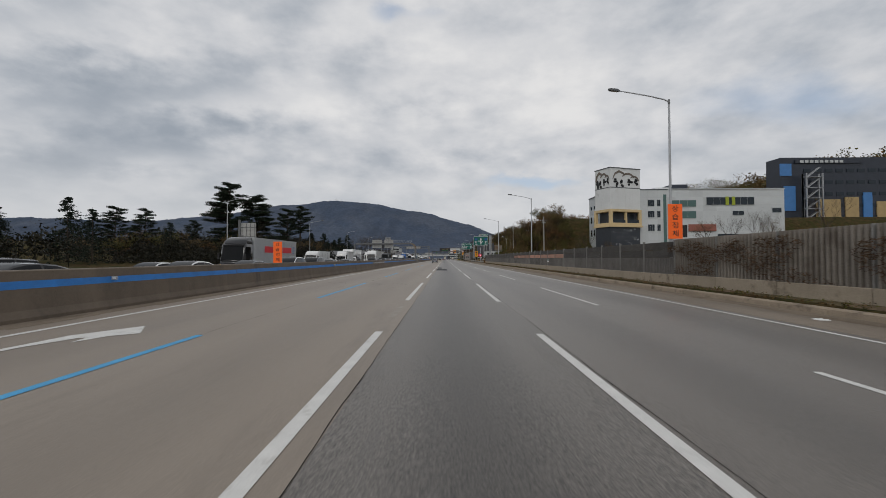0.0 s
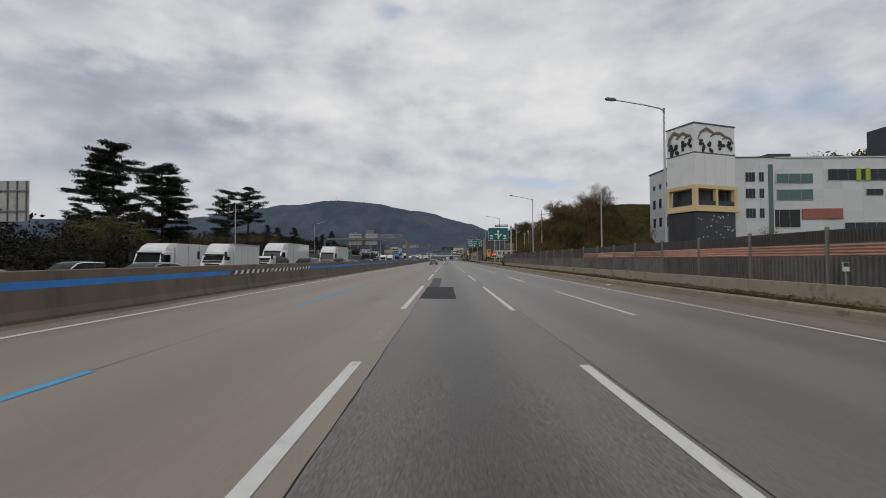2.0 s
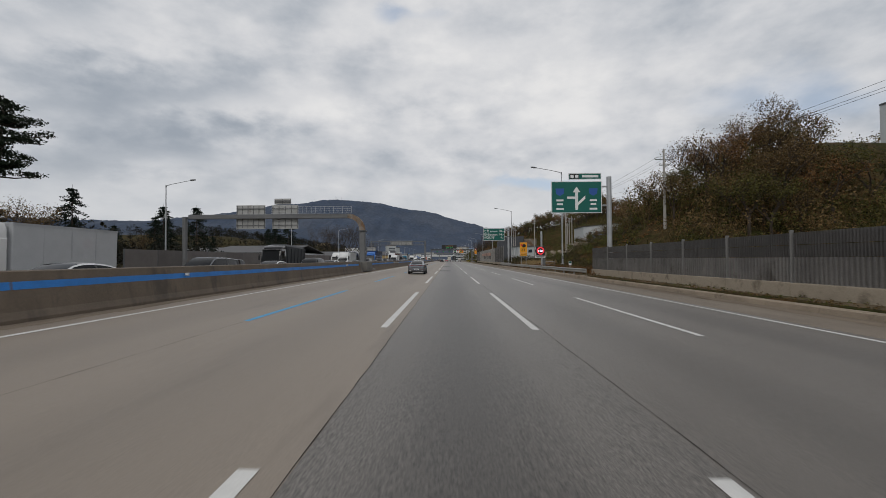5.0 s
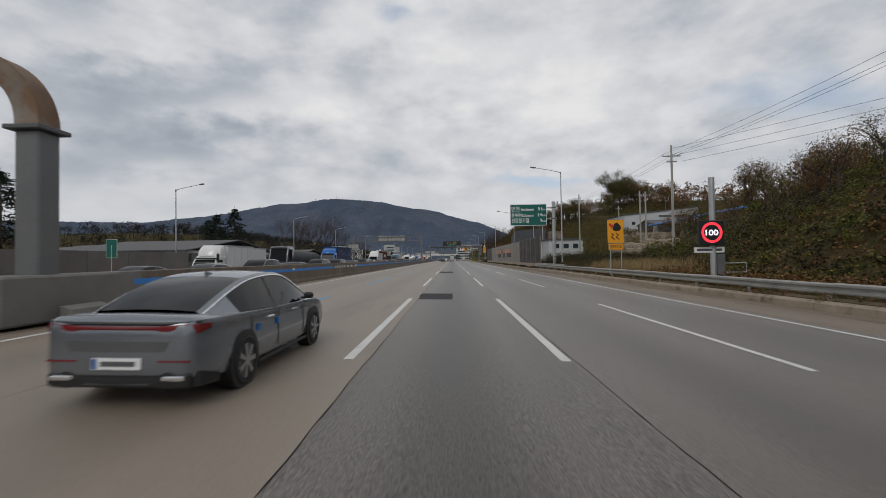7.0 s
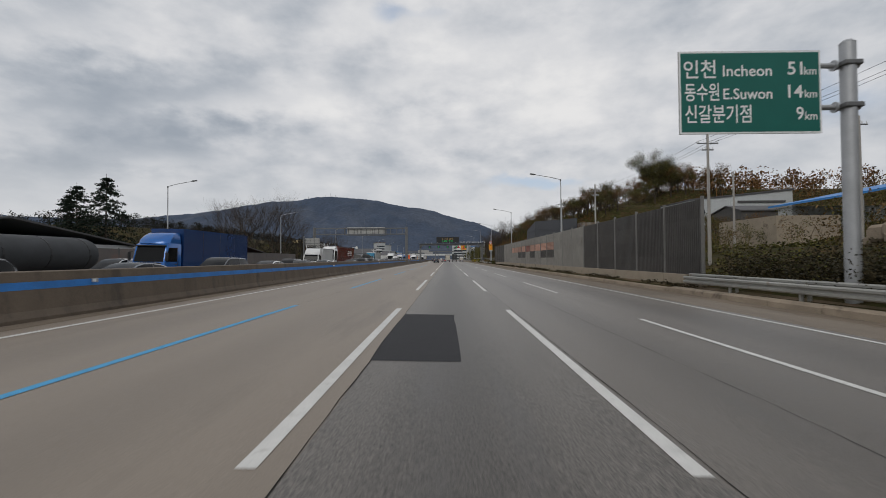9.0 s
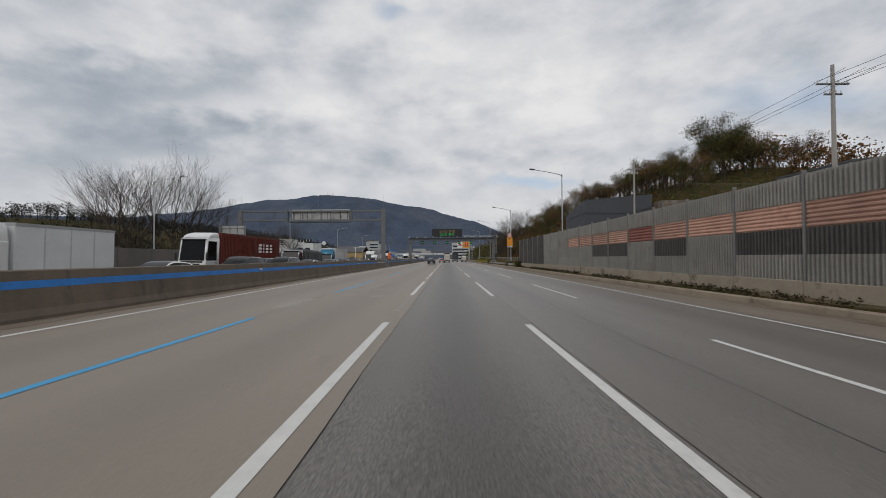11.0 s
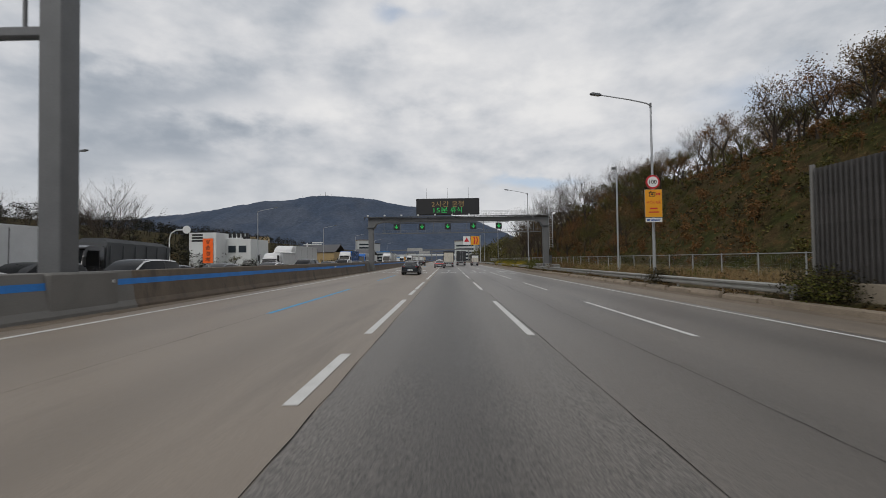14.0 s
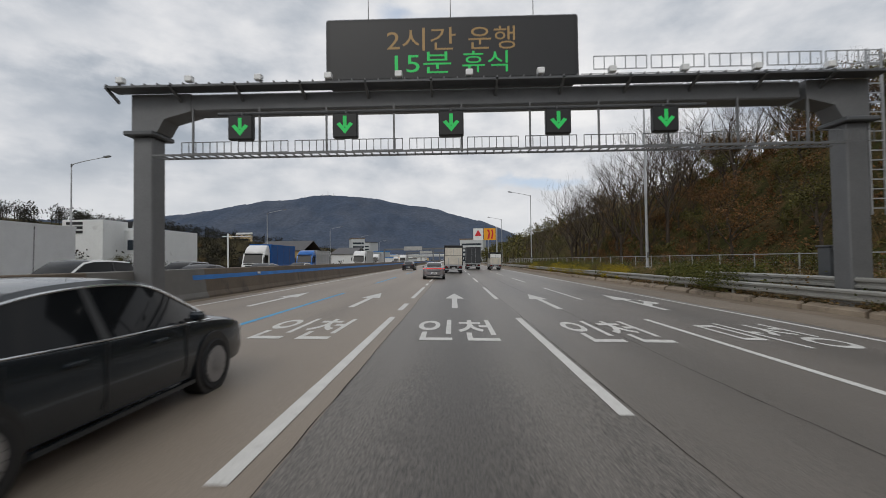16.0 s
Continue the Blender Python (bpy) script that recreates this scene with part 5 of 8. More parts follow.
part("coupling", Geo().box(-29.4, -29.1, -0.24, 0.24, 8.6, 10.8), "steel_dark", t_)
b = part("message_board", Geo().box(-28.6, -17.8, 0.25, 1.1, 8.9, 10.9, 0.04), "sign_back", t_)
for i in range(9):
    part("stiffener", Geo().box(-28.2 + i * 1.25, -28.12 + i * 1.25, 0.17, 0.25, 9.0, 10.8), "steel_grey", b)
part("walkway", Geo().box(-28.8, -17.6, -0.5, 0.9, 8.45, 8.55), "steel_dark", t_)
for x in (-11.4, -23.5, -38.0):
    part("lightning_rod", Geo().tube([(x, 0, 10.9), (x, 0, 13.6)], 0.025, 6, 0.008), "steel_grey", t_)
part("base_block", Geo().box(-11.95, -10.5, -1.3, 1.3, 0.1, 1.42, 0.06), "barrier_new", t_)

# Bent pipe gantry whose arm reaches over the opposite lanes
t_ = thing("pipe_gantry", "bent pipe gantry with a rusted elbow and sign boards", "gantry", (-0.5, 183.0, 0))
X = -11.6
part("column", Geo().box(X - 0.36, X + 0.36, -0.36, 0.36, 0.1, 5.55, 0.05), "steel_grey", t_)
part("column_flange", Geo().box(X - 0.54, X + 0.54, -0.54, 0.54, 5.55, 5.68, 0.02), "steel_dark", t_)
g = Geo()
bend = []
for a in range(13):
    c, w = a * math.pi / 24, 0.36 - 0.06 * a / 12
    for_ring = [(X - 2.0 + (2.0 + r_) * math.cos(c), y_, 5.68 + (2.0 + r_) * math.sin(c)) for r_, y_ in ((w, -w), (w, w), (-w, w), (-w, -w))]
    bend.append(for_ring)
part("elbow", g.loft(bend), "rust", t_, smooth=True)
part("arm", Geo().box(X - 24.0, X - 2.0, -0.3, 0.3, 7.38, 7.98, 0.04), "steel_grey", t_)
part("column", Geo().tube([(-36.2, 0, -0.5), (-36.2, 0, 7.7)], 0.32, 14), "steel_grey", t_, smooth=True)
part("base_block", Geo().box(-12.2, -10.62, -2.0, 2.0, 0.1, 1.40, 0.06), "barrier_new", t_)
part("foot", Geo().prism_y([(-10.30, 0.25), (-9.9, 0.25), (-9.95, 0.45), (-10.3, 0.55)], -0.7, 0.7), "barrier_new", t_)
g = Geo()
lattice(g, -24.0, -13.0, -0.55, 8.05, 8.95, 0.6, 0.016)
lattice(g, -24.0, -13.0, -0.55, 8.35, 8.65, 0.6, 0.012)
part("railing", g, "galv", t_)
for x0, x1, z0, z1 in ((-24.2, -20.6, 6.0, 9.3), (-29.2, -25.2, 6.0, 9.3), (-23.9, -21.6, 9.4, 10.2)):
    b = part("sign_board", Geo().box(x0, x1, 0.35, 0.42, z0, z1), "sign_back", t_)
    k = int((x1 - x0) / 0.8)
    for i in range(k + 1):
        x = x0 + 0.1 + (x1 - x0 - 0.2) * i / k
        part("stiffener", Geo().box(x - 0.03, x + 0.03, 0.26, 0.35, z0 + 0.1, z1 - 0.1), "steel_grey", b)
    for z in (z0 + 0.5, z1 - 0.5):
        part("cross_bar", Geo().box(x0 + 0.05, x1 - 0.05, 0.2, 0.26, z - 0.05, z + 0.05), "steel_grey", b)


# Sign boards on the far shoulder seen from behind
def back_sign(at, w, h, z, label):
    t_ = thing("road_sign_back", label, "road sign", at, group="sign backs")
    part("post", Geo().tube([(-0.3 - w / 2, 0, -0.5), (-0.3 - w / 2, 0, z + h + 0.6)], 0.22, 12), "steel_grey", t_, smooth=True)
    for dz in (0.3, 0.75):
        part("cantilever", Geo().tube([(-0.3 - w / 2, 0, z + h * dz), (-w / 2 + 0.5, 0, z + h * dz)], 0.08, 8), "steel_grey", t_)
    b = part("board", Geo().box(-w / 2, w / 2, 0.05, 0.1, z, z + h), "sign_back", t_)
    for i in range(4):
        x = -w / 2 + 0.2 + (w - 0.4) * i / 3
        part("stiffener", Geo().box(x - 0.04, x + 0.04, -0.05, 0.05, z + 0.05, z + h - 0.05), "steel_grey", b)
    for dz in (0.25, 0.75):
        part("cross_bar", Geo().box(-w / 2 + 0.05, w / 2 - 0.05, -0.1, -0.05, z + h * dz - 0.05, z + h * dz + 0.05), "steel_grey", b)
    return t_


back_sign((-38.6, 88.0, 0), 2.9, 3.6, 5.2, "green sign seen from behind on its grey post")
back_sign((-37.9, 352.0, 0), 4.2, 2.0, 5.6, "wide sign seen from behind beside the truss gantry")
t_ = thing("convex_mirror_post", "white round disc on a bent white pole", "post", (-38.5, 404.5, -0.3))
part("pole", Geo().tube([(0, 0, 0), (0, 0, 5.4), (0.25, 0, 6.1), (0.9, 0, 6.5), (2.0, 0, 6.55)], 0.08, 10), "sign_white", t_, smooth=True)
part("disc", Geo().disc_y(2.4, 0, 6.55, 0.55, 0.08, 28), "sign_white", t_)
t_ = thing("shelter_pole", "white double-armed pole beside the far carriageway", "post", (-40.0, 470, -0.3))
part("pole", Geo().tube([(0, 0, 0), (0, 0, 7.2)], 0.14, 10), "sign_white", t_)
part("arm", Geo().box(-1.0, 4.2, -0.1, 0.1, 6.6, 6.75), "sign_white", t_)
part("arm", Geo().box(1.5, 4.4, -0.15, 0.15, 7.0, 7.3, 0.03), "sign_white", t_)
t_ = thing("marker_sign", "small green speed marker for the opposite carriageway", "road sign", (-36.6, 218.0, -0.3))
part("post", Geo().tube([(0, 0, 0), (0, 0, 4.0)], 0.05, 8), "galv", t_)
board("board", t_, -0.6, 0.6, 2.6, 4.6, "sign_green")


# Buildings
def window(parent, x, y, z, w, h, axis, mat="window", out=-1, deep=0.12, bars=1):
    """A framed window in a wall; axis 'x': wall faces -y (spans x), axis 'y': wall faces -x (spans y)."""
    def bx(a0, a1, d0, d1, z0, z1):
        if axis == "x":
            return Geo().box(x + a0, x + a1, y + min(d0, d1) * 1.0, y + max(d0, d1), z + z0, z + z1)
        return Geo().box(x + min(d0, d1), x + max(d0, d1), y + a0, y + a1, z + z0, z + z1)
    fr = bx(-w / 2 - 0.08, w / 2 + 0.08, -0.05, 0.02, -0.08, h + 0.08)
    f = part("window", fr, "facade_grey", parent)
    n = max(1, bars)
    for i in range(n):
        a = -w / 2 + w * i / n + 0.03
        b = -w / 2 + w * (i + 1) / n - 0.03
        part("pane", bx(a, b, -0.09, -0.052, 0.03, h - 0.03), mat, f)
    return f


def panel_wall(parent, x0, x1, y0, y1, z0, z1, nx_, nz, mat, axis):
    """Cladding panels proud of a wall, with open joints."""
    me = None
    for i in range(nx_):
        for k in range(nz):
            za, zb = z0 + (z1 - z0) * k / nz + 0.03, z0 + (z1 - z0) * (k + 1) / nz - 0.03
            if axis == "x":
                w_ = (x1 - x0) / nx_
                if me is None:
                    me = Geo().box(0.03, w_ - 0.03, -0.04, 0, 0, zb - za).mesh("panel", M[mat])
                put("panel", me, parent, (x0 + w_ * i, y0, za))
            else:
                w_ = (y1 - y0) / nx_
                if me is None:
                    me = Geo().box(-0.04, 0, 0.03, w_ - 0.03, 0, zb - za).mesh("panel", M[mat])
                put("panel", me, parent, (x0, y0 + w_ * i, za))


# restaurant headquarters with a corner tower, turned to the road
t_ = thing("office_tower", "white office tower with a dark brushed emblem over a tiled base", "building", (54.1, 148.4, 0), 20.0)
TW, TD = 12.4, 7.4
wl = part("wall", Geo().box(0, TW, 0, TD, 17.6, 31.2), "facade_white", t_)
part("parapet", Geo().box(-0.15, TW + 0.15, -0.15, TD + 0.15, 31.2, 31.45), "steel_dark", wl)
panel_wall(wl, 0, TW, 0, 0, 17.7, 24.6, 4, 2, "facade_white", "x")
panel_wall(wl, 0, 0, 0, TD, 17.7, 24.6, 2, 2, "facade_white", "y")
part("ledge", Geo().box(-0.1, TW + 0.1, -0.1, TD + 0.1, 24.7, 24.9), "steel_dark", wl)
g = Geo()
for z0, z1 in ((12.2, 13.1), (16.8, 17.6)):
    g.box(-0.3, TW + 0.3, -0.3, TD + 0.3, z0, z1)
for x0, x1 in ((-0.3, 0.7), (6.0, 6.6), (TW - 0.7, TW + 0.3)):
    g.box(x0, x1, -0.3, 0.5, 13.1, 16.8)
g.box(-0.3, 0.5, TD - 0.7, TD + 0.3, 13.1, 16.8)
lg = part("loggia", g, "facade_cream", t_)
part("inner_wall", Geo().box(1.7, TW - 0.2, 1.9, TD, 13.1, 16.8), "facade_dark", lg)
for x in (7.2, 9.4):
    part("glass_door", Geo().box(x, x + 1.9, 1.8, 1.88, 13.15, 16.2), "window", lg)
part("glass_parapet", Geo().box(0.7, TW - 0.7, -0.12, -0.06, 13.1, 14.1), "window", lg)
part("ledge", Geo().box(-0.6, TW + 0.6, -0.6, TD + 0.4, 11.7, 12.2), "facade_cream", lg)
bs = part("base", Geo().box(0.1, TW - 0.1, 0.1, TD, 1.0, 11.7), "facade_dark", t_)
r = random.Random(3)
me = Geo().box(0, 0.28, -0.05, 0, 0, 0.28).mesh("stud", M["facade_grey"])
for i in range(36):
    put("stud", me, bs, (0.8 + r.random() * 10.6, 0.1, 4.5 + r.random() * 6.6))
# brush sign of dark strokes under an arched motif, both faces
def brush_sign(parent, axis):
    def add(pts, mat, name):
        g = Geo()
        for a, b in zip(pts, pts[1:]):
            (u0, z0, w0), (u1, z1, w1) = a, b
            d = Vector((u1 - u0, z1 - z0)).normalized()
            nrm = Vector((-d.y, d.x))
            q = [(u0 + nrm.x * w0, z0 + nrm.y * w0), (u0 - nrm.x * w0, z0 - nrm.y * w0), (u1 - nrm.x * w1, z1 - nrm.y * w1), (u1 + nrm.x * w1, z1 + nrm.y * w1)]
            if axis == "x":
                q = [(u * 0.875, z) for u, z in q]
                g.loft([[(u, -0.10, z) for u, z in q], [(u, -0.045, z) for u, z in q]])
            else:
                g.loft([[(-0.10, (14.2 - u) * 0.50, z) for u, z in q], [(-0.045, (14.2 - u) * 0.55, z) for u, z in q]])
        part(name, g, mat, parent)
    arcs = [(1.2, 27.6, .12), (2.2, 29.3, .3), (4.2, 30.2, .38), (6.2, 29.6, .3), (7.0, 29.0, .2)], [(5.6, 28.6, .14), (7.2, 29.4, .3), (9.0, 29.6, .34), (10.6, 28.9, .26), (11.2, 28.4, .18)], [(9.6, 28.2, .12), (11.0, 28.9, .26), (12.6, 28.5, .3), (13.6, 27.4, .16)]
    for a in arcs:
        add(a, "bark_pale", "motif_stroke")
    # four rough dark blots in a row
    rr = random.Random(14)
    for cx in (2.6, 5.7, 8.9, 12.0):
        for k in range(6):
            u, z = cx + rr.uniform(-1.2, 0.7), 26.4 + rr.uniform(-1.3, 1.1)
            add([(u, z, rr.uniform(.2, .3)), (u + rr.uniform(.3, .6), z + rr.uniform(-.4, .4), rr.uniform(.36, .5)), (u + rr.uniform(.7, 1.2), z + rr.uniform(-.7, .5), rr.uniform(.14, .26))], "sign_black", "brush_blot")
brush_sign(wl, "x")
brush_sign(wl, "y")
# grey wing behind the tower, with small windows
t_ = thing("office_wing", "pale grey clad office wing with small windows", "building", (0, 0, 0))
wl = part("wall", Geo().box(54.6, 64.0, 159.0, 171.2, 1.5, 23.6), "facade_grey", t_)
panel_wall(wl, 54.6, 54.6, 159.0, 171.2, 6.0, 23.4, 4, 6, "facade_panel", "y")
for y in (162.0, 165.2, 168.4):
    for z in (19.2, 14.2, 9.4):
        window(wl, 54.54, y, z, 1.3, 2.4 if z < 18 else 1.2, "y")
part("parapet", Geo().box(54.4, 64.2, 158.9, 171.4, 23.6, 23.9), "steel_dark", wl)
t_ = thing("office_wing", "pale grey clad office wing beside the tower", "building", (0, 0, 0))
wl = part("wall", Geo().box(65.6, 75.6, 154.5, 190, 1.5, 24.6), "facade_grey", t_)
panel_wall(wl, 65.6, 75.6, 154.5, 154.5, 5.0, 24.4, 3, 8, "facade_panel", "x")
for x, w in ((70.0, 2.2), (72.6, 1.1)):
    for z in (19.0, 15.2, 10.6):
        window(wl, x, 154.44, z, w, 2.2, "x", bars=3 if w > 2 else 2)
part("glass_strip", Geo().box(74.2, 75.2, 154.3, 154.44, 6.0, 23.0), "window_green", wl)
part("parapet", Geo().box(65.5, 75.7, 154.3, 190, 24.6, 24.85), "steel_dark", wl)
# long white office block
t_ = thing("office_block", "long white office block with ribbon windows and lime panels", "building", (0, 0, 0))
wl = part("wall", Geo().box(75.6, 118.0, 158, 190, 1.5, 25.2), "facade_white", t_)
panel_wall(wl, 75.6, 118.0, 158, 158, 3.0, 25.0, 9, 9, "facade_panel", "x")
for x0, x1, z0, z1, m_ in ((90.8, 107.4, 19.8, 22.4, "window"), (78.6, 87.2, 19.2, 21.4, "window_green"), (113.6, 116.8, 17.0, 18.6, "window"), (99.8, 103.8, 16.2, 17.6, "window"), (78.6, 87.2, 15.2, 17.6, "window_green"), (76.6, 84.0, 8.6, 12.8, "trim_black"), (94.5, 112, 7.0, 9.6, "window")):
    w_ = part("ribbon_window", Geo().box(x0 - 0.15, x1 + 0.15, 157.80, 157.94, z0 - 0.15, z1 + 0.15), "facade_grey", wl)
    k = max(2, int((x1 - x0) / 2.2))
    for i in range(k):
        part("pane", Geo().box(x0 + (x1 - x0) * i / k + 0.05, x0 + (x1 - x0) * (i + 1) / k - 0.05, 157.74, 157.79, z0, z1), m_, w_)
for x in (97.4, 99.6):
    part("lime_panel", Geo().box(x, x + 1.1, 157.6, 157.73, 19.6, 22.6), "facade_lime", wl)
part("orange_panel", Geo().box(84.4, 94.0, 157.55, 157.73, 10.6, 13.0), "panel_red", wl)
part("parapet", Geo().box(75.5, 118.2, 157.7, 190, 25.2, 25.5), "facade_grey", wl)
part("roof_room", Geo().box(84, 90, 168, 178, 25.5, 28.6), "facade_navy", t_)
part("roof_room", Geo().box(77, 83, 166, 178, 25.5, 27.2), "facade_white", t_)
# dark institute building with coloured panels
t_ = thing("institute_building", "dark navy building with blue and tan panels and an outer stair", "building", (0, 0, 0))
wl = part("wall", Geo().box(150, 205, 202, 211, 2, 45.8), "facade_navy", t_)
for x0, x1, z0, z1, m_ in ((149.4, 154.4, 37.6, 43.0, "facade_blue"), (151, 156, 22.0, 33.0, "facade_blue"), (165, 176, 10.0, 27.0, "facade_tan"), (178, 184, 12.0, 28.0, "facade_tan"), (186, 190, 14, 30, "facade_blue"), (192, 199, 10, 26, "facade_tan"), (155, 172, 2, 8, "facade_cream")):
    p_ = part("colour_panel", Geo().box(x0, x1, 201.5, 201.95, z0, z1), m_, wl)
me = Geo().box(0, 3.2, -0.12, 0, 0, 1.5).mesh("window", M["window"])
for i in range(9):
    for k in range(7):
        put("window", me, wl, (160 + i * 4.8, 201.9, 8 + k * 5.2))
part("sign_strip", Geo().box(156, 186, 201.3, 201.9, 43.2, 44.6), "facade_navy", wl)
for i in range(9):
    part("sign_letter", Geo().box(158 + i * 2.2, 159.5 + i * 2.2, 201.1, 201.28, 43.3, 44.5), "facade_grey", wl)
st = part("stair_frame", Geo().box(157.5, 158.1, 199.4, 200.0, 2, 38), "galv", t_)
for x in (164.5, 157.5):
    for y in (199.4, 197.4):
        part("stair_post", Geo().box(x, x + 0.5, y, y + 0.5, 2, 38), "galv", st)
for k in range(8):
    z = 4 + k * 4.6
    part("landing", Geo().box(157.5, 165, 197.4, 200, z, z + 0.25), "galv", st)
    part("flight", Geo().prism_y([(158, z), (164, z + 4.6), (164.6, z + 4.6), (158.6, z)], 198, 199.4), "galv", st)

# white warehouse, blue-roofed shed and grey sheds in the village
t_ = thing("warehouse", "dirty white metal warehouse with a sloped roof edge", "building", (0, 0, 0))
wl = part("wall", Geo().prism_y([(61.8, 3), (61.8, 16.0), (88, 18.6), (88, 3)], 342, 357), "facade_grey", t_)
part("roof_edge", Geo().prism_y([(61.6, 16.0), (61.6, 16.35), (88.2, 19.0), (88.2, 18.6)], 341.7, 357.3), "roof_grey", wl)
for i in range(4):
    window(wl, 65 + i * 4.4, 341.94, 12.6, 1.3, 1.1, "x")
part("band", Geo().box(74, 86, 341.7, 341.95, 15.4, 15.9), "roof_grey", wl)
for i in range(6):
    part("wall_seam", Geo().box(63.5 + i * 4.2, 63.58 + i * 4.2, 341.9, 341.99, 4, 15.9), "facade_panel", wl)
t_ = thing("shed", "dark brown shed in front of the warehouse", "building", (0, 0, 0))
wl = part("wall", Geo().prism_x([(326, 3), (326, 11.8), (331, 13.2), (337, 11.8), (337, 3)], 65, 80), "panel_dark", t_)
part("roof", Geo().prism_x([(325.6, 11.75), (331, 13.25), (337.4, 11.75), (337.4, 12.0), (331, 13.5), (325.6, 12.0)], 64.7, 80.3), "roof_grey", t_)
t_ = thing("open_shed", "open shed under a bright blue metal roof", "building", (0, 0, 0))
part("roof", Geo().prism_y([(55.0, 9.9), (55.0, 10.2), (73.5, 13.7), (73.5, 13.3)], 281, 298), "roof_blue", t_)
part("back_wall", Geo().box(56, 73, 294, 297, 3, 9.8), "facade_grey", t_)
for x in (56, 64, 72.5):
    part("post", Geo().box(x, x + 0.4, 282, 282.5, 3, 9.7 + (x - 55) * 0.19), "galv", t_)
part("side_wall", Geo().box(46, 55, 284, 297, 3, 7.4), "wall_concrete", t_)
for at, w, d, h, m_ in (((33, 318, 2.5), 12, 8, 4, "facade_grey"), ((30, 290, 2.5), 9, 8, 3.6, "facade_grey")):
    t_ = thing("village_house", "low plain village house with a flat roof", "house", at, group="village houses")
    wl = part("wall", Geo().box(-w / 2, w / 2, 0, d, -2, h), m_, t_)
    part("roof", Geo().box(-w / 2 - 0.4, w / 2 + 0.4, -0.4, d + 0.4, h, h + 0.35), "roof_grey", t_)
    for i in range(3):
        window(wl, -w / 2 + 2 + i * (w - 4) / 2, -0.06, h - 2.2, 1.4, 1.2, "x")
for at in ((27.5, 240, 2.2), (31, 250, 2.6), (34, 246, 3.0)):
    t_ = thing("stone_heap", "pale rubble heap beside the village road", "rubble", at, group="rubble heaps")
    g = Geo()
    r = random.Random(int(at[0]))
    for i in range(26):
        a, b, c = r.uniform(-2.4, 2.4), r.uniform(-1.5, 1.5), r.uniform(0, 1.0)
        s = r.uniform(0.25, 0.7)
        g.box(a - s, a + s, b - s, b + s, c - s, c + s * 0.7, s * 0.3)
        part("stone", g, "kerb", t_)
        g = Geo()

# slate-coloured hall behind the tall noise wall
t_ = thing("metal_hall", "large plain slate-grey metal hall behind the noise wall", "building", (0, 0, 0))
part("wall", Geo().loft([[(24.6, 353.5, -0.5), (24.6, 366.0, -0.5), (24.6, 366.0, 10.1), (24.6, 353.5, 11.9)], [(36.0, 352.0, -0.5), (36.0, 366.0, -0.5), (36.0, 366.0, 11.0), (36.0, 352.0, 12.7)]]), "slate_wall", t_)
part("annexe", Geo().box(36.3, 41.5, 349, 353.5, -0.5, 11.2), "rust", t_)
part("cable_tray", Geo().tube([(35.8, 351.9, 10.4), (32, 352.3, 9.4), (24.5, 353.3, 9.6), (24.5, 365, 9.2)], 0.04, 6), "cable", t_)

# building with printed wall beyond the opposite lanes
t_ = thing("works_building", "white works building with dark roof-edge lettering", "building", (0, 0, 0))
wl = part("wall", Geo().box(-80.5, -72.0, 482, 500, -1, 11.0), "facade_white", t_)
for k in range(3):
    part("writing_bar", Geo().box(-79.6, -76.2, 481.9, 481.99, 8.2 + k * 0.9, 8.75 + k * 0.9), "sign_black", wl)
w2 = part("wing", Geo().box(-72.0, -64.0, 488, 502, -1, 9.2), "facade_white", t_)
for i in range(2):
    window(w2, -70 + i * 3.4, 487.94, 4.8, 2.4, 2.2, "x")
part("roof_rail", Geo().box(-71, -64.5, 487.9, 488.05, 10.0, 10.9), "facade_grey", w2)
for i in range(5):
    part("sign_letter", Geo().box(-71 + i * 1.4, -70.1 + i * 1.4, 487.7, 487.88, 9.6, 11.0), "sign_black", w2)

# grey sheds and hall beyond the far noise fence
for x0, x1, y0, y1, h, m_, lab in ((-70, -46, 248, 285, 6.2, "roof_grey", "low grey-roofed shed beyond the far fence"), (-88, -70, 255, 300, 6.0, "facade_grey", "long grey shed beyond the far fence"), (-62, -44, 300, 330, 5.0, "panel_red", "low brick-red shed beyond the far fence"),
                                   (-66, -50, 540, 560, 9.0, "facade_tan", "plain tan block beside the far carriageway"), (-54, -44, 590, 620, 8.0, "facade_white", "plain white block beside the far carriageway")):
    t_ = thing("shed", lab, "building", (0, 0, 0), group="far sheds")
    part("wall", Geo().box(x0, x1, y0, y1, -1, h * 0.62), "facade_grey" if m_ == "roof_grey" else m_, t_)
    ym = (y0 + y1) / 2
    part("roof", Geo().prism_x([(y0 - 0.5, h * 0.6), (ym, h), (y1 + 0.5, h * 0.6), (y1 + 0.5, h * 0.6 + 0.2), (ym, h + 0.2), (y0 - 0.5, h * 0.6 + 0.2)], x0 - 0.5, x1 + 0.5), "roof_grey", t_)

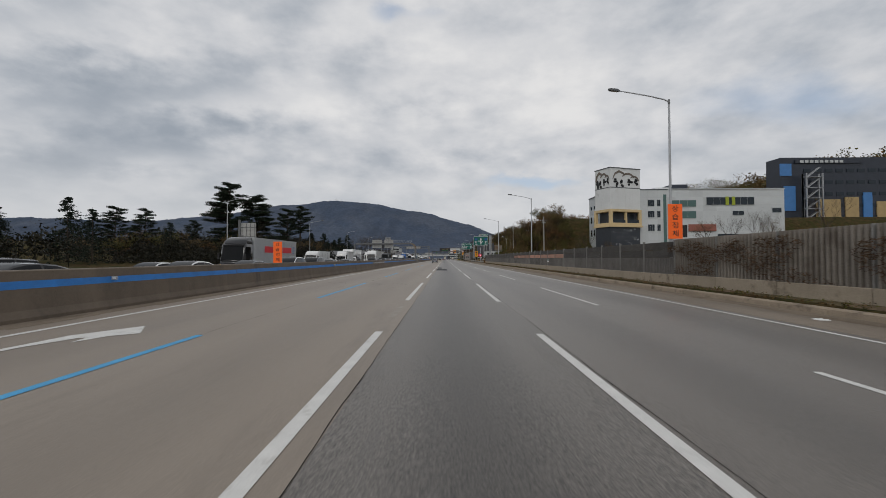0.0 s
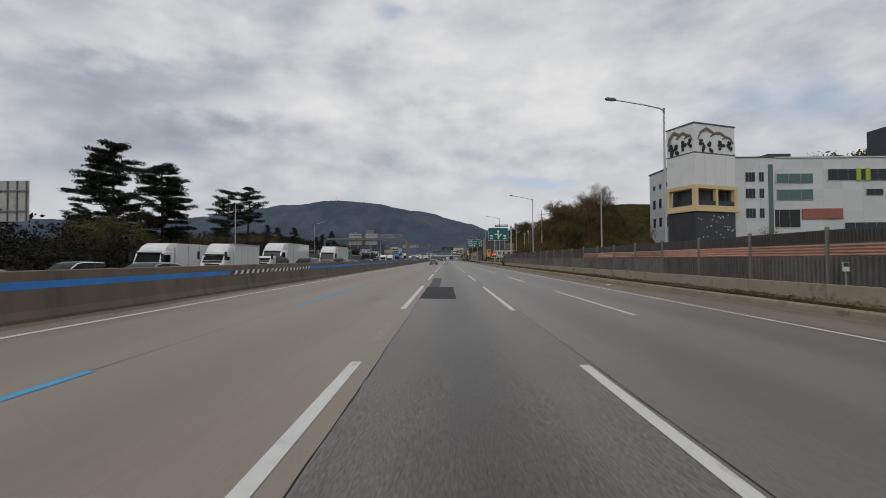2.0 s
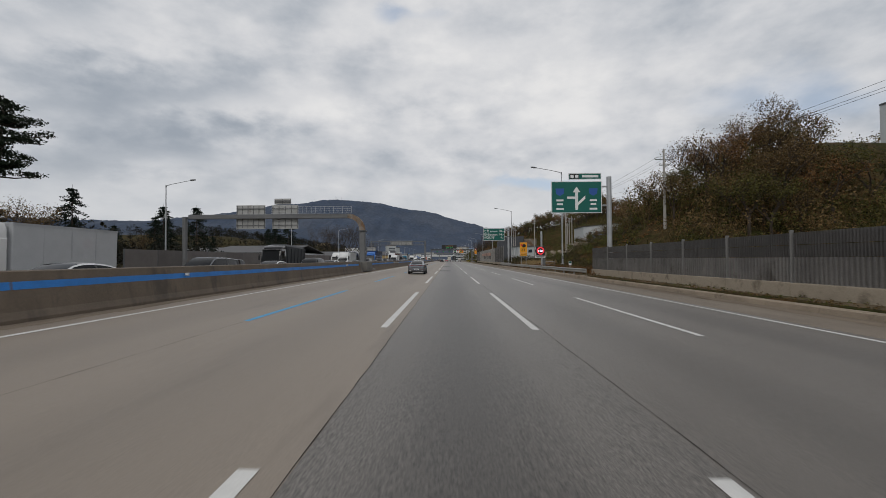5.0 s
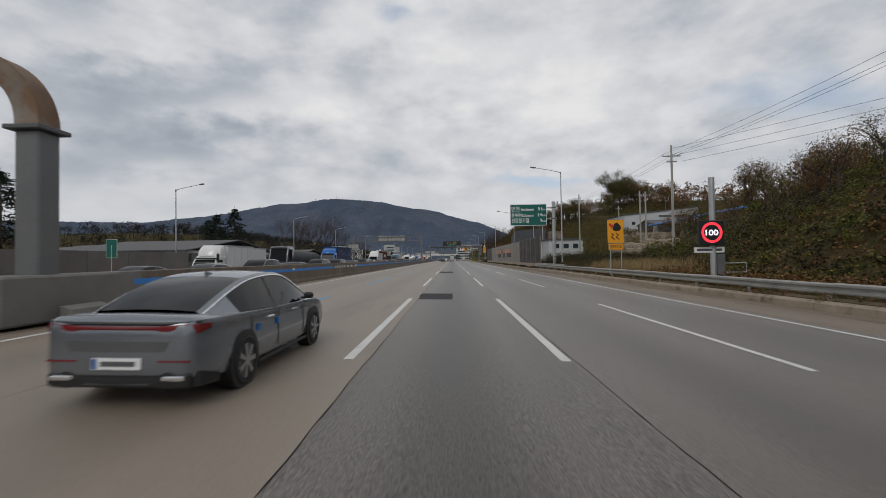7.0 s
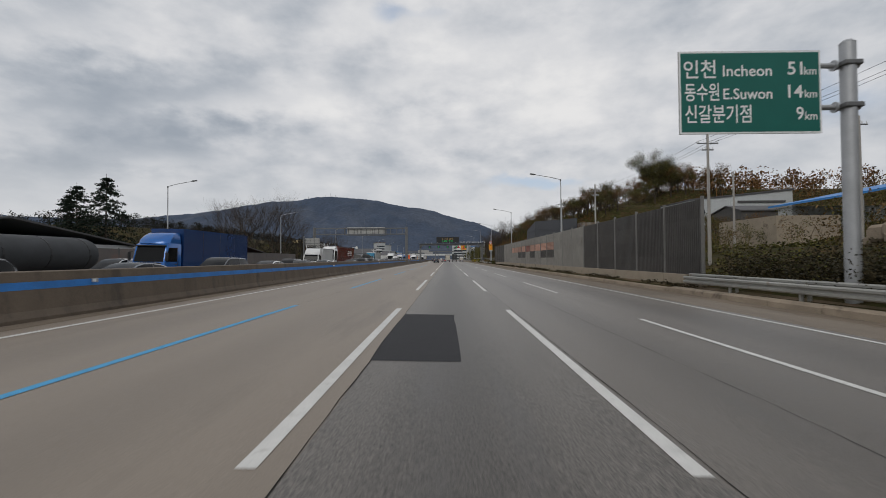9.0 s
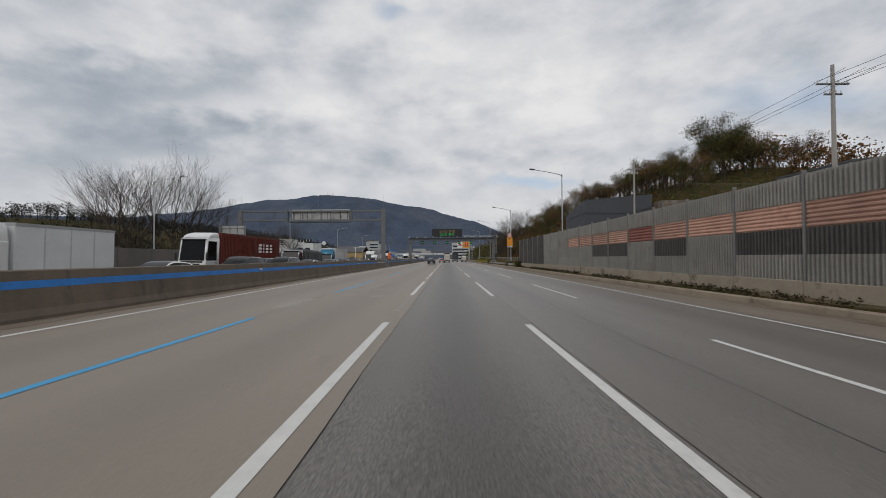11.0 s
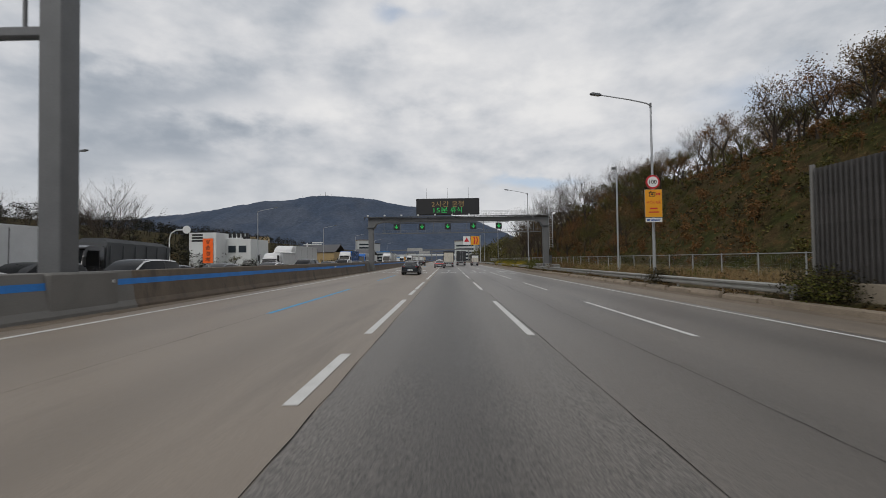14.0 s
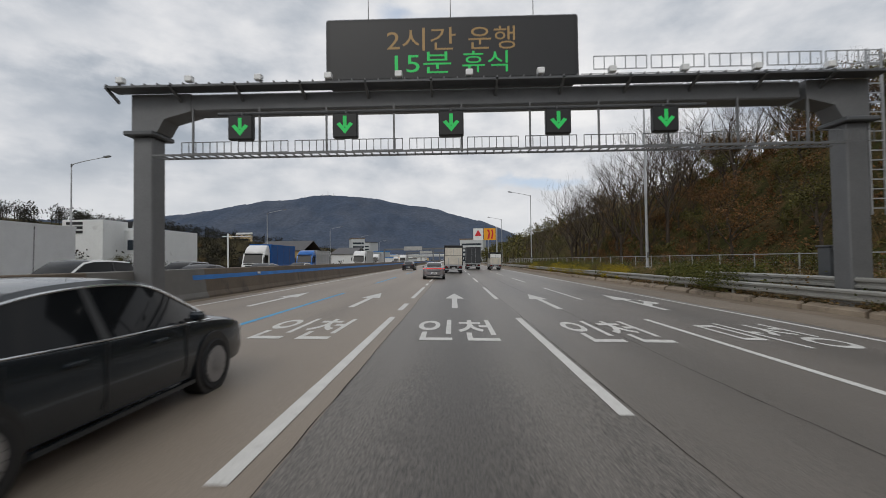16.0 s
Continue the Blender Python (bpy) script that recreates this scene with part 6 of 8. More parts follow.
# distant town below the mountain
r = random.Random(21)
for i in range(84):
    y = r.uniform(720, 1900)
    x = r.uniform(-0.34, 0.10) * y
    if -42 < x < 16:
        x = -60 - r.random() * 60
    w, d, h = r.uniform(9, 26), r.uniform(9, 20), r.choice((5, 7, 9, 12, 16, 22)) * r.uniform(0.8, 1.2)
    t_ = thing("town_house", "small distant town building below the mountain", "house", (x, y, -1), r.uniform(-20, 20), group="distant town")
    m_ = r.choice(("facade_white", "facade_grey", "facade_white", "facade_cream", "facade_grey"))
    wl = part("wall", Geo().box(-w / 2, w / 2, -d / 2, d / 2, 0, h), m_, t_)
    part("roof", Geo().box(-w / 2 - 0.3, w / 2 + 0.3, -d / 2 - 0.3, d / 2 + 0.3, h, h + 0.8), r.choice(("roof_grey", "roof_blue", "roof_grey", "rust")), t_)
    if h > 8:
        for k in range(int(h / 3.2)):
            part("window_band", Geo().box(-w * 0.42, w * 0.42, -d / 2 - 0.1, -d / 2 - 0.02, 1.4 + 3.2 * k, 2.9 + 3.2 * k), "window", wl)
# overpass in the distance
t_ = thing("overpass", "pale concrete overpass across the motorway far ahead", "bridge", (0, 980, 0))
part("deck", Geo().box(-160, 160, -5, 5, 6.4, 8.2), "facade_grey", t_)
part("parapet", Geo().box(-160, 160, -5.2, -4.9, 8.2, 9.2), "facade_white", t_)
for x in (-120, -80, -42, 18, 60, 110):
    part("pier", Geo().box(x - 1, x + 1, -3, 3, -2, 6.4), "facade_grey", t_)
# gantries far ahead
for y, w in ((640, 1.0), (760, 1.0)):
    t_ = thing("far_gantry", "thin grey gantry far ahead over both carriageways", "gantry", (0, y, 0), group="far gantries")
    for x in (-38, -10.9, 13.5):
        part("column", Geo().box(x - 0.3, x + 0.3, -0.3, 0.3, -1, 8.2), "steel_grey", t_)
    part("beam", Geo().box(-38, 13.5, -0.3, 0.3, 7.6, 8.4), "steel_grey", t_)
    part("board", Geo().box(-27, -17, -0.5, -0.32, 7.2, 9.4), "sign_back", t_)


# Utility poles and wires on the right
def utility_pole(at, h, arms, label):
    t_ = thing("utility_pole", label, "utility pole", at, group="utility poles")
    part("pole", Geo().tube([(0, 0, -0.5), (0, 0, h)], 0.19, 10, 0.11), "wood_pole", t_, smooth=True)
    for z, w in arms:
        part("cross_arm", Geo().box(-w / 2, w / 2, -0.06, 0.06, z - 0.05, z + 0.05), "steel_grey", t_)
        for k in (-0.9, -0.35, 0.35, 0.9):
            part("insulator", Geo().tube([(k * w / 2, 0, z + 0.05), (k * w / 2, 0, z + 0.28)], 0.05, 8, 0.035), "facade_white", t_)
    return t_


POLES = ((29.8, 137.2, 14.2), (26.6, 177.5, 15.2), (26.6, 225.0, 14.9), (27.5, 268, 15.0), (26.0, 300, 14.6), (30, 345, 17.0))
for x, y, top in POLES:
    z = ground_z(x, y)
    utility_pole((x, y, z), top - z, ((top - z - 1.3, 2.2), (top - z - 2.0, 1.2)), "concrete utility pole with a crossarm and insulators")
for y, x, h in ((250, 34, 11), (262, 38, 12), (290, 44, 12)):
    utility_pole((x, y, ground_z(x, y)), h, ((h - 0.8, 1.6),), "small concrete utility pole in the village")
for a, b in zip(POLES, POLES[1:]):
    for off in (-0.95, 0.3, 0.95):
        pts = []
        for i in range(9):
            s = i / 8
            pts.append((a[0] + (b[0] - a[0]) * s + off, a[1] + (b[1] - a[1]) * s, a[2] + (b[2] - a[2]) * s - 1.05 - 2.4 * s * (1 - s)))
        tagged(part("power_line", Geo().tube(pts, 0.014, 4), "cable"), "thin black overhead power line between poles", "cable", group="power lines")
for z, dx in ((15.5, 0), (14.7, 0.6), (13.9, 1.2)):
    pts = [(75 + dx, 172, z + 3.6), (58 + dx, 191, z + 1.6), (40 + dx, 211, z + 0.2), (27 + dx, 225, z - 0.8)]
    tagged(part("power_line", Geo().tube(pts, 0.016, 4), "cable"), "black overhead power line crossing the slope", "cable", group="power lines")

to_metres(before)

# litter on the shoulder
for x, y in ((10.9, 13.8), (10.9, 73.5)):
    t_ = thing("litter_bag", "flattened white paper litter on the shoulder", "litter", (x, y, road_z(x)))
    g = Geo()
    r = random.Random(int(y))
    for i in range(5):
        a, b = r.uniform(-.2, .2), r.uniform(-.25, .25)
        a, b = a * .55, b * .55
        g.loft([[(a - .11, b - .09, 0), (a + .10, b - .11, 0), (a + .11, b + .08, 0), (a - .08, b + .11, 0)], [(a - .06, b - .04, .02), (a + .06, b - .06, .04), (a + .05, b + .06, .02), (a - .06, b + .05, .03)]])
    part("paper", g, "litter", t_)


# Trees
def branch(g, p, d, length, r, depth, rnd, tips, sides=5, spread=0.6, lift=0.25, kids=3, bend=0.25):
    pts = [p]
    q, dd = Vector(p), Vector(d)
    n = 3 if depth > 1 else 2
    for i in range(n):
        dd = (dd + Vector((rnd.uniform(-bend, bend), rnd.uniform(-bend, bend), rnd.uniform(-bend, bend) * 0.6 + lift * 0.2))).normalized()
        q = q + dd * length / n
        pts.append(q.copy())
    g.tube(pts, r, sides, r * 0.55)
    if depth == 0:
        tips.append(q)
        tips.append(pts[-2])
        return
    for k in range(kids):
        a = rnd.uniform(0, math.tau)
        side = Vector((math.cos(a), math.sin(a), rnd.uniform(-0.1, 0.5)))
        nd = (dd + side * spread * rnd.uniform(0.7, 1.3)).normalized()
        at = pts[-1] if k < 2 else pts[-2]
        branch(g, at, nd, length * rnd.uniform(0.6, 0.82), r * 0.52, depth - 1, rnd, tips, max(3, sides - 1), spread, lift, kids, bend)


def leaf_quads(g, c, n, rad, size, rnd, flat_=1.0):
    for _ in range(n):
        o = Vector((rnd.gauss(0, 1), rnd.gauss(0, 1), rnd.gauss(0, 1))).normalized() * (rad * rnd.random() ** 0.5)
        o.z *= flat_
        u = Vector((rnd.uniform(-1, 1), rnd.uniform(-1, 1), rnd.uniform(-1, 1))).normalized()
        v = u.cross(Vector((rnd.uniform(-1, 1), rnd.uniform(-1, 1), rnd.uniform(-1, 1)))).normalized()
        s = size * rnd.uniform(0.5, 1.2)
        p = Vector(c) + o
        g.poly([p - u * s, p + v * s * 0.6, p + u * s, p - v * s * 0.6])


def tree_thing(name, label, wood, leaves, leaf_mat, bark="bark", group="", cat="tree"):
    t_ = thing(name, label, cat, (0, -300, 0), group=group)
    part("trunk", wood, bark, t_)
    if leaves:
        part("crown", leaves, leaf_mat, t_)
    return t_


def broadleaf(seed, h, leaf_mat, label, per_tip=14, size=0.22, name="broadleaf_tree", depth=3, trunk=0.3):
    rnd = random.Random(seed)
    wood, leaves, tips = Geo(), Geo(), []
    wood.tube([(0, 0, -0.6), (rnd.uniform(-.1, .1), rnd.uniform(-.1, .1), h * 0.2), (rnd.uniform(-.2, .2), 0, h * 0.36)], h * 0.022, 7, h * 0.016)
    for k in range(5):
        a = k * 1.26 + rnd.uniform(-.3, .3)
        d = Vector((math.cos(a) * 0.65, math.sin(a) * 0.65, rnd.uniform(0.6, 1.2))).normalized()
        branch(wood, Vector((0, 0, h * (0.22 + 0.035 * k))), d, h * rnd.uniform(0.22, 0.30), h * 0.011, depth - 1, rnd, tips, 5)
    for p in tips:
        leaf_quads(leaves, p, per_tip, h * 0.12, size * h / 9, rnd, 0.8)
    return tree_thing(name, label, wood, leaves if per_tip else None, leaf_mat, "bark_pale" if per_tip < 8 else "bark")


def bare_tree(seed, h, label, kids=3):
    rnd = random.Random(seed)
    wood, tips = Geo(), []
    wood.tube([(0, 0, -0.6), (0.1, 0, h * 0.16), (0, 0.1, h * 0.3)], h * 0.014, 7, h * 0.010)
    for k in range(6):
        a = k * 1.05 + rnd.uniform(-.3, .3)
        d = Vector((math.cos(a) * 0.8, math.sin(a) * 0.8, rnd.uniform(0.8, 1.5))).normalized()
        branch(wood, Vector((0, 0, h * (0.16 + 0.03 * k))), d, h * rnd.uniform(0.22, 0.29), h * 0.0062, 4, rnd, tips, 4, 0.6, 0.32, kids, 0.2)
    return tree_thing("bare_tree", label, wood, None, "", "bark", "bare trees")


def pine(seed, h, label, low=0.35, wide=0.42, per_pad=42, pads=4, tiers=15):
    """A red pine: limbs in tiers carrying flat pads of needles, with gaps between them."""
    rnd = random.Random(seed)
    wood, leaves = Geo(), Geo()
    lean = [rnd.uniform(-.03, .03) * h, rnd.uniform(-.03, .03) * h]
    top = Vector((lean[0], lean[1], h * 0.97))
    wood.tube([(0, 0, -0.6), (lean[0] * 0.2, 0, h * 0.3), (lean[0] * 0.7, lean[1] * 0.6, h * 0.65), top], h * 0.02, 8, h * 0.005)
    for i in range(tiers):
        s = i / (tiers - 1)
        z = h * (low + (0.96 - low) * s)
        reach = h * wide * (0.62 + 0.42 * math.sin(math.pi * min(1, 0.15 + 0.85 * s)) - 0.12 * s) * 0.8
        for k in range(3 if s < 0.85 else 2):
            a = rnd.uniform(0, math.tau)
            ln = reach * rnd.uniform(0.55, 1.1)
            base = Vector((lean[0] * s, lean[1] * s, z))
            tip = base + Vector((math.cos(a) * ln, math.sin(a) * ln, h * rnd.uniform(-0.02, 0.05)))
            mid = (base + tip) / 2 + Vector((0, 0, -h * 0.012))
            wood.tube([base, mid, tip], h * 0.0055, 4, h * 0.002)
            for j in range(pads):
                f = 0.35 + 0.65 * (j + rnd.random() * 0.6) / pads
                c = base.lerp(tip, f) + Vector((rnd.uniform(-1, 1), rnd.uniform(-1, 1), 0)) * h * 0.03 + Vector((0, 0, h * 0.012))
                leaf_quads(leaves, c, per_pad, h * 0.058, h * 0.0085, rnd, 0.36)
    leaf_quads(leaves, top, per_pad, h * 0.05, h * 0.012, rnd, 0.5)
    return tree_thing("pine_tree", label, wood, leaves, "needles", "bark", "pines")


def fir(seed, h, label):
    rnd = random.Random(seed)
    wood, leaves = Geo(), Geo()
    wood.tube([(0, 0, -0.5), (0, 0, h)], h * 0.018, 7, 0.02)
    tiers = 22
    for i in range(tiers):
        s = i / tiers
        z = h * (0.08 + 0.9 * s)
        for k in range(6):
            a = rnd.uniform(0, math.tau)
            ln = h * 0.48 * (1 - s) ** 0.9 * rnd.uniform(0.7, 1.15) + 0.15
            tip = Vector((math.cos(a) * ln, math.sin(a) * ln, z - ln * 0.28))
            wood.tube([(0, 0, z), tip], 0.03, 3, 0.01)
            for j in range(3):
                leaf_quads(leaves, Vector((0, 0, z)).lerp(tip, 0.3 + 0.32 * j), 13, h * 0.042, h * 0.013, rnd, 0.5)
    return tree_thing("fir_tree", label, wood, leaves, "conifer", "bark", "firs")


def plant(proto, x, y, s=1.0, turn=None, dz=0.0):
    xm, ym, u = across(x, y), along(y), unit(y)
    m = pose(xm, ym, land(xm, ym) + dz, 0, 0, rng.uniform(0, 360) if turn is None else turn)
    c = copy_thing(proto, m)
    c.scale = (s * u, s * u, s * u * rng.uniform(0.94, 1.06))
    return c


def settle(proto, x, y, s=1.0):
    xm, ym, u = across(x, y), along(y), unit(y)
    proto.matrix_basis = pose(xm, ym, land(xm, ym))
    proto.scale = (s * u, s * u, s * u)


oak_a = broadleaf(1, 10, "leaf_autumn", "autumn oak with thinning brown and olive leaves", 22, 0.115)
oak_b = broadleaf(2, 10, "leaf_olive", "broadleaf tree with olive autumn foliage", 24, 0.118)
oak_c = broadleaf(3, 10, "leaf_brown", "broadleaf tree with brown withered leaves", 22, 0.112)
thin_a = broadleaf(4, 9, "leaf_brown", "thin tree with a few last brown leaves", 10, 0.11, name="young_tree")
thin_b = broadleaf(5, 9, "leaf_olive", "thin tree with sparse yellowing leaves", 11, 0.11, name="young_tree")
big_oak = broadleaf(8, 16, "leaf_olive", "large spreading oak with dark thinning foliage", 64, 0.085, depth=4)
bare_a = bare_tree(11, 12, "tall bare winter tree with fine twigs")
bare_b = bare_tree(12, 12, "bare tree with upright branches")
pine_a = pine(21, 24, "large old pine with layered dark needles", 0.24, 0.42, 90, 6, 26)
pine_b = pine(22, 20, "tall pine with flat pads of dark needles", 0.36, 0.36, 70, 5, 17)
pine_c = pine(23, 19, "slender pine with an open crown and bare trunk", 0.52, 0.28, 64, 5, 12)
fir_a = fir(31, 15, "dark conical fir tree")
settle(pine_a, -64, 134.5, 0.93)
plant(pine_a, -60.0, 143, 0.84, 130)
settle(pine_b, -60, 171, 0.95)
settle(pine_c, -57, 176.5, 1.1)
plant(pine_b, -75, 112, 0.62)
plant(pine_b, -92, 125, 0.75)
plant(pine_c, -84, 150, 0.7)
settle(fir_a, -62, 231, 1.05)
for x, y, s in ((-67, 226, 1.0), (-72, 235, 0.9), (-71, 306, 1.15), (-66, 307, 1.22), (-75, 309, 1.05), (-66, 84, 0.75), (-74, 88, 0.85), (-60, 98, 0.6), (-55, 186, 0.72), (-52, 200, 0.6), (-63, 205, 0.6), (-58, 190, 0.5), (-95, 95, 0.8), (-48, 212, 0.45)):
    plant(fir_a, x, y, s)
settle(bare_a, -49.0, 357, 1.55)
for x, y, s in ((-50, 354, 1.75), (-53.5, 350, 1.8), (-47, 356, 1.5), (-43.8, 357, 1.2), (-56, 348, 1.7), (-60, 356, 1.6), (-66, 362, 1.8), (-44.5, 378, 0.75), (-47, 386, 0.85), (-45, 392, 0.7), (-50, 398, 0.9), (-46, 408, 0.6), (-45, 402, 1.15), (-48, 405, 1.05), (-43.6, 399, 0.95), (-56, 128, 0.9), (-50, 150, 0.7)):
    plant(bare_a if rng.random() < 0.6 else bare_b, x, y, s)
settle(bare_b, -43.5, 371, 0.7)
# undergrowth wood beyond the opposite carriageway
for i in range(46):
    y = 84 + 116 * rng.random()
    x = -45 - 40 * rng.random()
    plant(rng.choice((oak_b, oak_c, oak_a, oak_b)), x, y, rng.uniform(0.5, 0.85))
settle(oak_b, -50, 118, 0.8)
for i in range(28):
    y = rng.uniform(395, 600)
    x = -50 - 80 * rng.random() - 0.04 * (y - 395)
    plant(rng.choice((oak_b, oak_c, oak_a)), x, y, rng.uniform(0.35, 0.6))
for i in range(20):
    y = rng.uniform(320, 430)
    x = -62 - 60 * rng.random()
    plant(rng.choice((oak_b, oak_c, thin_a)), x, y, rng.uniform(0.35, 0.6))
for i in range(12):
    plant(rng.choice((oak_b, oak_c)), rng.uniform(-110, -56), rng.uniform(20, 100), rng.uniform(0.45, 0.75))

# right: trees before the cut slope, on the slope tops and on the knoll
settle(oak_a, 34, 178, 0.85)
settle(oak_c, 38, 173, 0.95)
GROVE = (oak_c, oak_c, oak_a, oak_b, thin_a)
for i in range(28):
    x, y = rng.uniform(27, 46), rng.uniform(168, 186)
    plant(rng.choice(GROVE), x, y, rng.uniform(0.6, 0.95) * (0.75 if x < 30 else 1.0))
for i in range(26):
    x, y = rng.uniform(36, 56), rng.uniform(206, 236)
    plant(rng.choice((thin_a, thin_b, oak_a, thin_a)), x, y, rng.uniform(0.45, 0.8))
settle(thin_a, 37, 214, 0.75)
settle(thin_b, 39, 219, 0.8)
for x, y, s in ((33, 217, 0.7), (35, 222, 0.75), (41, 222, 0.8), (31, 221, 0.6)):
    plant(rng.choice((thin_a, thin_b)), x, y, s)
settle(big_oak, 87, 413, 1.35)
big_oak.location.z -= 5.0
plant(big_oak, 93, 424, 1.2, None, -5.0)
plant(oak_b, 90, 408, 1.25, None, -1.0)
plant(oak_b, 84, 409, 1.3, None, -1.0)
plant(oak_a, 94, 411, 1.3, None, -1.0)
plant(oak_c, 97, 416, 1.3, None, -1.0)
plant(oak_b, 80, 413, 1.2, None, -1.0)
plant(oak_a, 83, 417, 1.1)
for i in range(30):
    x, y = rng.uniform(58, 125), rng.uniform(398, 470)
    plant(rng.choice((oak_a, oak_b, oak_c, oak_c, oak_b)), x, y, rng.uniform(0.8, 1.3))
for i in range(16):
    plant(rng.choice((oak_a, oak_c, oak_b)), rng.uniform(40, 57), rng.uniform(374, 394), rng.uniform(0.65, 0.95))
for i in range(20):
    x, y = rng.uniform(42, 60), rng.uniform(378, 412)
    plant(rng.choice((oak_a, oak_c, oak_b, thin_b)), x, y, rng.uniform(0.5, 0.85))
for i in range(36):
    x, y = rng.uniform(34, 47), rng.uniform(374, 470)
    plant(rng.choice((oak_a, oak_c, thin_a, thin_b, oak_b, oak_c, bare_b)), x, y, rng.uniform(0.55, 0.9))
for i in range(18):
    plant(rng.choice((bare_a, thin_a, bare_b)), rng.uniform(19.5, 29), rng.uniform(436, 480), rng.uniform(1.0, 1.3))
for i in range(40):
    y = rng.uniform(402, 448)
    x = rng.uniform(22, 37)
    plant(rng.choice((oak_b, thin_b, oak_b, oak_a, oak_c)), x, y, rng.uniform(0.35, 0.65))
for i in range(36):
    y = rng.uniform(440, 600)
    x = 20 + (y - 440) * 0.04 + rng.uniform(0, 24)
    plant(rng.choice((bare_a, thin_b, bare_b, bare_b, thin_a, bare_a)), x, y, rng.uniform(0.65, 1.0))
for i in range(14):
    plant(rng.choice((oak_a, oak_b, oak_c, thin_b)), rng.uniform(50, 110), rng.uniform(235, 335), rng.uniform(0.4, 0.8))
for i in range(15):
    plant(rng.choice((thin_a, thin_b, oak_a, oak_b, oak_c)), rng.uniform(43, 56), rng.uniform(224, 262), rng.uniform(0.75, 1.05))
# trees round the village and behind the bushes
for i in range(10):
    plant(rng.choice((oak_a, oak_b, thin_b, oak_c)), rng.uniform(30, 60), rng.uniform(300, 345), rng.uniform(0.45, 0.8))
# young trees between fence and offices
for x, y, s in ((30, 120, 0.55), (40, 128, 0.6), (36, 100, 0.45), (46, 80, 0.6), (52, 62, 0.6), (60, 84, 0.6), (44, 70, 0.5), (66, 96, 0.7), (74, 104, 0.7), (43, 146, 0.7)):
    plant(rng.choice((bare_a, bare_b, thin_a)), x, y, s)
# Low growth, too fine to count
def scatter(name, n, x_range, y_range, mat, label, height, size, seed, keep=None, blades=False, per=7):
    rnd = random.Random(seed)
    g = Geo()
    for _ in range(n):
        x, y = rnd.uniform(*x_range), rnd.uniform(*y_range)
        if keep and not keep(x, y):
            continue
        x, y = across(x, y), along(y)
        z = land(x, y)
        h = height * rnd.uniform(0.4, 1.2)
        if blades:
            for k in range(per):
                a = rnd.uniform(0, math.tau)
                b = Vector((x + rnd.uniform(-.15, .15), y + rnd.uniform(-.15, .15), z - 0.03))
                tip = b + Vector((math.cos(a) * h * 0.4, math.sin(a) * h * 0.4, h))
                w_ = Vector((-math.sin(a), math.cos(a), 0)) * size
                g.poly([b - w_, b + w_, tip])
        else:
            leaf_quads(g, (x, y, z + h * 0.45), per, h * 0.75, size, rnd, 0.7)
    ob = part(name, g, mat)
    return tagged(ob, label, "vegetation", kind="stuff")


slope1 = lambda x, y: ground_z(x, y) > 0.9
patchy = lambda sx, sy, k, at: (lambda x, y: noise.noise((x * sx, y * sy, k)) > at)
scatter("slope_brush", 5200, (15.5, 50), (152, 228), "leaf_olive", "olive brush covering the cut slope", 0.55, 0.115, 41, patchy(0.2, 0.16, 1, -0.15), per=14)
scatter("slope_brush", 2400, (15.5, 50), (152, 228), "leaf_autumn", "rust-brown brush in patches on the cut slope", 0.6, 0.11, 40, patchy(0.16, 0.13, 6, 0.0), per=13)
scatter("slope_brush", 2600, (15.5, 50), (152, 228), "leaf_dark", "dark withered brush on the cut slope", 0.7, 0.115, 42, patchy(0.25, 0.2, 11, -0.05), per=14)
scatter("slope_brush", 900, (16, 34), (160, 224), "leaf_yellow", "yellow-green weeds on the cut slope", 0.35, 0.06, 43, patchy(0.3, 0.3, 4, 0.12), per=8)
scatter("slope_grass", 5200, (16, 48), (152, 228), "leaf_brown", "withered grass on the cut slope", 0.45, 0.012, 38, None, True, 6)
scatter("slope_brush", 5200, (18.0, 50), (360, 520), "leaf_autumn", "rust-brown brush on the long slope", 0.5, 0.12, 44, lambda x, y: slope1(x, y) and noise.noise((x * 0.14, y * 0.1, 6)) > -0.05, per=12)
scatter("slope_brush", 5200, (18.0, 50), (360, 520), "leaf_olive", "olive ground growth on the long slope", 0.4, 0.115, 39, lambda x, y: slope1(x, y) and noise.noise((x * 0.11, y * 0.09, 3)) > -0.15, per=11)
scatter("slope_brush", 3200, (18.0, 50), (360, 520), "leaf_dark", "dark brush on the long slope", 0.7, 0.125, 45, lambda x, y: slope1(x, y) and noise.noise((x * 0.2, y * 0.12, 9)) > 0.05, per=14)
scatter("slope_grass", 6500, (18.0, 48), (360, 480), "leaf_brown", "withered grass on the long slope", 0.4, 0.012, 37, slope1, True, 6)
scatter("dry_grass", 3600, (13.2, 18.8), (363, 470), "straw", "dry straw-coloured grass behind the guard rail", 0.8, 0.012, 46, None, True, 9)
scatter("verge_weeds", 1500, (13.2, 18.5), (363, 520), "leaf_brown", "brown weeds behind the guard rail", 0.7, 0.09, 47, None, per=8)
scatter("verge_weeds", 900, (12.75, 16.5), (366, 500), "leaf_green", "green bushes behind the guard rail", 1.0, 0.06, 48, lambda x, y: noise.noise((x * 0.3, y * 0.16, 2)) > -0.05, per=26)
scatter("verge_bushes", 520, (12.7, 15.2), (411, 480), "leaf_green", "green bushes leaning over the guard rail", 1.25, 0.06, 61, lambda x, y: noise.noise((x * 0.25, y * 0.33, 5)) > 0.02, per=230)
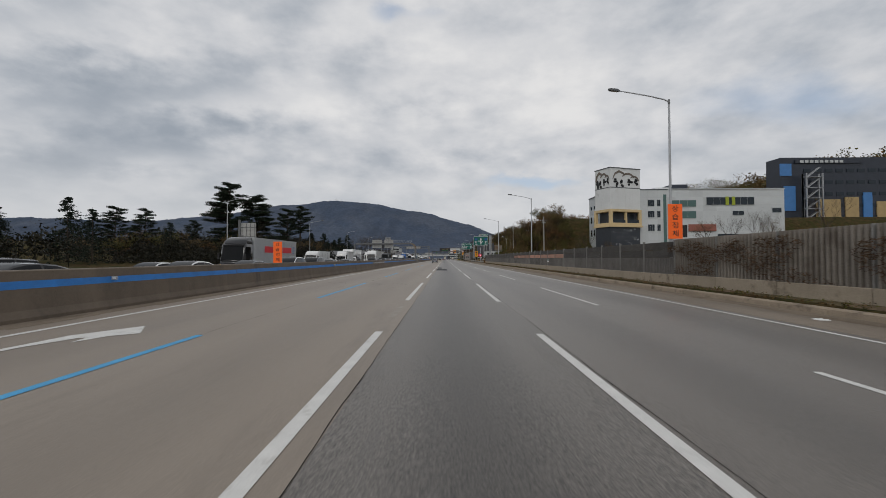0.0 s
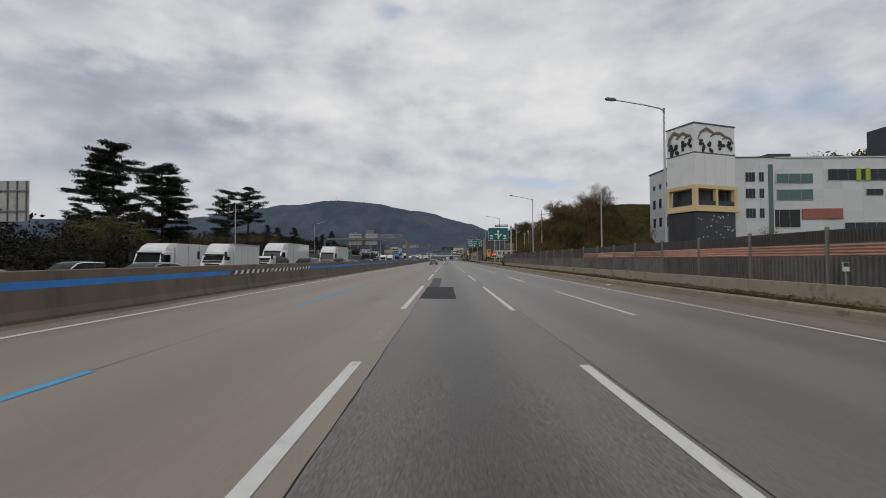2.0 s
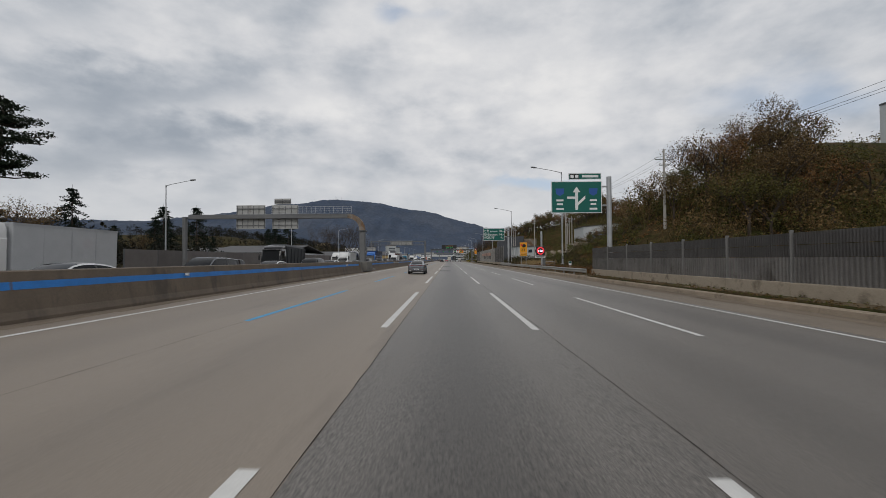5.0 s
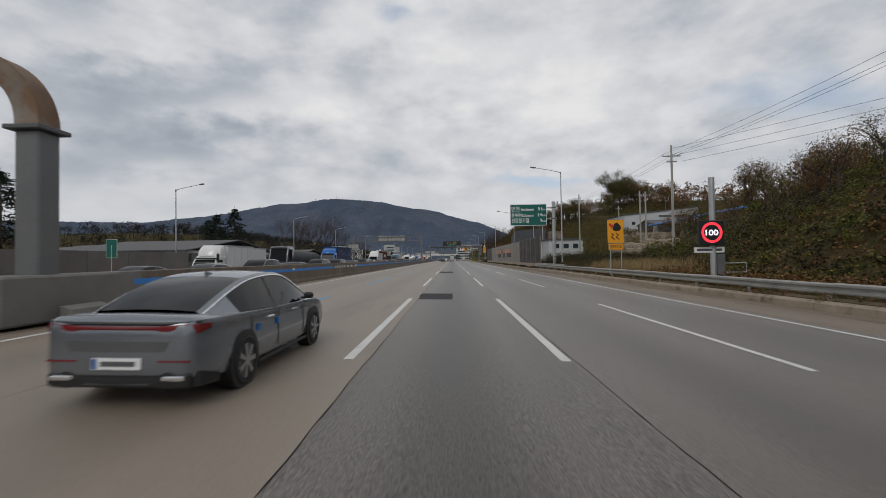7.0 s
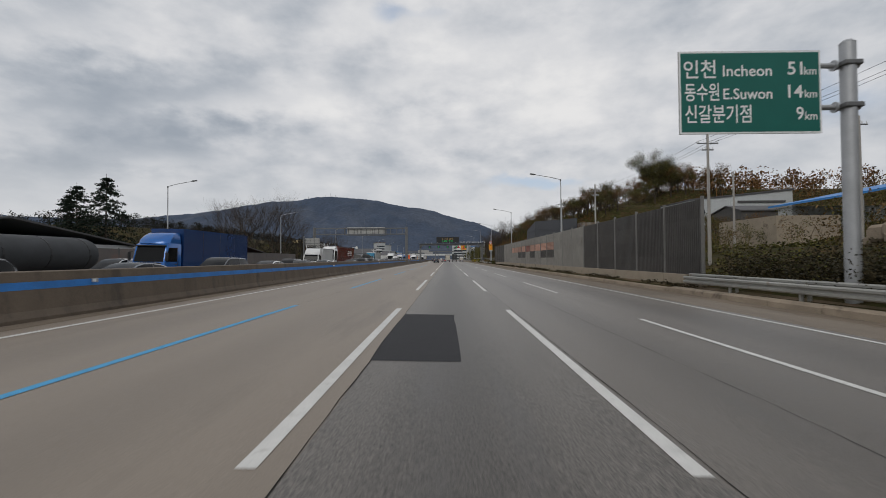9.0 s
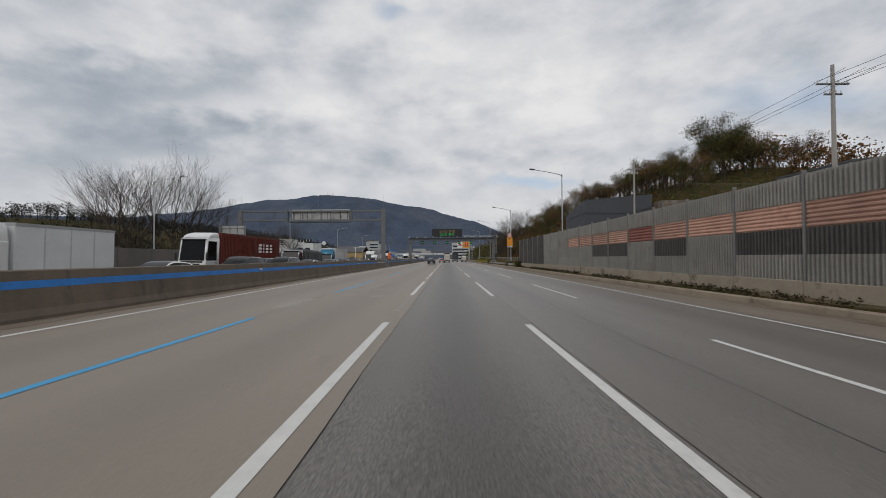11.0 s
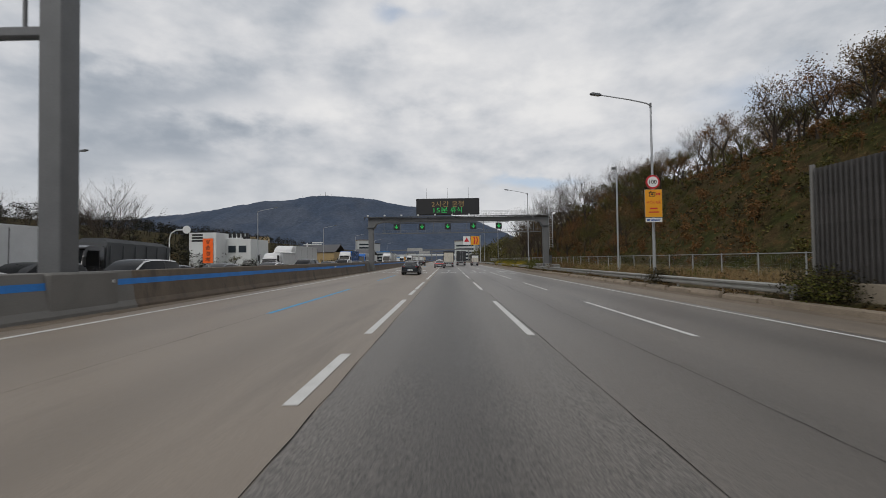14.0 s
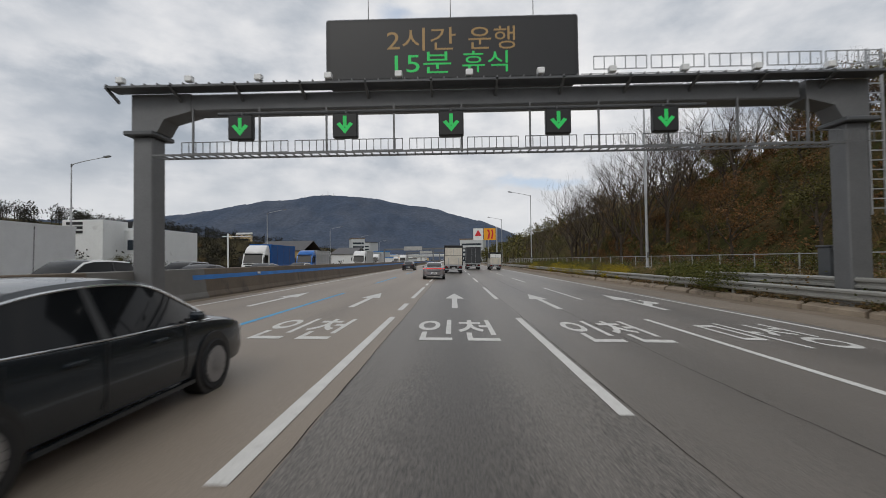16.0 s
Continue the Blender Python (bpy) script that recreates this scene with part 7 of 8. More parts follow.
scatter("verge_bushes", 360, (12.7, 15.6), (370, 480), "leaf_brown", "rust-brown bushes leaning over the guard rail", 1.15, 0.055, 62, lambda x, y: noise.noise((x * 0.25, y * 0.3, 8)) > 0.06, per=200)
scatter("verge_bushes", 40, (12.3, 12.9), (413.6, 415.2), "leaf_green", "green bush grown through the guard rail", 1.3, 0.05, 63, None, per=60)
scatter("verge_weeds", 900, (13.2, 15.6), (364, 412), "leaf_autumn", "rust-red weeds behind the guard rail", 0.8, 0.045, 64, lambda x, y: noise.noise((x * 0.4, y * 0.2, 3)) > 0.0, per=20)
scatter("verge_bushes", 30, (12.3, 13.0), (370.3, 372.4), "leaf_dark", "dark bush grown through the guard rail", 1.0, 0.05, 67, None, per=90)
scatter("verge_bushes", 24, (12.45, 13.0), (358.4, 359.8), "leaf_green", "green bush at the end of the noise wall", 1.2, 0.05, 68, None, per=90)
scatter("kerb_weeds", 420, (12.02, 12.4), (360, 480), "leaf_green", "green weeds growing out of the broken kerb", 0.4, 0.035, 65, lambda x, y: noise.noise((y * 0.35, 2, 0)) > 0.2, per=30)
scatter("kerb_weeds", 1500, (12.05, 12.45), (150, 480), "leaf_brown", "brown weeds growing out of the broken kerb", 0.35, 0.03, 66, lambda x, y: (y < 228 or y > 360) and noise.noise((y * 0.3, 6, 0)) > 0.08, per=26)
scatter("verge_weeds", 420, (12.4, 14.0), (427, 470), "leaf_yellow", "yellow flowering weeds behind the guard rail", 1.0, 0.055, 49, lambda x, y: noise.noise((x * 0.5, y * 0.25, 9)) > 0.05, per=130)
scatter("hedge", 620, (13.8, 18.5), (222, 246.5), "leaf_dark", "dark dense bushes behind the guard rail", 1.9, 0.065, 50, None, per=80)
scatter("hedge", 160, (14.2, 19.5), (222, 246.5), "leaf_green", "green shoots among the dark bushes", 2.0, 0.06, 36, None, per=50)
scatter("dry_grass", 1100, (13.4, 19), (206, 232), "straw", "tall dry grass behind the guard rail", 1.1, 0.014, 51, None, True, 9)
scatter("verge_brush", 620, (18.5, 34), (204, 248), "leaf_dark", "dark brush behind the dry grass", 1.7, 0.075, 35, None, per=44)
scatter("verge_brush", 260, (18.5, 34), (204, 248), "leaf_olive", "olive brush behind the dry grass", 1.6, 0.075, 34, None, per=40)
scatter("verge_weeds", 420, (12.5, 13.02), (-20, 168), "leaf_green", "low green weeds along the wall foot", 0.16, 0.035, 52, lambda x, y: noise.noise((y * 0.12, 7, 0)) > -0.1, per=10)
scatter("verge_weeds", 1300, (12.5, 13.02), (-20, 168), "leaf_brown", "low brown weeds along the wall foot", 0.13, 0.035, 53, None, per=9)
scatter("verge_weeds", 900, (12.5, 13.02), (246, 364), "leaf_dark", "low green weeds along the noise wall", 0.26, 0.055, 54, lambda x, y: noise.noise((y * 0.15, 3, 0)) > -0.15, per=10)
scatter("verge_weeds", 1500, (12.8, 16.5), (166, 230), "leaf_autumn", "brown weeds behind the guard rail", 0.6, 0.08, 55, None, per=12)
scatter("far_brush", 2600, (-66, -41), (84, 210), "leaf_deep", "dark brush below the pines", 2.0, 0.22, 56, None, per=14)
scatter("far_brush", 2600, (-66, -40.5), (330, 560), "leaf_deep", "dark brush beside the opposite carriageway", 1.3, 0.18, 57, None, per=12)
scatter("far_brush", 200, (-62, -41), (88, 200), "leaf_dark", "withered brush below the pines", 2.0, 0.2, 58, None, per=14)
scatter("field_brush", 1500, (17, 60), (226, 350), "leaf_olive", "rough brush round the village", 0.8, 0.18, 59, None, per=9)
scatter("knoll_brush", 2200, (45, 130), (330, 480), "leaf_olive", "dark brush under the knoll's trees", 1.6, 0.15, 60, None, per=22)
scatter("verge_weeds", 900, (12.05, 12.7), (362, 470), "leaf_brown", "brown weeds and clods under the guard rail", 0.22, 0.05, 33, lambda x, y: noise.noise((y * 0.2, 5, 0)) > -0.2, per=10)
scatter("slope_brush", 620, (16.2, 22), (396, 475), "leaf_green", "green creeper and bushes over the wire fence", 1.5, 0.06, 32, patchy(0.2, 0.1, 2, -0.25), per=40)
scatter("slope_brush", 420, (16.2, 24), (396, 475), "leaf_autumn", "rust-coloured bushes behind the wire fence", 1.5, 0.06, 31, patchy(0.2, 0.1, 8, -0.1), per=36)
scatter("fence_bush", 40, (12.6, 13.5), (358.2, 360.4), "leaf_dark", "small dark bush at the end of the noise wall", 1.3, 0.05, 61, None, per=90)


def far_wood(n, x_range, y_range, h0, h1, mat, label, seed, leaves=24, leaf=0.042):
    rnd = random.Random(seed)
    g = Geo()
    for _ in range(n):
        x, y = rnd.uniform(*x_range), rnd.uniform(*y_range)
        x, y = across(x, y), along(y)
        z, h = land(x, y), rnd.uniform(h0, h1)
        if h > 6:
            g.tube([(x, y, z - 0.5), (x, y, z + h * 0.6)], 0.18, 4, 0.06)
        else:
            for k in range(4):
                a = rnd.uniform(0, math.tau)
                g.tube([(x, y, z - 0.2), (x + math.cos(a) * h * 0.25, y + math.sin(a) * h * 0.25, z + h * 0.7)], 0.022, 3, 0.01)
        for k in range(6):
            c = (x + rnd.uniform(-.24, .24) * h, y + rnd.uniform(-.24, .24) * h, z + h * rnd.uniform(0.3, 0.9))
            leaf_quads(g, c, leaves, h * 0.24, h * leaf, rnd, 0.8)
    return tagged(part("woodland", g, mat), label, "woodland", kind="stuff")


far_wood(420, (165, 300), (205, 400), 8, 12, "leaf_brown", "brown autumn wood on the hill behind the offices", 71, 13, 0.055)
far_wood(420, (165, 300), (205, 400), 8, 12, "leaf_olive", "olive autumn wood on the hill behind the offices", 72, 13, 0.055)
far_wood(110, (25, 48), (165, 192), 3.0, 5.5, "leaf_brown", "brown undergrowth below the autumn grove", 81, 34, 0.027)
far_wood(110, (25, 48), (165, 192), 2.5, 5.0, "leaf_olive", "dark olive undergrowth below the autumn grove", 82, 34, 0.027)
far_wood(230, (104, 175), (232, 372), 7, 11, "leaf_brown", "brown autumn wood above the village", 92, 30, 0.028)
far_wood(230, (104, 175), (232, 372), 7, 11, "leaf_olive", "olive autumn wood above the village", 93, 30, 0.028)
far_wood(170, (30, 112), (246, 345), 2.0, 5.0, "leaf_olive", "dark shrubs round the village", 90, 24, 0.032)
far_wood(130, (30, 112), (246, 345), 2.0, 5.0, "leaf_brown", "brown shrubs round the village", 91, 24, 0.032)
far_wood(60, (23, 46), (396, 520), 2.0, 4.0, "leaf_brown", "brown thicket on the long slope", 84, 36, 0.027)
far_wood(60, (23, 46), (392, 520), 2.0, 4.0, "leaf_olive", "dark olive thicket on the long slope", 85, 36, 0.027)
far_wood(210, (20, 47), (364, 470), 0.8, 2.0, "leaf_olive", "low olive bushes dotted over the long slope", 86, 48, 0.05)
far_wood(210, (20, 47), (364, 470), 0.8, 2.0, "leaf_autumn", "low rust-brown bushes dotted over the long slope", 95, 48, 0.05)
far_wood(110, (20, 46), (176, 226), 0.8, 2.2, "leaf_green", "low green bushes dotted over the cut slope", 96, 44, 0.045)
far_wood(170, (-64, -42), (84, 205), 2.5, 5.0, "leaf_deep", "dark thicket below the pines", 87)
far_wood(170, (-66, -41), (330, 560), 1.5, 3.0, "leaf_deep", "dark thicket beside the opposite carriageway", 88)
far_wood(260, (20, 140), (540, 980), 8, 12, "leaf_olive", "autumn wood along the motorway in the distance", 73, 13, 0.055)
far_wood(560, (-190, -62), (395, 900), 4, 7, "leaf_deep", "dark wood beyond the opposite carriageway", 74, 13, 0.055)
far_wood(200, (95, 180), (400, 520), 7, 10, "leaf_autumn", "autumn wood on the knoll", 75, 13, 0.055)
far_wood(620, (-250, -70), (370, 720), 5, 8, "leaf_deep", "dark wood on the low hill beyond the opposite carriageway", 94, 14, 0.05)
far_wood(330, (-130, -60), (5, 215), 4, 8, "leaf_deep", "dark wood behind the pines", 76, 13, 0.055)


# Mountains far ahead; their distance haze is put into the grey-blue wood colour
RIDGE_Y = 2600.0


def range_mesh(name, depth, x0, x1, step, ridge, label, mat="mountain"):
    """Slopes that climb to a ridge line at RIDGE_Y and fall behind it, cut by spurs and gullies."""
    g = Geo()
    nx2, ny2 = int((x1 - x0) / step), 30
    for j in range(ny2 + 1):
        s = j / ny2
        climb = min(1.0, s / 0.7)
        for i in range(nx2 + 1):
            x = x0 + (x1 - x0) * i / nx2
            f = climb ** 1.25 if s <= 0.7 else 1 - (s - 0.7) * 1.4
            n = noise.fractal((x * 0.0045, s * 2.2, 1.3), 0.8, 2.1, 5)
            g.v.append((x, RIDGE_Y + depth * (s - 0.7) / 0.7, ridge(x) * f * (1 + 0.30 * n * math.sin(math.pi * climb)) - 6 * (1 - climb)))
    for j in range(ny2):
        for i in range(nx2):
            a = j * (nx2 + 1) + i
            g.f.append((a, a + 1, a + nx2 + 2, a + nx2 + 1))
    return tagged(part(name, g, mat, smooth=True), label, "mountain", kind="structure")


RIDGE_X = (-5000, -4200, -3300, -2500, -2117, -1736, -1451, -1230, -1104, -978, -821, -727, -632, -476, -382, -288, -163, -54, 23, 148, 210, 330, 480, 900)
RIDGE_Z = (250, 290, 240, 257, 241, 231, 254, 275, 300, 318, 325, 340, 345, 331, 321, 295, 278, 258, 226, 200, 174, 120, 60, 10)


def ridge_main(x):
    crowns = 3.2 * max(0.0, noise.noise((x * 0.06, 8, 0))) + 2.0 * noise.noise((x * 0.11, 2, 0))
    return float(np.interp(x, RIDGE_X, RIDGE_Z)) + 5 * noise.fractal((x * 0.012, 0, 0), 0.8, 2.0, 4) + crowns


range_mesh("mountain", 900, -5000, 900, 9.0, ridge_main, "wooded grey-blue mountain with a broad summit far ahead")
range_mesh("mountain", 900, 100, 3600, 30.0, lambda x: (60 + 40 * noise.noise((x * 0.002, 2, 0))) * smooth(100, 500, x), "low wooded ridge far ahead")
g = Geo()
for x, tall in ((-640, 20), (-610, 13), (-668, 10), (-760, 12)):
    g.tube([(x, RIDGE_Y, ridge_main(x) * 0.98), (x, RIDGE_Y, ridge_main(x) + tall)], 1.2, 5, 0.5)
tagged(part("summit_masts", g, "steel_grey"), "thin radio masts on the summit", "mast")



# Vehicles. Each is built at the origin, front towards +y, standing on z = 0.
def wheel(parent, x, y, r, w, rim="rim", spokes=10):
    s = 1 if x > 0 else -1
    prof = [(-w / 2, r * 0.88), (-w / 2 + 0.03, r * 0.97), (-w / 2 + 0.06, r), (w / 2 - 0.06, r), (w / 2 - 0.03, r * 0.97), (w / 2, r * 0.88), (w / 2 - 0.01, r * 0.68), (-w / 2 + 0.01, r * 0.68)]
    g = Geo()
    k = 24
    rings = [[(x + a, y + rr * math.cos(t * math.tau / k), r + rr * math.sin(t * math.tau / k)) for a, rr in prof] for t in range(k)]
    g.loft(rings + [rings[0]], caps=False)
    tyre = part("wheel", g, "rubber", parent, smooth=True)
    part("rim", Geo().disc_x(x + s * (w / 2 - 0.022), y, r, r * 0.69, 0.012, 24), "rim_dark" if spokes else rim, tyre)
    if not spokes:
        return tyre
    sp = Geo()
    for i in range(spokes):
        a = i * math.tau / spokes
        for rr0, rr1, ww in ((r * 0.12, r * 0.66, 0.032),):
            c0, s0 = math.cos(a), math.sin(a)
            q = [(y + rr0 * c0 - ww * s0 * 0.7, r + rr0 * s0 + ww * c0 * 0.7), (y + rr0 * c0 + ww * s0 * 0.7, r + rr0 * s0 - ww * c0 * 0.7), (y + rr1 * c0 + ww * s0, r + rr1 * s0 - ww * c0), (y + rr1 * c0 - ww * s0, r + rr1 * s0 + ww * c0)]
            xo = x + s * (w / 2 - 0.008)
            sp.prism_x(q, xo - 0.012, xo + 0.012)
    sp.disc_x(x + s * (w / 2 - 0.004), y, r, r * 0.17, 0.02, 12)
    part("spokes", sp, "rim", tyre)
    return tyre


SEDAN = dict(
    body=((-2.46, .66, .44, .82, .84), (-2.43, .78, .33, .95, .97), (-2.35, .855, .28, 1.01, 1.04), (-2.18, .905, .25, 1.01, 1.04), (-1.9, .925, .23, 1.00, 1.02), (-1.2, .93, .21, .97, 1.0), (-.2, .925, .20, .94, .96), (.8, .925, .20, .925, .95), (1.5, .92, .2, .90, .95), (2.0, .905, .21, .84, .90), (2.32, .84, .24, .74, .80), (2.45, .66, .32, .62, .66)),
    roof=((-2.0, 1.035, .60, .80), (-1.45, 1.235, .60, .86), (-.85, 1.385, .58, .87), (-.25, 1.44, .575, .87), (.3, 1.435, .575, .87), (.7, 1.36, .59, .87), (1.1, 1.185, .64, .86), (1.5, .985, .70, .83)),
    rear=2, front=4, wheels=(-1.42, 1.43), r=0.335)
SUV = dict(
    body=((-2.3, .80, .45, .95, .97), (-2.25, .88, .34, 1.05, 1.07), (-2.1, .92, .28, 1.08, 1.10), (-1.2, .94, .26, 1.07, 1.10), (0, .94, .25, 1.06, 1.08), (1.0, .94, .25, 1.04, 1.08), (1.5, .93, .25, 1.02, 1.07), (2.0, .90, .27, .95, 1.0), (2.28, .82, .32, .84, .88), (2.36, .66, .4, .7, .74)),
    roof=((-2.2, 1.10, .70, .84), (-2.0, 1.45, .66, .86), (-1.75, 1.64, .64, .88), (-.8, 1.70, .64, .88), (.1, 1.69, .64, .88), (.55, 1.62, .65, .88), (.95, 1.38, .69, .87), (1.35, 1.10, .73, .84)),
    rear=1, front=4, wheels=(-1.36, 1.36), r=0.36)
VAN = dict(
    body=((-2.5, .84, .45, 1.1, 1.12), (-2.45, .92, .34, 1.18, 1.2), (-1.2, .95, .27, 1.15, 1.17), (0, .95, .26, 1.12, 1.14), (1.0, .95, .26, 1.1, 1.12), (1.7, .94, .26, 1.04, 1.1), (2.2, .90, .28, .92, 1.0), (2.45, .80, .34, .75, .8), (2.52, .66, .42, .66, .7)),
    roof=((-2.45, 1.2, .80, .90), (-2.38, 1.6, .78, .90), (-2.25, 1.86, .74, .91), (-1.0, 1.92, .73, .91), (.3, 1.9, .73, .91), (.8, 1.82, .74, .91), (1.35, 1.5, .76, .90), (1.9, 1.1, .80, .88)),
    rear=1, front=4, wheels=(-1.5, 1.55), r=0.35)


def wrap_band(pts, deep=0.07):
    """A band round the tail: pts of (x, y, z0, z1) for one half, mirrored."""
    full = [(-x, y, a, b) for x, y, a, b in reversed(pts[1:])] + list(pts)
    return Geo().loft([[(x, y, a), (x, y - 0.008, (a + b) / 2), (x, y, b), (x * 0.95, y + deep, b), (x * 0.95, y + deep, a)] for x, y, a, b in full])


def refined(rows, k):
    """Stations set k times closer along a smooth curve through the given ones."""
    rows = [np.array(r) for r in rows]
    out = []
    for i in range(len(rows) - 1):
        p0, p1, p2, p3 = rows[max(i - 1, 0)], rows[i], rows[i + 1], rows[min(i + 2, len(rows) - 1)]
        for j in range(k):
            t = j / k
            q = 0.5 * (2 * p1 + (p2 - p0) * t + (2 * p0 - 5 * p1 + 4 * p2 - p3) * t * t + (3 * p1 - p0 - 3 * p2 + p3) * t ** 3) if k > 1 else p1
            lo, hi = np.minimum(p1, p2), np.maximum(p1, p2)
            out.append(tuple(np.clip(q, lo - 0.02, hi + 0.02)))
    out.append(tuple(rows[-1]))
    return out


def car(name, label, mat, spec, group="", detail=False, lamps_on=False, rim="rim", spokes=10, solid_sides=False):
    t_ = thing(name, label, "car", (0, -320, 0), group=group)
    K = 4 if detail else 1
    rings = []
    for y, hw, zb, zs, zc in refined(spec["body"], K):
        half = [(0, zb), (hw * .80, zb), (hw * .965, zb + .07), (hw, zb + (zs - zb) * .36), (hw * .992, zb + (zs - zb) * .62), (hw * .985, zs - .12), (hw * .955, zs - .03), (hw * .88, zs), (hw * .45, (zs + zc * 2) / 3), (0, zc)]
        rings.append([(x, y, z) for x, z in half] + [(-x, y, z) for x, z in reversed(half[1:-1])])
    body = part("body", Geo().loft(rings), mat, t_, smooth=True)
    rf = refined(spec["roof"], K)
    belt = lambda y: np.interp(y, [b[0] for b in spec["body"]], [b[3] for b in spec["body"]]) - 0.02
    top = {"rear_window": Geo(), "roof": Geo(), "windscreen": Geo()}
    side_g = {1: [], -1: []}
    def cross(st):
        y, zr, hr, hb = st
        return [(hr, y, zr), (hr * .55, y, zr + .018), (0, y, zr + .024), (-hr * .55, y, zr + .018), (-hr, y, zr)]
    for i in range(len(rf) - 1):
        key = "rear_window" if i < spec["rear"] * K else ("roof" if i < spec["front"] * K else "windscreen")
        a, b = cross(rf[i]), cross(rf[i + 1])
        for k in range(4):
            top[key].poly([a[k], a[k + 1], b[k + 1], b[k]])
    # cant rails belong to the roof panel
    for i in range(len(rf) - 1):
        for s in (1, -1):
            q = []
            for st in (rf[i], rf[i + 1]):
                y, zr, hr, hb = st
                q.append(((s * hr, y, zr), (s * (hr + .055), y, max(zr - .05, belt(y))), (s * hb, y, belt(y))))
            top["roof"].poly([q[0][0], q[0][1], q[1][1], q[1][0]])
            side_g[s].append((q[0][1], q[0][2], q[1][2], q[1][1]))
    n = len(side_g[1])
    for s in (1, -1):
        for i, q in enumerate(side_g[s]):
            if i < K or (solid_sides and i < 4 * K):
                top["roof"].poly(q)
        lo, hi = (K if not solid_sides else 4 * K), n
        mid = 3 * K if not solid_sides else 4 * K
        for nm, i0, i1 in (("rear_side_window", lo, mid), ("front_side_window", mid, hi)):
            if i1 <= i0:
                continue
            g = Geo()
            for i in range(i0, i1):
                g.poly(side_g[s][i])
            part(nm, g, "cab_glass", t_, smooth=True)
        yb = rf[3 * K][0]
        zt = rf[3 * K][1] - 0.05
        part("pillar", Geo().poly([(s * (rf[3 * K][3] + .004), yb - .05, belt(yb)), (s * (rf[3 * K][3] + .004), yb + .06, belt(yb)), (s * (rf[3 * K][2] + .061), yb + .04, zt), (s * (rf[3 * K][2] + .061), yb - .04, zt)]), "trim_black", t_)
        if detail:
            pts = [(s * (st[2] + .062), st[0], max(st[1] - .045, belt(st[0]) + .01)) for st in rf]
            part("window_trim", Geo().tube(pts[0 if detail == 1 else K:], 0.013, 6), "chrome", t_)
            if detail == 2:
                part("window_trim", Geo().tube([(s * (st[3] + .008), st[0], belt(st[0]) + .012) for st in rf[K:]], 0.010, 6), "chrome", t_)
            for y in (-.62, .42):
                part("door_handle", Geo().box(s * .925 - .025, s * .925 + .025, y - .1, y + .1, .79, .825, .01), "chrome" if detail == 1 else mat, t_)
            for y in (-.30, .86, -1.22):
                part("door_gap", Geo().box(s * .928 - .004, s * .928 + .004, y - .006, y + .006, .32, .92), "trim_black", t_)
            part("sill_trim", Geo().box(s * .915 - .02, s * .915 + .02, -1.0, 1.02, .205, .25), "trim_black" if detail == 1 else mat, t_)
            mir = part("mirror", Geo().box(s * 1.00 - .085, s * 1.00 + .085, .87, .97, .94, 1.05, .035), mat if detail == 2 else "trim_black", t_)
            part("mirror_arm", Geo().box(min(s * .86, s * .95), max(s * .86, s * .95), .9, .96, .93, .97), "trim_black", mir)
            if detail == 1:
                for y, z in ((-.35, .66), (-1.02, .66)):
                    part("door_guard", Geo().box(s * .935 - .012, s * .935 + .012, y - .025, y + .025, z, z + .1), "blue_paint", t_)
    part("rear_window", top["rear_window"], "cab_glass", t_, smooth=True)
    part("roof", top["roof"], mat, t_, smooth=True)
    part("windscreen", top["windscreen"], "cab_glass", t_, smooth=True)
    w0 = max(b[1] for b in spec["body"])
    for y in spec["wheels"]:
        for s in (1, -1):
            # the body is uncut; a black disc stands in for the well's shade
            part("wheel_arch", Geo().disc_x(s * (w0 - .10), y, spec["r"] + .015, spec["r"] + .055, .215, 26), "trim_black", t_)
            wheel(t_, s * (w0 - .088), y, spec["r"], .235, rim, spokes if detail else 0)
    y0, hw0 = spec["body"][0][0], spec["body"][1][1]
    zt = spec["body"][1][3]
    yf = spec["body"][-1][0]
    for s in (1, -1):
        if detail != 1:
            part("tail_lamp", Geo().box(min(s * .50, s * hw0), max(s * .50, s * hw0), y0 + .0, y0 + .16, zt - .16, zt - .04, .02), "tail_on" if lamps_on else "tail_red", t_)
        part("head_lamp", Geo().box(min(s * .45, s * .80), max(s * .45, s * .80), yf - .24, yf - .04, .58, .70, .02), "lamp_glass", t_)
    part("grille", Geo().box(-.40, .40, yf - .08, yf + .012, .42, .62, .02), "trim_black", t_)
    pl = part("number_plate", Geo().box(-.27, .27, y0 - .016, y0 + .03, .455, .58), "sign_white", t_)
    part("plate_bar", Geo().box(-.17, .21, y0 - .020, y0 - .017, .49, .545), "steel_dark", pl)
    if detail:
        part("plate_strip", Geo().box(-.262, -.215, y0 - .020, y0 - .017, .462, .573), "sign_blue", pl)
    part("bumper_lower", Geo().box(-.80, .80, y0 + .005, y0 + .25, .25, .42, .03), "trim_black", t_)
    if detail == 1:
        part("tail_bar", wrap_band([(0, y0 - .002, .885, .922), (.42, y0 + .002, .882, .925), (.58, y0 + .012, .845, .935), (.74, y0 + .035, .835, .945), (.85, y0 + .095, .845, .945), (.905, y0 + .26, .885, .94)]), "tail_on" if lamps_on else "tail_red", t_, smooth=True)
        part("tail_strip", wrap_band([(0, y0 + .010, .93, .968), (.5, y0 + .016, .93, .97), (.74, y0 + .05, .952, .975), (.86, y0 + .13, .955, .98)]), "trim_black", t_, smooth=True)
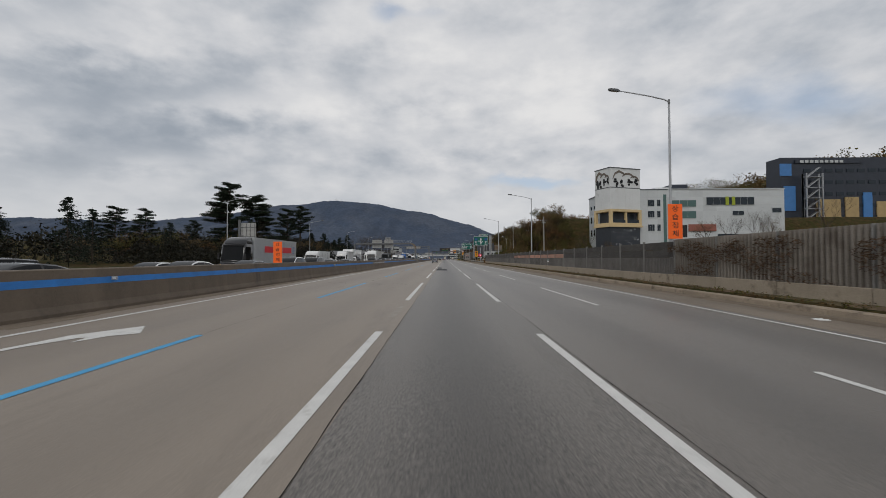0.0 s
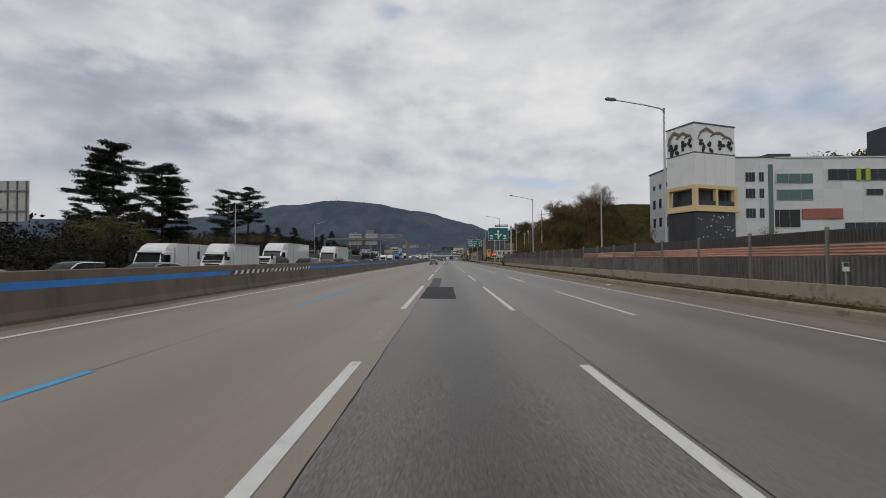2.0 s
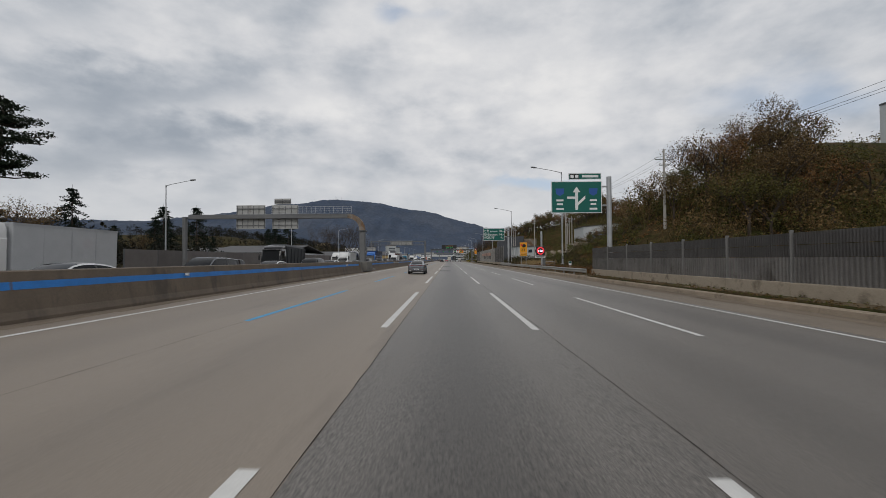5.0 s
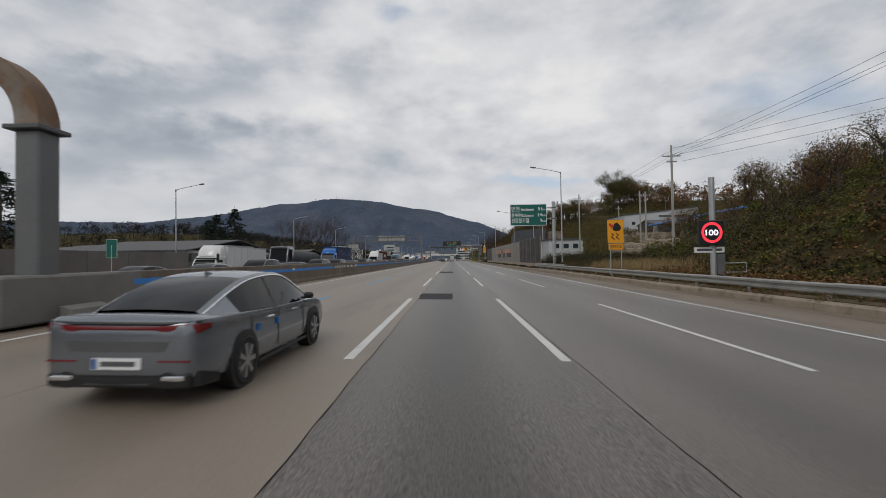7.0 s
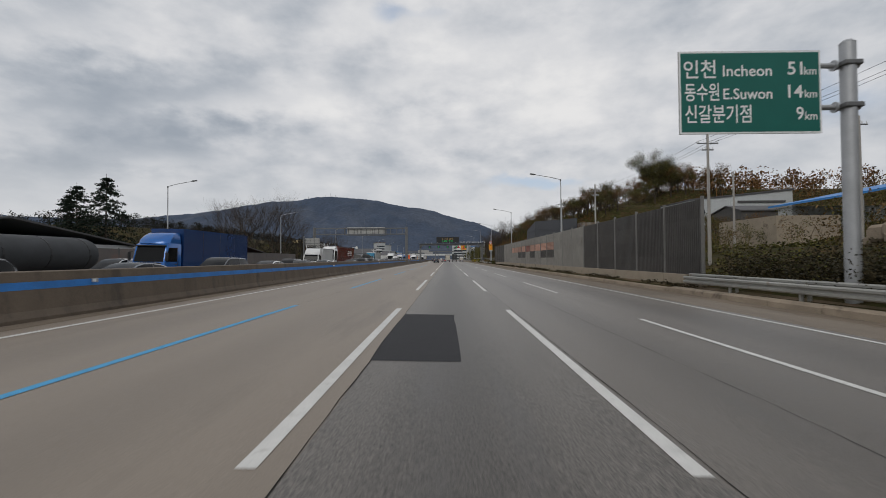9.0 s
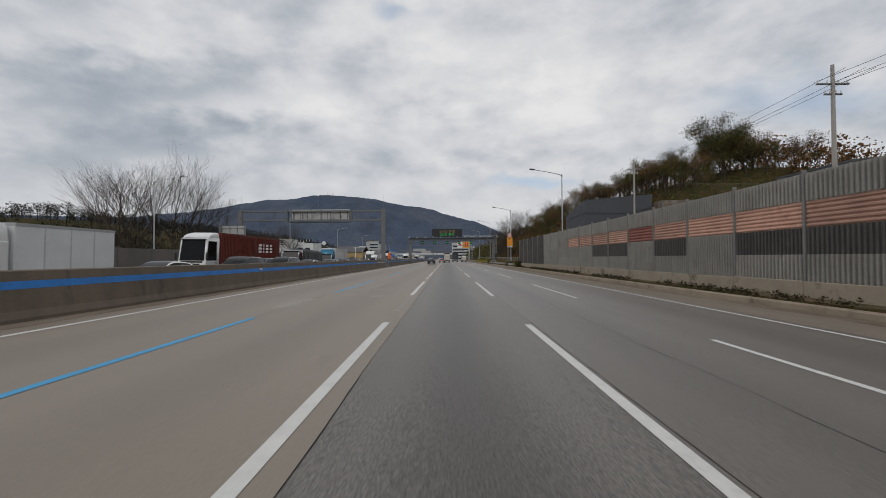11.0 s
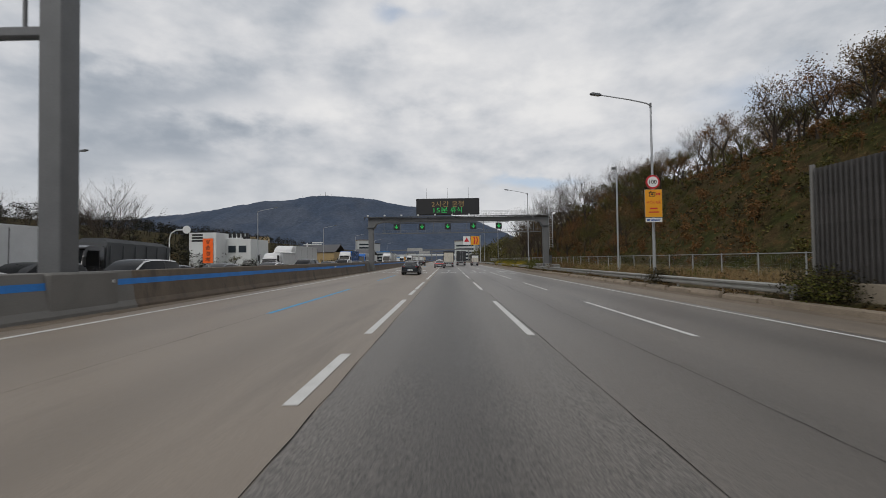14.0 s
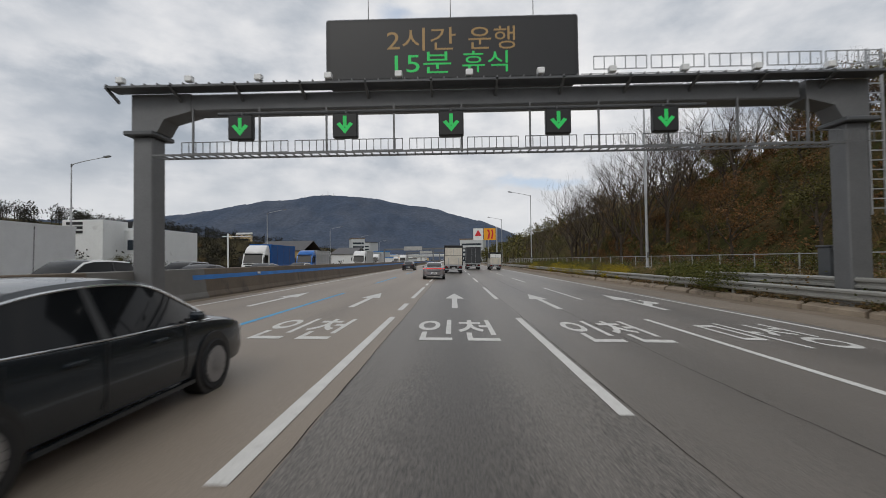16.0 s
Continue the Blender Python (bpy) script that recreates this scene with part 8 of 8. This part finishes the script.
        part("bumper_skirt", wrap_band([(0, y0 - .004, .27, .36), (.42, y0 - .002, .27, .37), (.55, y0 + .0, .25, .43), (.72, y0 + .03, .25, .44), (.86, y0 + .12, .25, .42), (.93, y0 + .4, .24, .34)]), "trim_black", t_, smooth=True)
        part("boot_recess", Geo().prism_y([(-.58, zt - .19), (.58, zt - .19), (.52, zt - .30), (-.52, zt - .30)], y0 - .006, y0 + .02), "paint_grey", t_)
        part("badge", Geo().box(-.09, .09, y0 + .025, y0 + .045, zt - .012, zt + .02), "chrome", t_)
        for s in (1, -1):
            part("exhaust_tip", Geo().box(s * .62 - .13, s * .62 + .13, y0 - .012, y0 + .1, .33, .385, .012), "chrome", t_)
            part("reflector", Geo().box(s * .62 - .17, s * .62 + .17, y0 - .004, y0 + .09, .535, .555), "tail_red", t_)
        part("diffuser", Geo().box(-.36, .36, y0 - .008, y0 + .1, .29, .33), "steel_dark", t_)
        part("aerial_fin", Geo().loft([[(-.02, -.75, 1.40), (.02, -.75, 1.40), (.02, -.55, 1.43), (-.02, -.55, 1.43)], [(-.008, -.76, 1.475), (.008, -.76, 1.475), (.008, -.70, 1.475), (-.008, -.70, 1.475)]]), mat, t_)
    return t_


def queue_y(y):
    """The queue's places, kept as seen from abreast."""
    return along(y - 30) + 29.3


def place(proto, x, y, turn=0.0, dz=0.0, new_label="", tilt=True):
    z = road_z(x) + dz
    y = queue_y(y) if x < -11 else y
    m = pose(x, y, z, 0, 1.146 if x > -10.9 else -1.146, turn) if tilt else pose(x, y, z, 0, 0, turn)
    proto.matrix_basis = m
    return proto


def again(proto, x, y, turn=0.0):
    y = queue_y(y) if x < -11 else y
    return copy_thing(proto, pose(x, y, road_z(x), 0, 1.146 if x > -10.9 else -1.146, turn))


# our side
place(car("sedan", "silver-grey fastback sedan with a full-width red tail lamp", "paint_silver", SEDAN, detail=1, rim="rim_dark", spokes=7), -3.74, 154.52)
place(car("sedan", "dark slate-blue sedan with chrome window trim and many-spoked rims", "paint_slate", SEDAN, detail=2, spokes=18), -4.02, 345.7)
place(car("sedan", "pearl-grey sedan ahead with lit tail lamps", "paint_pearl", SEDAN, detail=1, lamps_on=True, rim="rim_dark"), -1.75, 381.2, 2.0)
place(car("sedan", "black sedan ahead in the bus lane", "paint_black", SEDAN, detail=2), -6.95, 411.6)
place(car("hatchback", "small white car far ahead in the bus lane", "paint_white", SUV), -5.5, 570)


def truck(name, label, cab_mat, L_, W_, H_, body="box", body_mat="paint_box_white", cab_l=1.9, cab_h=2.9, deck=1.05, deflector=True, r=0.45, group="", writing_bars=None):
    """A cab-over truck, front at +y; its rear end stands at y = 0."""
    t_ = thing(name, label, "truck", (0, -340, 0), group=group)
    y1, y0 = L_, L_ - cab_l
    hw = W_ / 2 - 0.06
    prof = [(y0, .55), (y0, cab_h), (y1 - .75, cab_h + .02), (y1 - .42, cab_h - .12), (y1 - .10, 1.55), (y1, 1.40), (y1 + .02, .45), (y0 + .2, .45)]
    rings = []
    cy, cz = (y0 + y1) / 2, cab_h * .55
    for x, k in ((-hw, .93), (-hw + .07, 1), (hw - .07, 1), (hw, .93)):
        rings.append([(x, cy + (y - cy) * k, cz + (z - cz) * k) for y, z in prof])
    cab = part("cab", Geo().loft(rings), cab_mat, t_, smooth=True)
    part("windscreen", Geo().poly([(-hw + .14, y1 - .095, 1.60), (hw - .14, y1 - .095, 1.60), (hw - .2, y1 - .40, cab_h - .20), (-hw + .2, y1 - .40, cab_h - .20)]).poly([(-hw + .14, y1 - .085, 1.60), (hw - .14, y1 - .085, 1.60), (hw - .2, y1 - .385, cab_h - .20), (-hw + .2, y1 - .385, cab_h - .20)]), "cab_glass", cab)
    for s in (1, -1):
        x = s * (hw + .004)
        part("side_window", Geo().poly([(x, y0 + .55, 1.6), (x, y1 - .22, 1.6), (x, y1 - .50, cab_h - .32), (x, y0 + .55, cab_h - .32)]), "cab_glass", cab)
        part("head_lamp", Geo().box(s * (hw - .32) - .16, s * (hw - .32) + .16, y1 - .03, y1 + .05, .72, .95, .03), "lamp_glass", cab)
        m_ = part("mirror", Geo().box(s * (hw + .14) - .09, s * (hw + .14) + .09, y1 - .12, y1 + .02, 1.65, 2.25, .03), "trim_black", cab)
        part("mirror_arm", Geo().tube([(s * hw, y1 - .2, 2.3), (s * (hw + .14), y1 - .05, 2.3)], .02, 5), "trim_black", m_)
    part("grille", Geo().box(-hw * .62, hw * .62, y1 - .03, y1 + .035, .95, 1.35, .02), "trim_black", cab)
    part("bumper", Geo().box(-hw, hw, y1 - .05, y1 + .07, .40, .68, .04), cab_mat if H_ < 3.0 else "steel_grey", cab)
    part("sun_visor", Geo().box(-hw + .12, hw - .12, y1 - .50, y1 - .22, cab_h - .24, cab_h - .14, .03), "trim_black", cab)
    for s in (1, -1):
        part("door_gap", Geo().box(s * (hw + .003) - .003, s * (hw + .003) + .003, y0 + .47, y0 + .50, .75, cab_h - .25), "trim_black", cab)
        part("door_handle", Geo().box(s * (hw + .01) - .02, s * (hw + .01) + .02, y0 + .6, y0 + .8, 1.38, 1.43), "trim_black", cab)
        part("side_step", Geo().box(s * (hw - .02) - .05, s * (hw - .02) + .05, y0 + .6, y1 - .15, .42, .52, .01), "trim_black", cab)
        part("indicator", Geo().box(s * (hw - .08) - .05, s * (hw - .08) + .05, y1 - .04, y1 + .03, 1.0, 1.18, .01), "sign_yellow", cab)
    for s in (-.45, .35):
        part("wiper", Geo().box(s - .3, s + .3, y1 - .10, y1 - .075, 1.60, 1.63), "trim_black", cab)
    part("wiper_panel", Geo().box(-hw * .8, hw * .8, y1 - .06, y1 + .02, 1.42, 1.55), "trim_black", cab)
    if deflector:
        top = min(H_, cab_h + .8)
        rows_ = []
        for f in (0.0, 0.35, 0.7, 0.92, 1.0):
            z = cab_h - .03 + (top - cab_h) * f
            lean = .9 * f ** 2
            yf = y1 - .50 - (y1 - y0 - 1.0) * lean
            w = hw - .05 - .14 * f ** 3
            rows_.append([(-w, y0 + .05, z), (w, y0 + .05, z), (w, yf - .22, z), (w * .8, yf - .05, z), (0, yf, z), (-w * .8, yf - .05, z), (-w, yf - .22, z)])
        part("deflector", Geo().loft(rows_), cab_mat, cab, smooth=True)
    part("chassis", Geo().box(-.45, .45, .1, y0 + .6, .62, .92), "trim_black", t_)
    W2 = W_ / 2
    b0 = 0.0
    b1 = y0 - .12
    if body in ("box", "container", "wing"):
        bx = part("cargo_box", Geo().box(-W2, W2, b0, b1, deck, H_, .03), body_mat, t_)
        part("lower_rail", Geo().box(-W2 - .01, W2 + .01, b0, b1, deck - .10, deck + .05), "galv" if body != "container" else "trim_black", bx)
        part("upper_rail", Geo().box(-W2 - .012, W2 + .012, b0 - .01, b1 + .01, H_ - .12, H_ + .01), "galv" if body == "box" else body_mat, bx)
        if body == "container":
            me_l = Geo().box(-.03, 0, 0, .14, 0, H_ - deck - .3).mesh("corrugation", M[body_mat])
            k = int((b1 - b0) / .28)
            for i in range(k):
                for s in (-1,):
                    put("corrugation", me_l, bx, (s * W2 + (.03 if s > 0 else 0), b0 + .1 + i * (b1 - b0 - .2) / k, deck + .12))
        else:
            for i in range(1, 4):
                y = b0 + (b1 - b0) * i / 4
                part("side_seam", Geo().box(-W2 - .006, W2 + .006, y - .02, y + .02, deck + .06, H_ - .13), "galv" if body == "box" else "trim_black", bx)
        for s in (1, -1):
            part("rear_door", Geo().box(min(s * .03, s * (W2 - .08)), max(s * .03, s * (W2 - .08)), b0 - .03, b0 + .01, deck + .06, H_ - .12), body_mat, bx)
            part("lock_bar", Geo().tube([(s * .3, b0 - .05, deck + .1), (s * .3, b0 - .05, H_ - .18)], .02, 5), "galv", bx)
    elif body == "tank":
        ring = lambda y, k: [(W2 * .95 * k * math.cos(a * math.tau / 20), y, deck + 1.05 + 1.0 * k * math.sin(a * math.tau / 20)) for a in range(20)]
        part("tank", Geo().loft([ring(b0, .7), ring(b0 + .15, .95), ring(b0 + .35, 1), ring(b1 - .35, 1), ring(b1 - .15, .95), ring(b1, .7)]), body_mat, t_, smooth=True)
        for i in range(5):
            part("tank_band", Geo().loft([ring(b0 + .8 + i * (b1 - b0 - 1.6) / 4, 1.012), ring(b0 + .9 + i * (b1 - b0 - 1.6) / 4, 1.012)]), "trim_black", t_)
    elif body == "dump":
        part("tipper_body", Geo().loft([[(-W2 + .1, b0, deck), (W2 - .1, b0, deck), (W2 - .1, b1, deck), (-W2 + .1, b1, deck)], [(-W2, b0 - .2, H_ - .3), (W2, b0 - .2, H_ - .3), (W2, b1, H_ - .1), (-W2, b1, H_ - .1)]]), body_mat, t_)
        for i in range(6):
            y = b0 + .3 + i * (b1 - b0 - .6) / 5
            part("body_rib", Geo().box(-W2 - .05, W2 + .05, y - .05, y + .05, deck + .1, H_ - .35), body_mat, t_)
        part("load_cover", Geo().loft([[(-W2, b0, H_ - .3), (W2, b0, H_ - .3), (W2, b1, H_ - .1), (-W2, b1, H_ - .1)], [(-W2 * .6, b0 + .4, H_), (W2 * .6, b0 + .4, H_), (W2 * .6, b1 - .3, H_ + .2), (-W2 * .6, b1 - .3, H_ + .2)]]), "canvas", t_)
    elif body == "stake":
        part("bed", Geo().box(-W2, W2, b0, b1, deck - .1, deck + .08, .02), "galv", t_)
        part("tailgate", Geo().box(-W2 + .04, W2 - .04, b0 - .05, b0, deck + .08, deck + 1.15, .02), "stake_white", t_)
        for s in (1, -1):
            part("side_board", Geo().box(s * W2 - .025, s * W2 + .025, b0, b1, deck + .08, deck + 1.1, .01), "stake_white", t_)
            part("corner_post", Geo().box(s * (W2 - .05) - .05, s * (W2 - .05) + .05, b0 - .06, b0 + .05, deck, H_), "trim_black", t_)
            part("lift_column", Geo().box(s * (W2 - .55) - .04, s * (W2 - .55) + .04, b0 - .10, b0 - .05, deck - .3, deck + .9), "galv", t_)
        part("rear_panel", Geo().box(-W2 + .1, W2 - .1, b0 + .02, b0 + .06, deck + 1.2, H_ - .3, .01), body_mat, t_)
        part("panel_seam", Geo().box(-.02, .02, b0 + .0, b0 + .018, deck + 1.25, H_ - .35), "galv", t_)
        part("top_bar", Geo().box(-W2, W2, b0 - .02, b0 + .1, H_ - .16, H_, .02), "trim_black", t_)
        part("canopy", Geo().box(-W2 + .05, W2 - .05, b0 + .12, b1, deck + 1.1, H_ - .05, .05), "canvas", t_)
        for z in (deck + .35, deck + .75):
            part("gate_rib", Geo().box(-W2 + .1, W2 - .1, b0 - .075, b0 - .05, z - .03, z + .03), "stake_white", t_)
    for s in (1, -1):
        part("tail_lamp", Geo().box(s * (W2 - .32) - .2, s * (W2 - .32) + .2, b0 - .05, b0 + .05, .70, .84, .02), "tail_red", t_)
        part("mud_flap", Geo().box(s * (W2 - .32) - .26, s * (W2 - .32) + .26, b0 + .3, b0 + .33, .22, .72), "trim_black", t_)
    part("under_run_bar", Geo().box(-W2 + .1, W2 - .1, b0 - .02, b0 + .06, .45, .57), "galv", t_)
    pl = part("number_plate", Geo().box(-.22, .22, b0 - .06, b0 - .03, .58, .72), "sign_white", t_)
    part("plate_bar", Geo().box(-.17, .17, b0 - .065, b0 - .061, .62, .68), "steel_dark", pl)
    axles = [y1 - .95 if cab_l > 1.7 else y1 - .7, b0 + 1.3] + ([b0 + 2.5] if L_ > 9 else [])
    for y in axles:
        for s in (1, -1):
            wheel(t_, s * (W2 - .2), y, r, .32, "rim", 0 if group else 8)
    return t_


place(truck("stake_truck", "cream-white truck with tailgate lift and dark canvas top", "paint_white", 7.0, 2.3, 3.45, "stake", "stake_white", 1.7, 2.5, 1.0, False), 0.0, 396.1)
place(truck("curtain_truck", "dark grey curtain-sided truck ahead", "paint_white", 9.5, 2.45, 3.9, "wing", "canvas", 1.8, 2.8), 3.5, 418.1)
place(truck("light_truck", "small white flatbed truck ahead with a pale load", "paint_white", 5.4, 2.0, 3.0, "stake", "sign_white", 1.5, 2.1, .9, False, .34), 7.1, 416.1)

# the queue on the opposite carriageway
OPP = 180.0
q_white = place(car("sedan", "white sedan queueing on the opposite carriageway", "paint_white", SEDAN, "queueing cars"), -14.4, 24, OPP)
q_silver = place(car("sedan", "silver sedan queueing on the opposite carriageway", "paint_silver", SEDAN, "queueing cars"), -14.4, 58.5, OPP)
q_black = place(car("sedan", "black sedan queueing on the opposite carriageway", "paint_black", SEDAN, "queueing cars"), -14.4, 12.5, OPP)
q_suvg = place(car("suv", "dark grey sport utility car queueing on the opposite carriageway", "paint_grey", SUV, "queueing cars"), -14.4, 50.5, OPP)
q_suvw = place(car("suv", "white sport utility car queueing on the opposite carriageway", "paint_white", SUV, "queueing cars"), -14.4, 42.5, OPP)
q_suvb = place(car("suv", "black sport utility car queueing on the opposite carriageway", "paint_black", SUV, "queueing cars"), -18.0, 15.0, OPP)
q_van = place(car("van", "white panel van queueing on the opposite carriageway", "paint_white", VAN, "queueing cars", solid_sides=True), -25.2, 103, OPP)
near = [(q_suvb, -14.4, 2), (q_silver, -14.5, 33), (q_white, -18.0, 27), (q_silver, -14.4, 69), (q_suvg, -14.5, 96), (q_black, -14.4, 104.5), (q_suvg, -14.5, 112), (q_silver, -14.4, 120), (q_white, -14.4, 136), (q_suvg, -14.5, 147), (q_white, -14.4, 158),
        (q_suvb, -14.5, 170.0), (q_white, -14.5, 178.5), (q_silver, -14.4, 196), (q_suvg, -14.4, 204), (q_black, -14.5, 213), (q_suvg, -14.5, 221), (q_suvb, -14.5, 229.5), (q_silver, -14.4, 239), (q_suvg, -14.4, 248), (q_white, -14.5, 257), (q_black, -14.4, 266), (q_white, -14.5, 275),
        (q_white, -14.4, 291.0), (q_suvb, -14.4, 300.5), (q_suvg, -14.5, 310), (q_white, -14.5, 318.5), (q_silver, -14.4, 327), (q_silver, -14.4, 336), (q_black, -14.5, 345), (q_white, -14.4, 354), (q_suvw, -14.5, 363), (q_silver, -14.4, 371), (q_white, -14.5, 380), (q_suvg, -14.4, 389), (q_silver, -14.4, 398), (q_suvw, -14.5, 407), (q_black, -14.4, 416), (q_silver, -14.4, 425), (q_white, -14.5, 434)]
for p, x, y in near:
    again(p, x, y, OPP)
for i in range(27):
    y = 300 + i * 20 if i % 3 == 0 else 60 + i * 19.5
    again(rng.choice((q_white, q_silver, q_suvg, q_suvw, q_black, q_suvb, q_van)), rng.choice((-18.1, -25.3)) if y < 440 else rng.choice((-14.5, -18.1, -21.7, -25.3)), y + rng.uniform(-1.5, 1.5), OPP)


def oncoming(t_, x, front_y):
    """Sets a truck facing us with its front at front_y."""
    t_.matrix_basis = pose(x, queue_y(front_y) + t_["reach"], road_z(x), 0, -1.146, 180)
    return t_


def queue_truck(x, front_y, label, *a, **k):
    t_ = truck("truck", label, *a, group="queueing trucks", **k)
    t_["reach"] = a[1]
    return oncoming(t_, x, front_y)


t_ = queue_truck(-21.7, 47.0, "dark tractor truck with a long white container trailer", "paint_black", 15.5, 2.5, 4.0, "container", "paint_box_grey", 2.2, 3.3, 1.2, True, .5)
bx = [o for o in t_.children if o.name.startswith("cargo_box")][0]
for y, w in ((2.0, 3.9), (6.9, 3.6)):
    part("letter_bar", Geo().box(-1.29, -1.282, y, y + w, 2.45, 3.15), "sign_red", bx)
part("logo_patch", Geo().box(-1.262, -1.255, .6, 1.5, 2.3, 3.3), "sign_blue", bx)
queue_truck(-23.4, 83.5, "white box truck with a tall roof fairing", "paint_white", 8.5, 2.3, 3.1, "wing", "paint_box_white", 1.8, 2.5)
queue_truck(-18.1, 83.0, "small white box truck with a roof fairing", "paint_white", 6.2, 1.9, 2.9, "box", "paint_box_white", 1.5, 2.2, .9, True, .34)
queue_truck(-21.4, 105.5, "white box truck with a tall roof fairing", "paint_white", 10.5, 2.45, 3.75, "wing", "paint_box_white", 2.0, 2.9)
queue_truck(-18.4, 121.0, "plain white refrigerated box truck", "paint_white", 9.0, 2.4, 3.6, "box", "paint_box_white", 1.9, 2.8)
queue_truck(-21.7, 138.0, "white truck farther along the queue", "paint_white", 8.5, 2.4, 3.5, "box", "paint_box_grey", 1.9, 2.8)
queue_truck(-18.2, 93.8, "tiny white flatbed truck in the queue", "paint_white", 4.8, 1.7, 1.9, "dump", "steel_grey", 1.4, 1.95, .8, False, .3)
queue_truck(-21.7, 178.0, "black dump truck with a covered load", "paint_black", 9.0, 2.5, 3.5, "dump", "canvas", 2.0, 3.1, 1.2, True, .5)
queue_truck(-18.2, 203.0, "small white refrigerated truck", "paint_white", 6.0, 1.9, 2.9, "box", "paint_box_white", 1.5, 2.1, .9, True, .34)
queue_truck(-21.7, 214.0, "white box truck in the queue", "paint_white", 7.0, 2.2, 3.1, "box", "paint_box_white", 1.7, 2.4)
queue_truck(-22.0, 230.0, "silver tractor with a dark tank trailer", "paint_silver", 14.0, 2.5, 3.6, "tank", "canvas", 2.3, 3.5, 1.0, True, .5)
queue_truck(-20.9, 251.0, "blue truck with a long blue canvas body", "paint_blue", 12.5, 2.45, 4.0, "wing", "paint_navy", 2.0, 2.9, 1.1, True, .48)
queue_truck(-18.2, 283.0, "white box truck in the queue", "paint_white", 7.0, 2.2, 3.1, "box", "paint_box_white", 1.7, 2.4)
t_ = queue_truck(-21.9, 308.5, "white tractor with a long brick-red container", "paint_white", 16.5, 2.5, 4.1, "container", "paint_maroon", 2.4, 3.6, 1.25, True, .5)
bx = [o for o in t_.children if o.name.startswith("cargo_box")][0]
for y, w in ((2.4, .7), (3.5, .7), (4.6, .35), (5.3, .8)):
    part("letter_bar", Geo().box(-1.29, -1.282, y, y + w, 2.75, 2.98), "sign_white", bx)
    part("letter_bar", Geo().box(-1.29, -1.282, y, y + w * .9, 3.1, 3.32), "sign_white", bx)
    part("letter_bar", Geo().box(-1.29, -1.282, y, y + w * .95, 2.4, 2.62), "sign_white", bx)
queue_truck(-21.2, 333.5, "dark truck with a flat load of timber", "paint_grey", 11.0, 2.5, 2.9, "dump", "steel_dark", 2.0, 2.9, 1.1, False, .5)
queue_truck(-20.9, 351.8, "blue-cabbed truck with a white box body", "paint_teal", 11.5, 2.45, 3.5, "wing", "paint_box_white", 2.0, 2.6)
queue_truck(-25.3, 372.0, "black dump truck in the queue", "paint_black", 9.0, 2.5, 3.4, "dump", "steel_dark", 2.0, 3.0, 1.2, False, .5)
queue_truck(-21.3, 401.3, "white truck with a tall roof fairing and pale box", "paint_white", 11.5, 2.45, 3.7, "wing", "paint_box_white", 2.0, 2.9)
queue_truck(-18.2, 389.0, "small white box truck in the queue", "paint_white", 5.2, 1.8, 2.5, "box", "paint_box_white", 1.4, 2.0, .8, True, .32)
queue_truck(-21.7, 440.0, "blue-bodied truck in the queue", "paint_white", 9.5, 2.45, 3.7, "wing", "paint_blue", 1.9, 2.8)
queue_truck(-21.7, 458.0, "blue truck in the queue", "paint_blue", 9.0, 2.45, 3.4, "box", "paint_box_grey", 1.9, 2.8)
queue_truck(-18.1, 480.0, "white truck in the queue", "paint_white", 9.0, 2.45, 3.6, "box", "paint_box_white", 1.9, 2.8)
queue_truck(-21.7, 520.0, "white truck far along the queue", "paint_white", 9.0, 2.45, 3.6, "box", "paint_box_white", 1.9, 2.8)
queue_truck(-18.1, 560.0, "white truck far along the queue", "paint_white", 9.0, 2.45, 3.6, "box", "paint_box_white", 1.9, 2.8)
queue_truck(-25.3, 600.0, "orange-bodied truck far along the queue", "paint_white", 9.0, 2.45, 3.6, "box", "sign_yellow", 1.9, 2.8)
